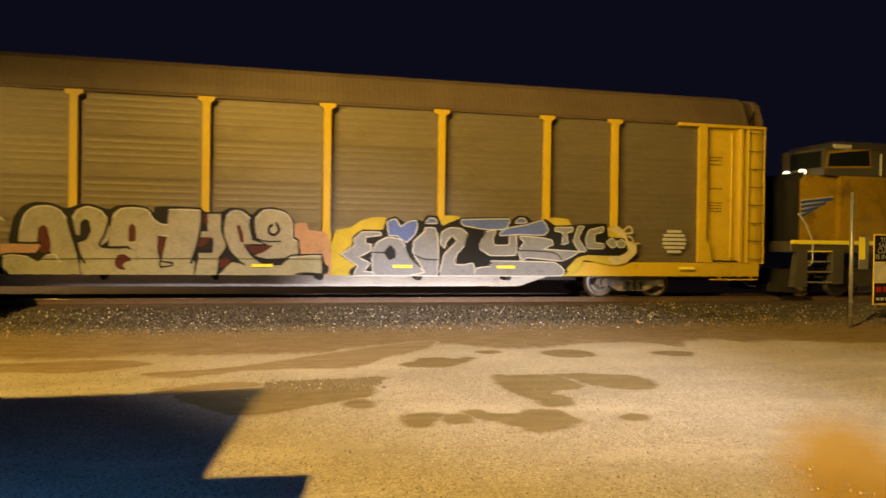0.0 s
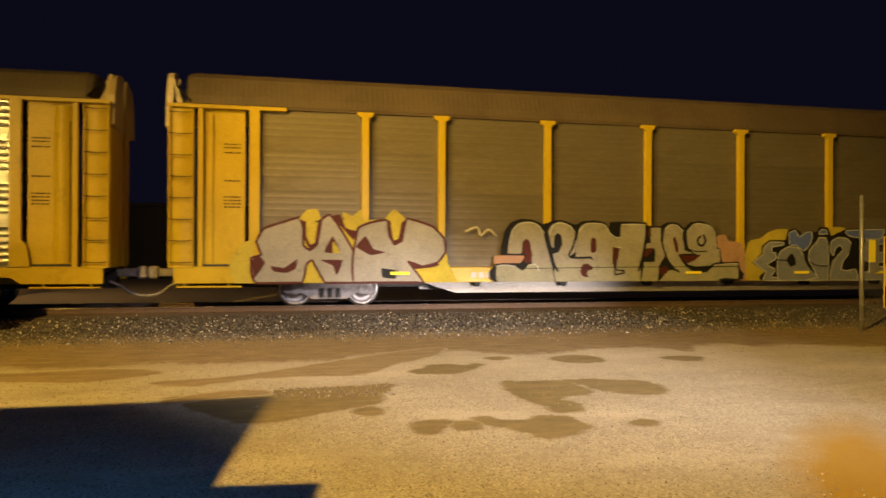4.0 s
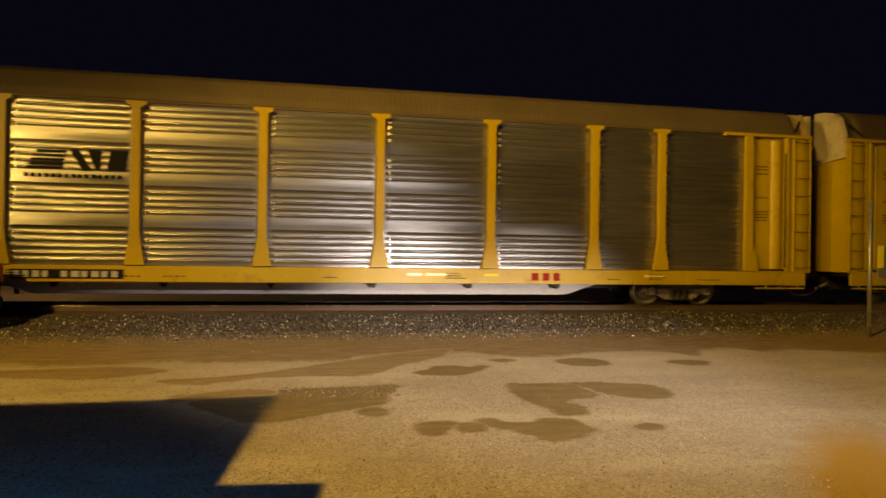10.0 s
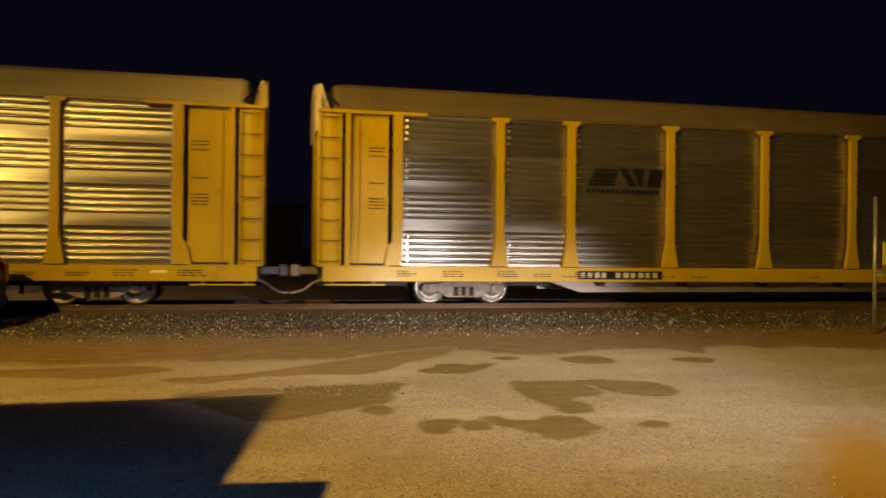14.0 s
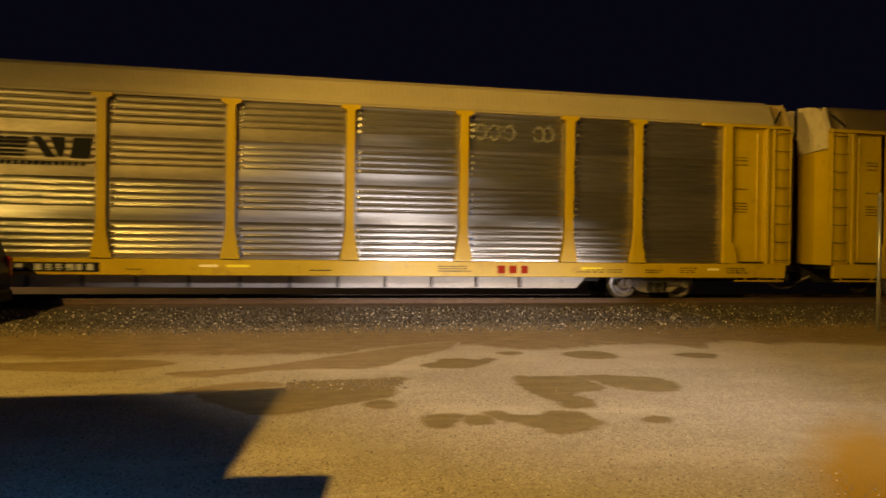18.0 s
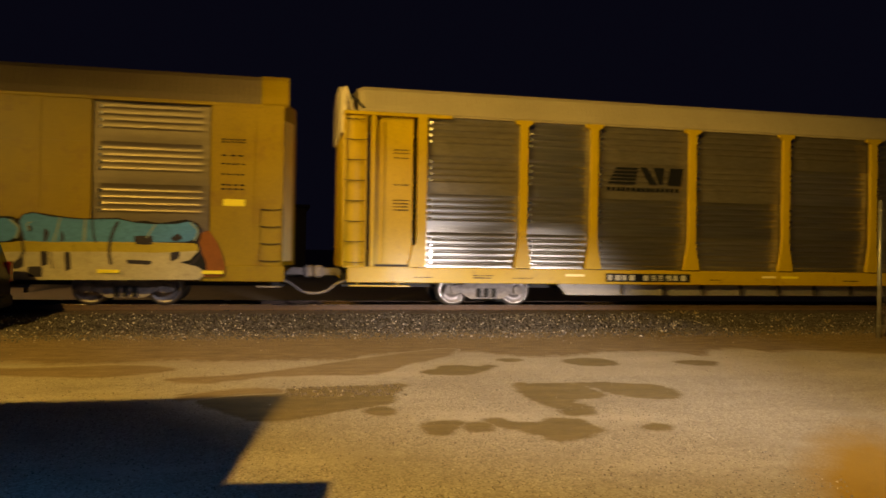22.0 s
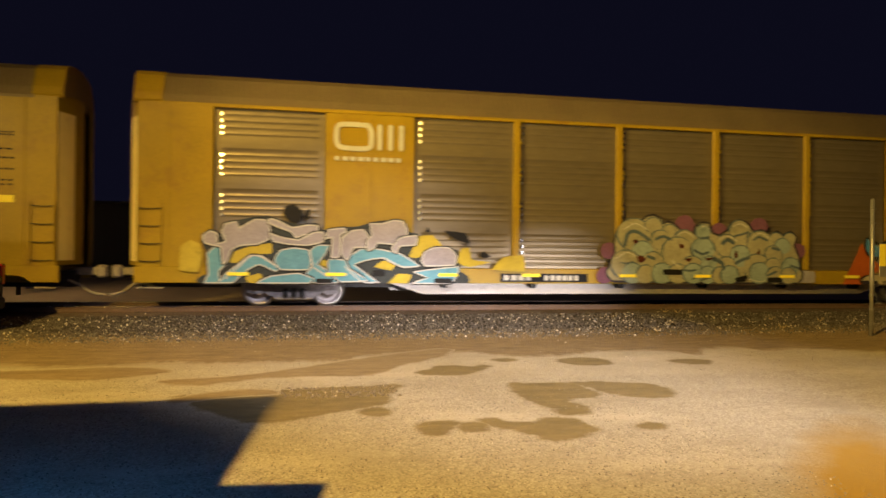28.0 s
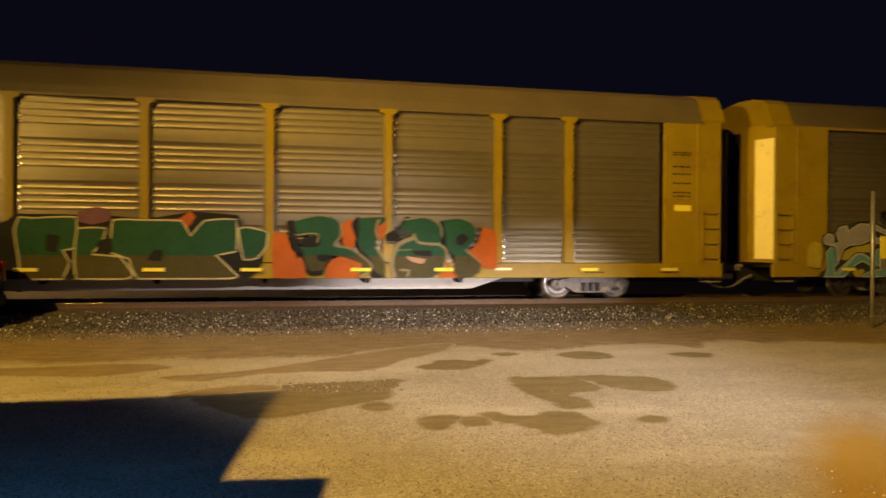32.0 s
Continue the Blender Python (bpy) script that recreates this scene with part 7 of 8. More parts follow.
    p.line("mural_line", [(0.07, 1.24), (0.34, 1.02)], 0.019, WHITE, "thin sprayed line")
    p.line("mural_line", [(2.4, 0.75), (2.75, 0.67), (3.01, 0.74)], 0.023, WHITE, "thin sprayed line")
    p("mural_hole", [(-0.95, 1.33), (-0.81, 1.37), (-0.7, 1.28), (-0.81, 1.18), (-0.91, 1.2)], OXIDE, "dark sprayed gap in a letter")
    p("mural_hole", [(0.28, 1.67), (0.39, 1.69), (0.43, 1.61), (0.34, 1.55)], OXIDE, "dark sprayed gap in a letter")
    p("mural_hole", [(1.94, 1.43), (2.02, 1.54), (2.05, 1.37), (1.98, 1.3)], OXIDE, "dark sprayed gap in a letter")
    p("mural_hole", [(2.64, 1.45), (2.73, 1.61), (2.73, 1.44)], OXIDE, "dark sprayed gap in a letter")
    p("mural_hole", [(0.45, 1.28), (0.69, 1.31), (0.57, 1.2)], OXIDE, "dark sprayed gap in a letter")
    p("mural_hole", [(1.06, 1.3), (1.33, 1.33), (1.15, 1.23)], OXIDE, "dark sprayed gap in a letter")
    p("mural_hole", [(-1.07, 1.75), (-0.97, 1.8), (-0.93, 1.73), (-1.0, 1.67)], OXIDE, "dark sprayed gap in a letter")
    p("mural_slot", [(-0.17, 1.0), (0.35, 0.99), (0.35, 0.85), (-0.17, 0.86)], SPRAY_BLACK, "dark slot in the sill")
    p("mural_slot", [(2.98, 0.79), (3.42, 0.79), (3.42, 0.66), (2.98, 0.66)], SPRAY_BLACK, "dark slot in the sill")
    p("mural_slot", [(1.98, 0.77), (2.35, 0.86), (2.3, 0.68), (2.02, 0.67)], SPRAY_BLACK, "dark slot in the sill")


# ---- the train ----
def arrow_emblem(car, x0, z0, seed):
    """Dark slanted bars with two block shapes beside them, painted on the ribs."""
    y = -HALF + 0.054
    m = Mesh()
    for i in range(5):
        zz = z0 + 0.14 + i * 0.095
        m.extrude([(x0 + i * 0.05, zz), (x0 + 0.75 + i * 0.02, zz), (x0 + 0.8 + i * 0.02, zz + 0.06), (x0 + 0.04 + i * 0.05, zz + 0.06)], y - 0.002, y, "y")
    m.extrude([(x0 + 0.92, z0 + 0.60), (x0 + 1.12, z0 + 0.60), (x0 + 1.42, z0 + 0.14), (x0 + 1.2, z0 + 0.14)], y - 0.003, y - 0.001, "y")
    m.extrude([(x0 + 1.3, z0 + 0.60), (x0 + 1.62, z0 + 0.60), (x0 + 1.58, z0 + 0.16), (x0 + 1.48, z0 + 0.16)], y - 0.002, y, "y")
    m.extrude([(x0 + 1.72, z0 + 0.14), (x0 + 2.12, z0 + 0.14), (x0 + 2.2, z0 + 0.60), (x0 + 1.8, z0 + 0.60)], y - 0.002, y, "y")
    tagged(part("emblem", m, INK, car, "black slanted bars and blocks of the railway emblem"), kind="stuff")
    bars(car, x0 - 0.02, x0 + 2.1, z0, 0.09, INK, 15, seed, y, "lettering")


panel_pale = material("pale_steel_sheet", (0.375, 0.360, 0.330), 0.4, 0.5, 0.12, 20, 1.5, 0.03, (0.25, 0.22, 0.18), 0.2)


def number_plate_bars(car, x0, x1, seed, dark=True):
    if dark:
        plate(car, x0, x1, 0.67, 0.89, INK, "number_panel", "black number panel with white bars", -HALF - 0.022)
    bars(car, x0 + 0.06, x0 + (x1 - x0) * 0.36, 0.78, 0.14, WHITE, 4, seed, -HALF - 0.028)
    bars(car, x0 + (x1 - x0) * 0.44, x1 - 0.06, 0.78, 0.14, WHITE, 6, seed + 1, -HALF - 0.028)


def sill_notes(car, seed):
    rnd = random.Random(seed)
    for i in range(18):
        x = rnd.uniform(-12.8, 12.6)
        for k in range(rnd.choice((1, 2, 3))):
            bars(car, x, x + rnd.uniform(0.3, 0.6), 0.74 + k * 0.06, 0.025, INK, rnd.choice((3, 4, 5)), seed + i, -HALF - 0.021 - 0.0006 * i)
    for i in range(5):
        x = rnd.uniform(-12.6, 12)
        plate(car, x, x + rnd.uniform(0.35, 0.6), 0.80, 0.86, REFLECT if i % 2 else CREAM, "reflector_strip", "worn reflective strip", -HALF - 0.0215, 0.003)


C1, C2, C3, C4, C5 = 26.635, -1.997, -30.645, -59.257, -87.955
car = open_end_car(C1, "yellow car carrier wagon with dull tan panels and sprayed murals", DULL, ROOF_BROWN, "narrow", 10, up=0.17, hoods={-1: HOOD, 1: ROOF_BROWN})
dark_red_mural(car)
silver_mural(car)
blue_mural(car)
number_plate_bars(car, -6.4, -4.0, 5, False)
m = Mesh()
for i in range(6):
    zz = 1.25 + i * 0.11
    h = 0.36 * math.sqrt(max(0.05, 1 - ((zz - 1.53) / 0.34) ** 2))
    m.box(10.85 - h, 10.85 + h, FACE + 0.03, FACE + 0.034, zz, zz + 0.07)
tagged(part("chalk_drawing", m, WHITE, car, "round white striped chalk drawing"), kind="stuff")
m = Mesh()
ribbon(m, [(9.35, 1.85), (9.5, 1.95), (9.6, 1.8), (9.4, 1.75)], 0.04, FACE + 0.03)
ribbon(m, [(9.35, 1.6), (9.5, 1.68), (9.62, 1.55), (9.4, 1.45), (9.8, 1.5)], 0.04, FACE + 0.0296)
ribbon(m, [(-6.5, 1.9), (-6.2, 2.0), (-6.1, 1.8), (-5.9, 1.95), (-5.7, 1.8)], 0.05, FACE + 0.03)
tagged(part("chalk_drawing", m, BONE, car, "pale chalk scribbles"), kind="stuff")
for x in (-8.2, -0.1, 3.3, 6.0, 11.2):
    plate(car, x - 0.24, x + 0.24, 0.80, 0.87, REFLECT, "reflector_strip", "yellow reflective strip", FACE - 0.046)

car = open_end_car(C2, "yellow car carrier wagon with bright galvanized ribbed panels", GALV, ROOF_TAN, "plain", 20, hoods={-1: HOOD, 1: HOOD_TAN})
arrow_emblem(car, -6.65, 3.02, 3)
number_plate_bars(car, -6.9, -4.5, 7)
bars(car, 5.4, 6.3, 0.79, 0.2, RED, 3, 9, -HALF - 0.021)
sill_notes(car, 4)

car = open_end_car(C3, "yellow car carrier wagon with ribbed steel panels and a cream roof", GALV, ROOF_CREAM, "ribbed", 30, hoods={-1: HOOD, 1: HOOD_TAN}, odd={(0, 0): PALE_SHEET, (0, 1): PALE_SHEET, (2, 0): PALE_SHEET, (2, 1): PALE_SHEET, (3, 0): PALE_SHEET, (3, 1): PALE_SHEET, (4, 0): PALE_SHEET})
arrow_emblem(car, -6.7, 3.14, 4)
number_plate_bars(car, -6.75, -4.3, 8)
bars(car, 5.2, 6.15, 0.79, 0.2, RED, 3, 9, -HALF - 0.021)
sill_notes(car, 6)
m = Mesh()
for i, x in enumerate((4.75, 5.1, 5.5, 6.3, 6.55)):
    ribbon(m, [(x - 0.15, 4.35), (x, 4.5), (x + 0.14, 4.3), (x, 4.1), (x - 0.12, 4.2)], 0.05, -HALF + 0.05 - 0.0004 * i)
tagged(part("chalk_drawing", m, panel_pale, car, "faint white chalk loops"), kind="stuff")

car = flush_end_car(C4, "yellow car carrier wagon with flush ends and sprayed murals", SATIN, ROOF_TAN, 40, True, True)
banner_mural(car)
bubble_mural(car)
lilac_mural(car)
plate(car, -4.7, -2.3, 0.64, 0.86, INK, "number_panel", "black number panel with white bars", -HALF - 0.024)
bars(car, -4.6, -3.8, 0.75, 0.13, WHITE, 4, 12, -HALF - 0.03)
bars(car, -3.5, -2.5, 0.75, 0.13, WHITE, 6, 13, -HALF - 0.03)
m = Mesh()
ribbon(m, [(-8.15, 4.5), (-8.75, 4.5), (-8.9, 4.4), (-8.9, 4.05), (-8.75, 3.93), (-8.15, 3.93), (-8.06, 4.1), (-8.06, 4.35), (-8.15, 4.5)], 0.12, -HALF - 0.03)
ribbon(m, [(-7.85, 3.95), (-7.85, 4.48)], 0.12, -HALF - 0.0304, False)
ribbon(m, [(-7.58, 3.95), (-7.58, 4.48)], 0.12, -HALF - 0.0308, False)
ribbon(m, [(-7.31, 3.95), (-7.31, 4.48)], 0.12, -HALF - 0.0312, False)
tagged(part("emblem", m, WHITE, car, "white rounded ring and three upright strokes"), kind="stuff")
bars(car, -8.95, -7.25, 3.66, 0.1, WHITE, 9, 14, -HALF - 0.03)

car = flush_end_car(C5, "yellow car carrier wagon with tan ribbed panels and green murals", SATIN, ROOF_TAN, 50, False, False, {(7, 3): PALE_SHEET})
green_mural(car)
long_green_mural(car)
sill_notes(car, 9)


def locomotive(front):
    """Road locomotive with its nose towards the wagons; local x runs back from the nose."""
    lo = thing("locomotive", "yellow diesel locomotive with a grey roof and lit headlights", "locomotive", pose(front, YC, RAIL))
    CARS.append((lo, front))
    part("frame", Mesh().box(0.3, 21.5, -1.45, 1.45, 1.30, 1.62, 0.02), LOCO_GREY, lo)
    part("walkway_edge", Mesh().box(0.3, 21.5, -1.5, -1.45, 1.54, 1.66, 0.01), REFLECT, lo, "yellow walkway edge stripe")
    part("nose", Mesh().extrude([(0.76, 1.62), (0.76, 3.42), (0.90, 3.58), (2.0, 3.54), (2.0, 1.62)], -1.25, 1.25, "y"), LOCO_YELLOW, lo)
    # the unlit front of the nose is blackened by its colour
    part("nose_front", Mesh().extrude([(0.70, 1.62), (0.70, 3.44), (0.88, 3.66), (0.92, 3.60), (0.762, 3.40), (0.762, 1.62)], -1.22, 1.22, "y"), BLACK, lo, "front of the nose, its unlit darkness put into the black")
    plan = [(1.42, -1.42), (1.30, 0.25), (1.9, 1.1), (3.2, 1.42), (4.4, 1.42), (4.4, -1.42)]
    m = Mesh().extrude([(2.0, -1.42), (2.0, 1.42), (4.4, 1.42), (4.4, -1.42)], 1.62, 3.56, "z")
    part("cab", m, LOCO_YELLOW, lo)
    part("cab_upper", Mesh().extrude(plan, 3.56, 4.36, "z"), LOCO_GREY, lo, "grey window band of the cab")
    n = len(plan)
    eave = [(x, y * 1.02, 4.36) for x, y in plan]
    crown = [(max(2.1, x + 0.25), y * 0.78, 4.62) for x, y in plan]
    part("cab_roof", Mesh().add(eave + crown, [(i, (i + 1) % n, n + (i + 1) % n, n + i) for i in range(n)] + [tuple(range(n, 2 * n)), tuple(range(n))]), LOCO_GREY, lo)
    part("side_window", Mesh().extrude([(1.50, 3.82), (2.98, 3.88), (2.94, 4.34), (1.58, 4.20)], -1.45, -1.41, "y"), GLASS_DARK, lo, "dark cab side window")
    part("window_frame", Mesh().extrude([(1.44, 3.76), (3.04, 3.82), (3.0, 4.40), (1.52, 4.26)], -1.435, -1.415, "y"), LOCO_YELLOW, lo)
    part("windscreen", Mesh().extrude([(1.375, -1.3), (1.29, -0.1), (1.34, -0.1), (1.425, -1.3)], 3.80, 4.28, "z"), GLASS_DARK, lo, "dark windscreen pane")
    for y in (-0.95, -0.25):
        part("headlight", Mesh().tube((1.00, y, 3.68), (1.12, y, 3.68), 0.085, 14), HEAD_GLOW, lo, "lit headlight")
    part("number_box", Mesh().box(1.75, 2.35, -1.44, -1.30, 4.34, 4.48, 0.02), WHITE, lo, "pale number box on the cab roof")
    wing = Mesh()
    for i in range(4):
        zz = 2.92 - i * 0.13
        wing.extrude([(0.78, zz - 0.13), (1.88 - 0.24 * i, zz), (1.84 - 0.26 * i, zz - 0.075), (0.80, zz - 0.20)], -1.27 - 0.001 * i, -1.25, "y")
    tagged(part("emblem", wing, BLUE, lo, "blue wing-shaped stripes"), kind="stuff")
    wing = Mesh()
    for i in range(4):
        zz = 2.965 - i * 0.13
        wing.extrude([(0.78, zz - 0.13), (1.88 - 0.24 * i, zz), (1.86 - 0.26 * i, zz - 0.028), (0.78, zz - 0.158)], -1.265, -1.25, "y")
    tagged(part("emblem_stripe", wing, WHITE, lo, "white stripes between the blue ones"), kind="stuff")
    part("hood", Mesh().box(4.4, 20.8, -0.95, 0.95, 1.62, 4.3, 0.05), LOCO_YELLOW, lo)
    part("hood_roof", Mesh().box(4.45, 20.8, -1.0, 1.0, 4.3, 4.55, 0.06), LOCO_GREY, lo)
    part("hood_grille", Mesh().box(4.7, 6.2, -1.3, -0.95, 3.0, 4.2, 0.03), BLACK, lo)
    part("grab_iron", Mesh().tube((3.34, -1.47, 3.6), (3.34, -1.47, 4.25), 0.03), WHITE, lo)
    for i in range(4):
        part("step", Mesh().box(0.86, 1.69, -1.48, -1.2, 0.42 + i * 0.3, 0.46 + i * 0.3, 0.006), REFLECT if i == 3 else GREY_STEEL, lo)
    part("step_side", Mesh().extrude([(0.40, 0.30), (0.85, 0.30), (0.85, 1.4), (0.55, 1.4)], -1.48, -1.25, "y"), LOCO_GREY, lo)
    part("step_side", Mesh().box(1.70, 2.10, -1.48, -1.25, 0.38, 1.4, 0.01), LOCO_GREY, lo)
    part("handrail", Mesh().pipe([(0.52, -1.48, 2.42), (0.75, -1.48, 2.15), (1.02, -1.48, 1.62), (1.02, -1.48, 1.05), (0.9, -1.48, 0.9)], 0.022), WHITE, lo, "pale curved handrail")
    part("plow", Mesh().extrude([(0.1, 0.15), (0.45, 0.8), (0.6, 0.8), (0.6, 0.15)], -1.25, 1.25, "y"), BLACK, lo, "grey pilot plow")
    part("coupler", Mesh().box(-0.25, 0.3, -0.16, 0.16, 0.72, 1.0, 0.04), GREY_STEEL, lo)
    part("fuel_tank", Mesh().extrude([(-1.4, 0.5), (-1.4, 1.28), (1.4, 1.28), (1.4, 0.5), (1.1, 0.3), (-1.1, 0.3)], 8.0, 13.5, "x"), BLACK, lo)
    for x in (4.3, 17.3):
        tr = part("truck", Mesh().extrude([(-2.6, 0.5), (-2.4, 0.85), (2.4, 0.85), (2.6, 0.5), (1.4, 0.32), (-1.4, 0.32)], -1.2, -1.05, "y").box(-2.3, 2.3, -1.0, 1.0, 0.6, 0.85), BLACK, lo, at=pose(x, 0, 0))
        for k in (-1.85, 0, 1.85):
            SPINNING.append(wheelset(lo, x + k))
    return lo


locomotive(41.0)

# ---- fence, sign and post ----
fence = thing("fence", "galvanized chain-link fence with a weathered steel post", "fence", pose(12.62, 14.05, 0))
m = Mesh().tube((0, 0, -0.05), (0, 0, 2.93), 0.045, 14).tube((0, 0, 2.93), (0, 0, 2.96), 0.05, 14, 0.02)
part("post", m, GALV_POST, fence, "", True)
for i in range(9):
    m = Mesh().tube((0, 0, 0.25 + i * 0.31), (0, 0, 0.275 + i * 0.31), 0.054, 12)
    m.box(0.03, 0.09, -0.012, 0.012, 0.255 + i * 0.31, 0.272 + i * 0.31)
    part("tension_band", m, GALV_POST, fence)
m = Mesh()
step = 0.075
for i in range(-36, 46):
    for s in (1, -1):
        a = i * step
        z0, z1 = 0.05, 2.45
        xa, xb = (a, a + (z1 - z0)) if s > 0 else (a + (z1 - z0), a)
        pts = [(xa, z0), (xb, z1)]
        def clip(p, q):
            t0, t1 = 0.0, 1.0
            d = q[0] - p[0]
            for lim, sign in ((0.06, 1), (3.2, -1)):
                va, vb = sign * (p[0] - lim), sign * (q[0] - lim)
                if va < 0 and vb < 0:
                    return None
                if va < 0:
                    t0 = max(t0, va / (va - vb))
                if vb < 0:
                    t1 = min(t1, va / (va - vb))
            if t1 <= t0:
                return None
            f = lambda t: (p[0] + d * t, 0.0, p[1] + (q[1] - p[1]) * t)
            return f(t0), f(t1)
        seg = clip(*pts)
        if seg:
            m.tube(seg[0], seg[1], 0.0011, 3)
part("wire_mesh", m, GALV_POST, fence, "fine diamond wire mesh")

notice = thing("notice_board", "small pale plate with a yellow panel on the fence", "sign", pose(12.80, 14.037, 0))
part("plate", Mesh().box(0.0, 0.26, 0, 0.012, 1.28, 2.0, 0.004), GALV_POST, notice)
part("yellow_panel", Mesh().box(0.0, 0.16, -0.004, 0, 1.5, 1.98), REFLECT, notice, "yellow panel with small marks")
sign = thing("safety_sign", "black and white safety sign with a yellow border on the fence", "sign", pose(13.18, 14.034, 0))
part("board", Mesh().box(0, 1.05, 0, 0.015, 0.50, 2.06, 0.004), material("sign_yellow", (0.8, 0.6, 0.05), 0.4), sign, "yellow sign border")
part("dark_field", Mesh().box(0.03, 1.02, -0.003, 0, 1.45, 2.03), INK, sign)
part("picture_field", Mesh().box(0.03, 1.02, -0.003, 0, 1.0, 1.43), WHITE, sign, "white field with a plain drawing")
part("picture", Mesh().extrude([(0.1, 1.05), (0.3, 1.05), (0.36, 1.2), (0.6, 1.25), (0.6, 1.38), (0.3, 1.36), (0.14, 1.2)], -0.006, -0.003, "y"), BEAM, sign)
part("dark_field", Mesh().box(0.03, 1.02, -0.003, 0, 0.53, 0.98), INK, sign)
m = Mesh()
for i in range(5):
    m.box(0.08 + i * 0.18, 0.21 + i * 0.18, -0.006, -0.003, 0.78, 0.9)
part("lettering", m, RED, sign, "red bars of lettering")
m = Mesh()
for i in range(7):
    m.box(0.08 + i * 0.12, 0.17 + i * 0.12, -0.006, -0.003, 0.6, 0.66)
part("lettering", m, WHITE, sign, "small white bars of lettering")
for text, zz, x in (("TOT", 1.88, 0.17), ("SAF", 1.76, 0.13), ("CULT", 1.64, 0.10), ("IS IN E", 1.51, 0.05)):
    cu = bpy.data.curves.new("words", "FONT")
    cu.body, cu.size, cu.extrude = text, 0.15, 0.001
    tmp = new("words", cu)
    me = bpy.data.meshes.new_from_object(tmp)
    bpy.data.objects.remove(tmp)
    me.materials.clear()
    me.materials.append(WHITE)
    ob = part("words", me, WHITE, sign, at=pose(x, -0.0055, zz, 90, 0, 0))

# ---- parked car at the edge of the lot ----
def parked_car():
    v = thing("parked_car", "dark parked car beside the track", "car", pose(-5.58, 16.5, 0.05))
    o = [(0, 0.42), (0.10, 0.55), (0.12, 1.0), (0.05, 1.25), (-0.12, 1.75), (-0.35, 1.88), (-3.2, 1.9), (-3.7, 1.35), (-4.9, 1.15), (-5.0, 0.42)]
    bm = bmesh.new()
    vs = [[bm.verts.new((x, y, zz if abs(y) < 0.8 else zz * (0.99 if zz < 1.3 else 0.97))) for x, zz in o] for y in (-0.95, -0.75, 0.75, 0.95)]
    for a, c in zip(vs, vs[1:]):
        for i in range(len(o)):
            k = (i + 1) % len(o)
            bm.faces.new((a[i], a[k], c[k], c[i]))
    bm.faces.new(vs[0])
    bm.faces.new(vs[-1][::-1])
    bmesh.ops.recalc_face_normals(bm, faces=bm.faces[:])
    bmesh.ops.bevel(bm, geom=[e for e in bm.edges if e.calc_face_angle(0) > 0.5], offset=0.06, segments=2, affect="EDGES")
    me = bpy.data.meshes.new("body")
    bm.to_mesh(me)
    bm.free()
    me.materials.append(VAN_PAINT)
    part("body", me, VAN_PAINT, v)
    part("bumper", Mesh().box(-0.1, 0.16, -0.92, 0.92, 0.36, 0.62, 0.05), RUBBER, v, "dark plastic bumper")
    for y in (-0.9, 0.9):
        part("tail_light", Mesh().box(0.02, 0.125, y - 0.12, y + 0.12, 0.85, 1.3, 0.03), TAIL_RED, v, "red tail light")
        for x in (-0.75, -4.0):
            w = part("tyre", Mesh().lathe([(-0.11, 0.2), (-0.12, 0.30), (-0.09, 0.335), (0.09, 0.335), (0.12, 0.30), (0.11, 0.2)], 24), RUBBER, v, "", True, pose(x, y * 0.92, 0.335))
            part("rim", Mesh().lathe([(-0.10, 0.02), (-0.08, 0.18), (-0.1, 0.21), (0.1, 0.21), (0.08, 0.02)], 20), GALV_POST, w)
    part("rear_window", Mesh().extrude([(-0.02, 1.3), (-0.16, 1.72), (-0.14, 1.73), (0.0, 1.3)], -0.7, 0.7, "y"), GLASS_DARK, v)
    return v


parked_car()

# ---- beyond the track ----
lamp_post = thing("street_lamp", "tall pole lamp with a lit sodium head beyond the track", "street lamp", pose(-8.72, 29.3, -0.36))
part("pole", Mesh().tube((0, 0, 0.2), (0, 0, 7.0), 0.08, 14, 0.05), BLACK, lamp_post, "", True)
part("arm", Mesh().tube((0, 0, 6.95), (0, -0.3, 7.25), 0.035, 10), GALV_POST, lamp_post)
part("housing", Mesh().box(-0.2, 0.2, -0.6, 0.1, 7.2, 7.34, 0.05), LOCO_GREY, lamp_post)
part("lens", Mesh().lathe([(0.0, 0.26), (-0.14, 0.25), (-0.28, 0.19), (-0.36, 0.02)], 18).data("lens", LAMP_GLOW, True), LAMP_GLOW, lamp_post, "glowing lens", at=pose(0, -0.3, 7.2, -90))
lamp("street_lamp_light", "POINT", (-8.72, 28.3, 6.2), (-8.75, 29, 0), 350, (1.0, 0.62, 0.25), 0.12)

hut = thing("low_building", "plain dark low building beyond the track", "building", pose(-4.5, 46, 0))
part("wall", Mesh().box(-9, 6, 0, 8, -0.1, 4.1, 0.02), WALL, hut)
part("roof", Mesh().box(-9.2, 6.2, -0.25, 8.2, 4.1, 4.3, 0.03), BLACK, hut)
for i in range(12):
    part("seam", Mesh().box(-8.7 + i * 1.25, -8.66 + i * 1.25, -0.03, 0, 0, 4.1), WALL, hut)

# ---- unseen light blocker, built as a shed and shaped to cast the lot's shadow ----
shed = thing("shed", "unseen dark shed outline, shaped to cast the shadow on the lot", "shed", pose(0, 3.3, 0))


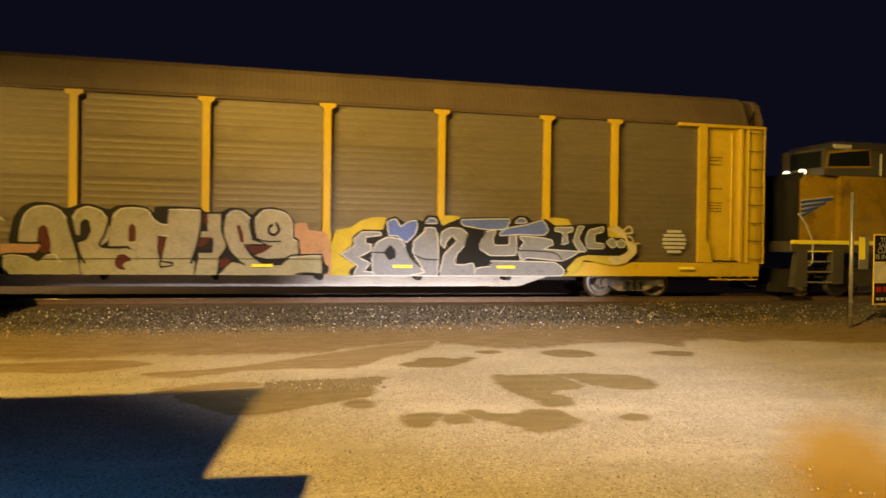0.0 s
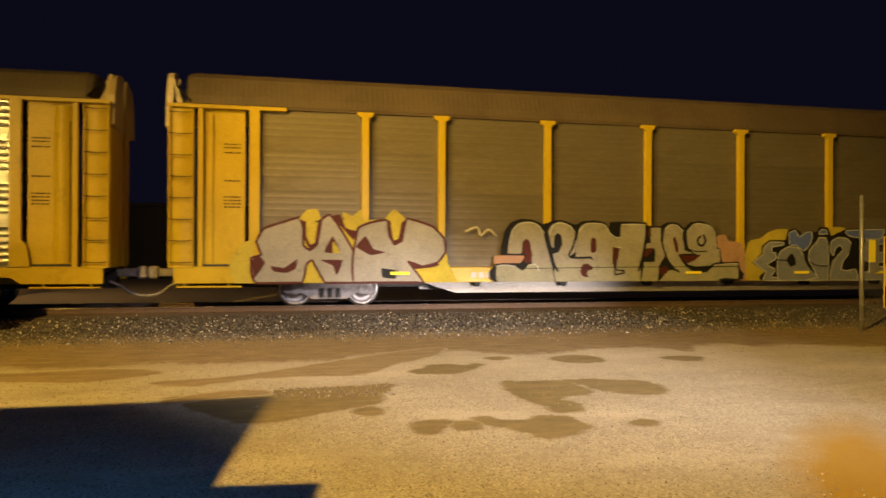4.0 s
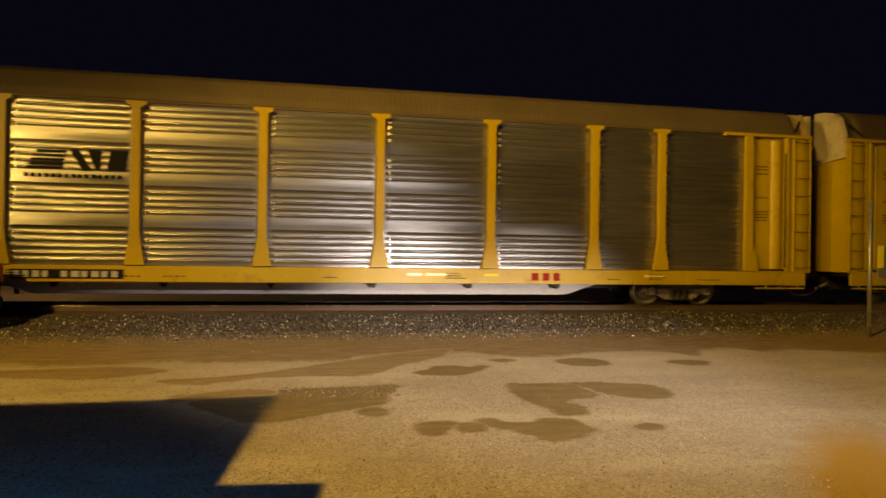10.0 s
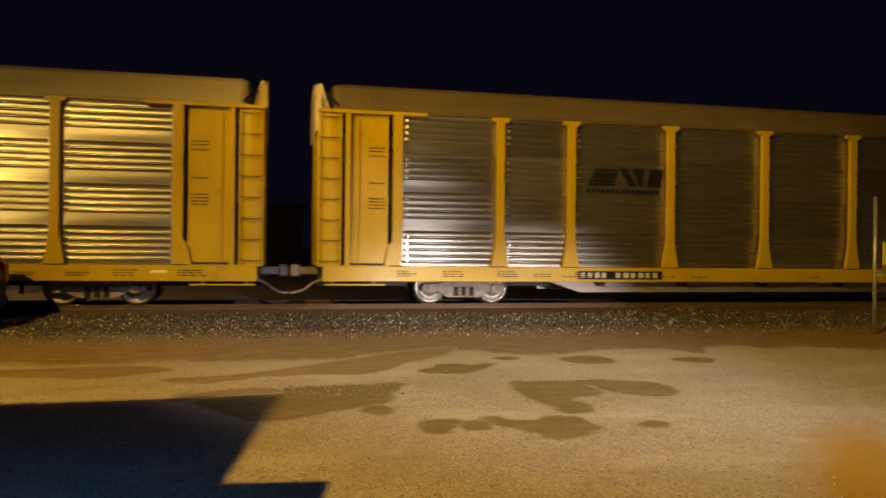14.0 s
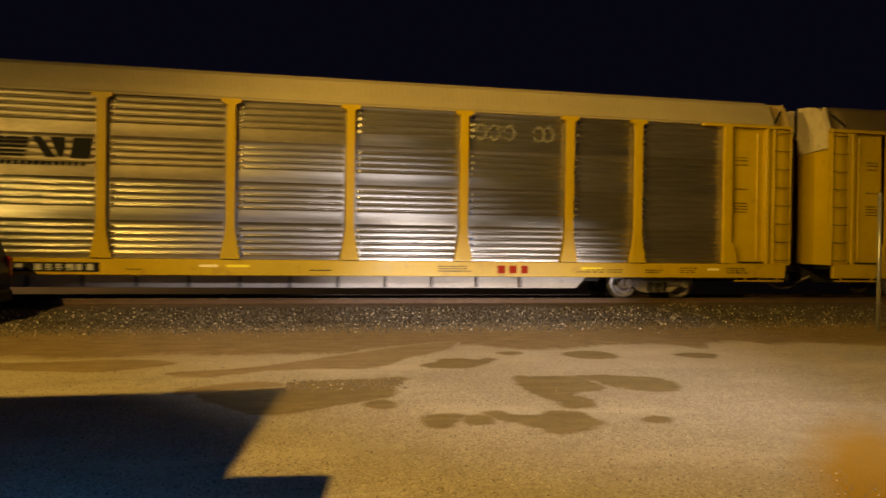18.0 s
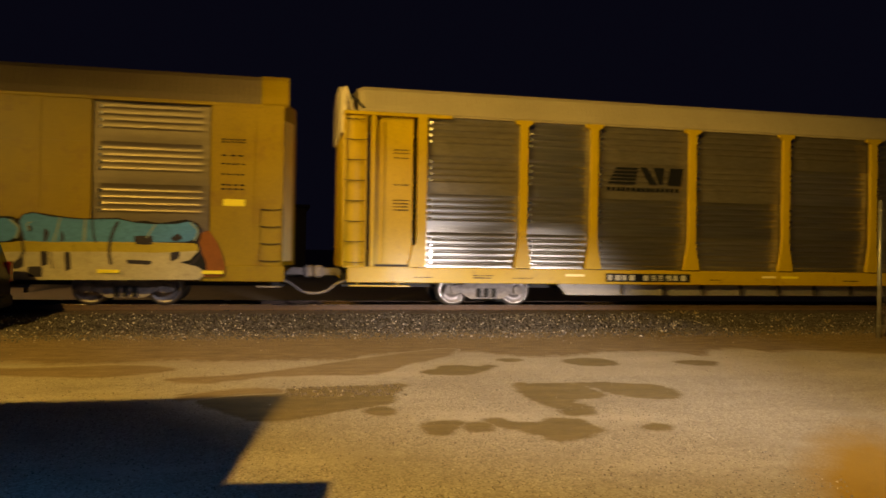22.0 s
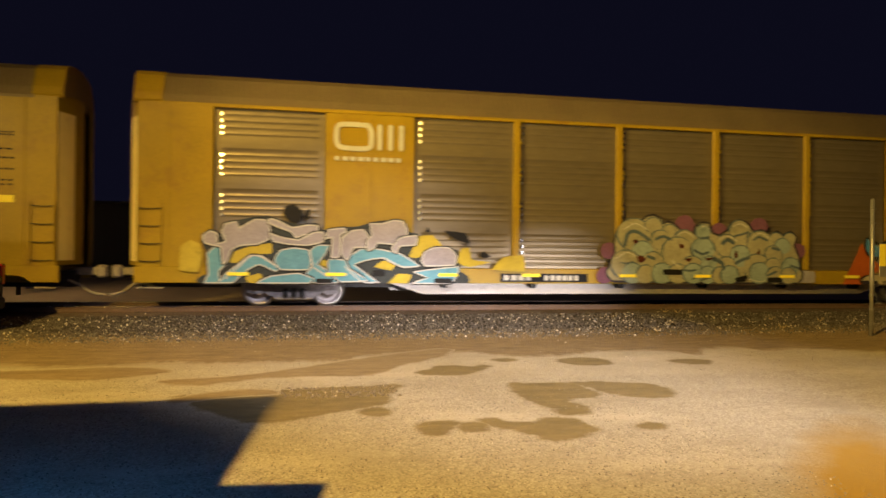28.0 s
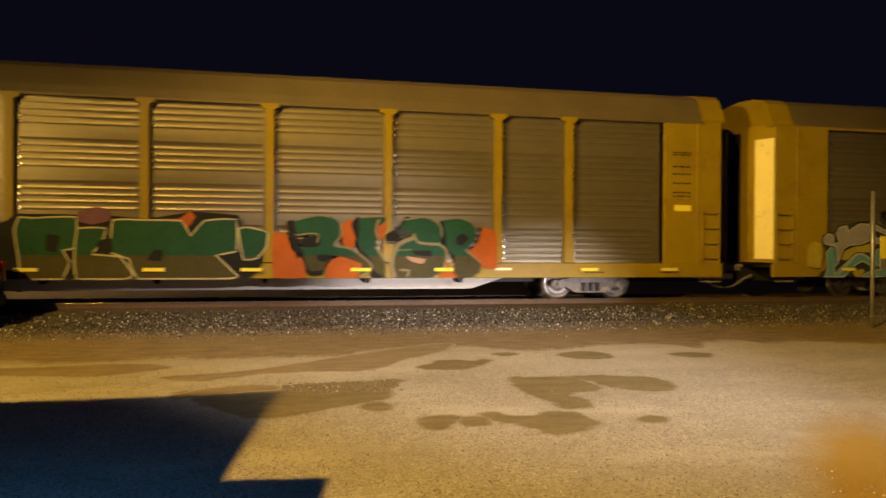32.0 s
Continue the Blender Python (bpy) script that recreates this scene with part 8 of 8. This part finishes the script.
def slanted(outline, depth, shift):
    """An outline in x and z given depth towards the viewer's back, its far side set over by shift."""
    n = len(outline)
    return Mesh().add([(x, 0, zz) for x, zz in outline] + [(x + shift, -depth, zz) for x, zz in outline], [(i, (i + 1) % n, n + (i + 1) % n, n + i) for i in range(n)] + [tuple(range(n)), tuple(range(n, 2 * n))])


part("tall_shade_block", slanted([(-11.5, -0.05), (-4.562, -0.05), (-4.542, 6.146), (-11.5, 6.080)], 2.0, -0.32), WALL, shed)
part("low_shade_block", slanted([(-4.552, -0.05), (-1.712, -0.05), (-2.127, 3.271), (-2.795, 3.358), (-4.552, 6.136)], 1.9, -0.32), WALL, shed)
# poles made up to carry the two added lamps
for at in (SIDE_FILL, YARD_FILL):
    fill_pole = thing("fill_lamp", "short unseen pole added under a sodium fill lamp", "street lamp", pose(at[0], at[1] - 0.6, 0), "pole lamps of the lot")
    part("pole", Mesh().tube((0, 0, 0), (0, 0, at[2] + 0.5), 0.10, 14, 0.06), GALV_POST, fill_pole)
    part("housing", Mesh().box(-0.2, 0.2, -0.1, 0.7, at[2] + 0.5, at[2] + 0.65, 0.04), LOCO_GREY, fill_pole)
flood_pole = thing("flood_lamp", "tall pole with a sodium flood lamp behind the lot", "street lamp", pose(FLOOD[0], FLOOD[1] - 0.6, 0))
part("pole", Mesh().tube((0, 0, 0), (0, 0, 16.3), 0.12, 14, 0.07), GALV_POST, flood_pole)
part("housing", Mesh().box(-0.2, 0.2, 0.2, 0.9, 16.25, 16.4, 0.04), LOCO_GREY, flood_pole)
# pole made up to carry the added white lamp
white_fill_pole = thing("white_fill_lamp", "unseen pole added under the white fill lamp", "street lamp", pose(WHITE_FILL[0], WHITE_FILL[1] - 0.6, 0))
part("pole", Mesh().tube((0, 0, 0), (0, 0, WHITE_FILL[2] + 0.4), 0.10, 14, 0.06), GALV_POST, white_fill_pole)
part("housing", Mesh().box(-0.2, 0.2, 0.0, 0.7, WHITE_FILL[2] + 0.35, WHITE_FILL[2] + 0.5, 0.04), LOCO_GREY, white_fill_pole)

# ---- weeds at the edge of the ballast ----
def weed(x, y, seed):
    rnd = random.Random(seed)
    m = Mesh()
    for i in range(14):
        a, h = rnd.uniform(0, 6.28), rnd.uniform(0.08, 0.25)
        dx, dy = math.cos(a) * h, math.sin(a) * h * 0.6
        m.add([(-0.006, 0, 0), (0.006, 0, 0), (dx * 0.6 + 0.004, dy * 0.6, h * 0.5), (dx * 0.6 - 0.004, dy * 0.6, h * 0.5), (dx, dy, h * 0.45)], [(0, 1, 2, 3), (3, 2, 4)])
    return alone("dry_weed", m, DRY, "dry pale weed tuft in the ballast", "weed", pose(x, y, height_of_bed(y) - 0.01), "weeds by the track")


DRY = material("dry_straw", (0.42, 0.33, 0.17), 0.8, 0, 0.2, 40, 3, 0.0)
for i, (x, y) in enumerate(((10.6, 18.6), (10.9, 18.5), (10.3, 18.7), (12.3, 17.0), (9.0, 16.2), (13.4, 16.6), (11.6, 15.6), (8.3, 15.4))):
    weed(x, y, i)


def motions():
    times = [i * 0.5 for i in range(65)]
    for ob, at in CARS:
        walk(ob, [(t, pose(at + train_way(t), YC, RAIL)) for t in times])
    fine = [i * 0.1 for i in range(321)]
    turn = [math.degrees(train_way(t) / WR) for t in fine]
    for ws in SPINNING:
        x, y, zz = ws.matrix_basis.translation
        walk(ws, [(t, pose(x, y, zz, 0, a, 0)) for t, a in zip(fine, turn)])


motions()
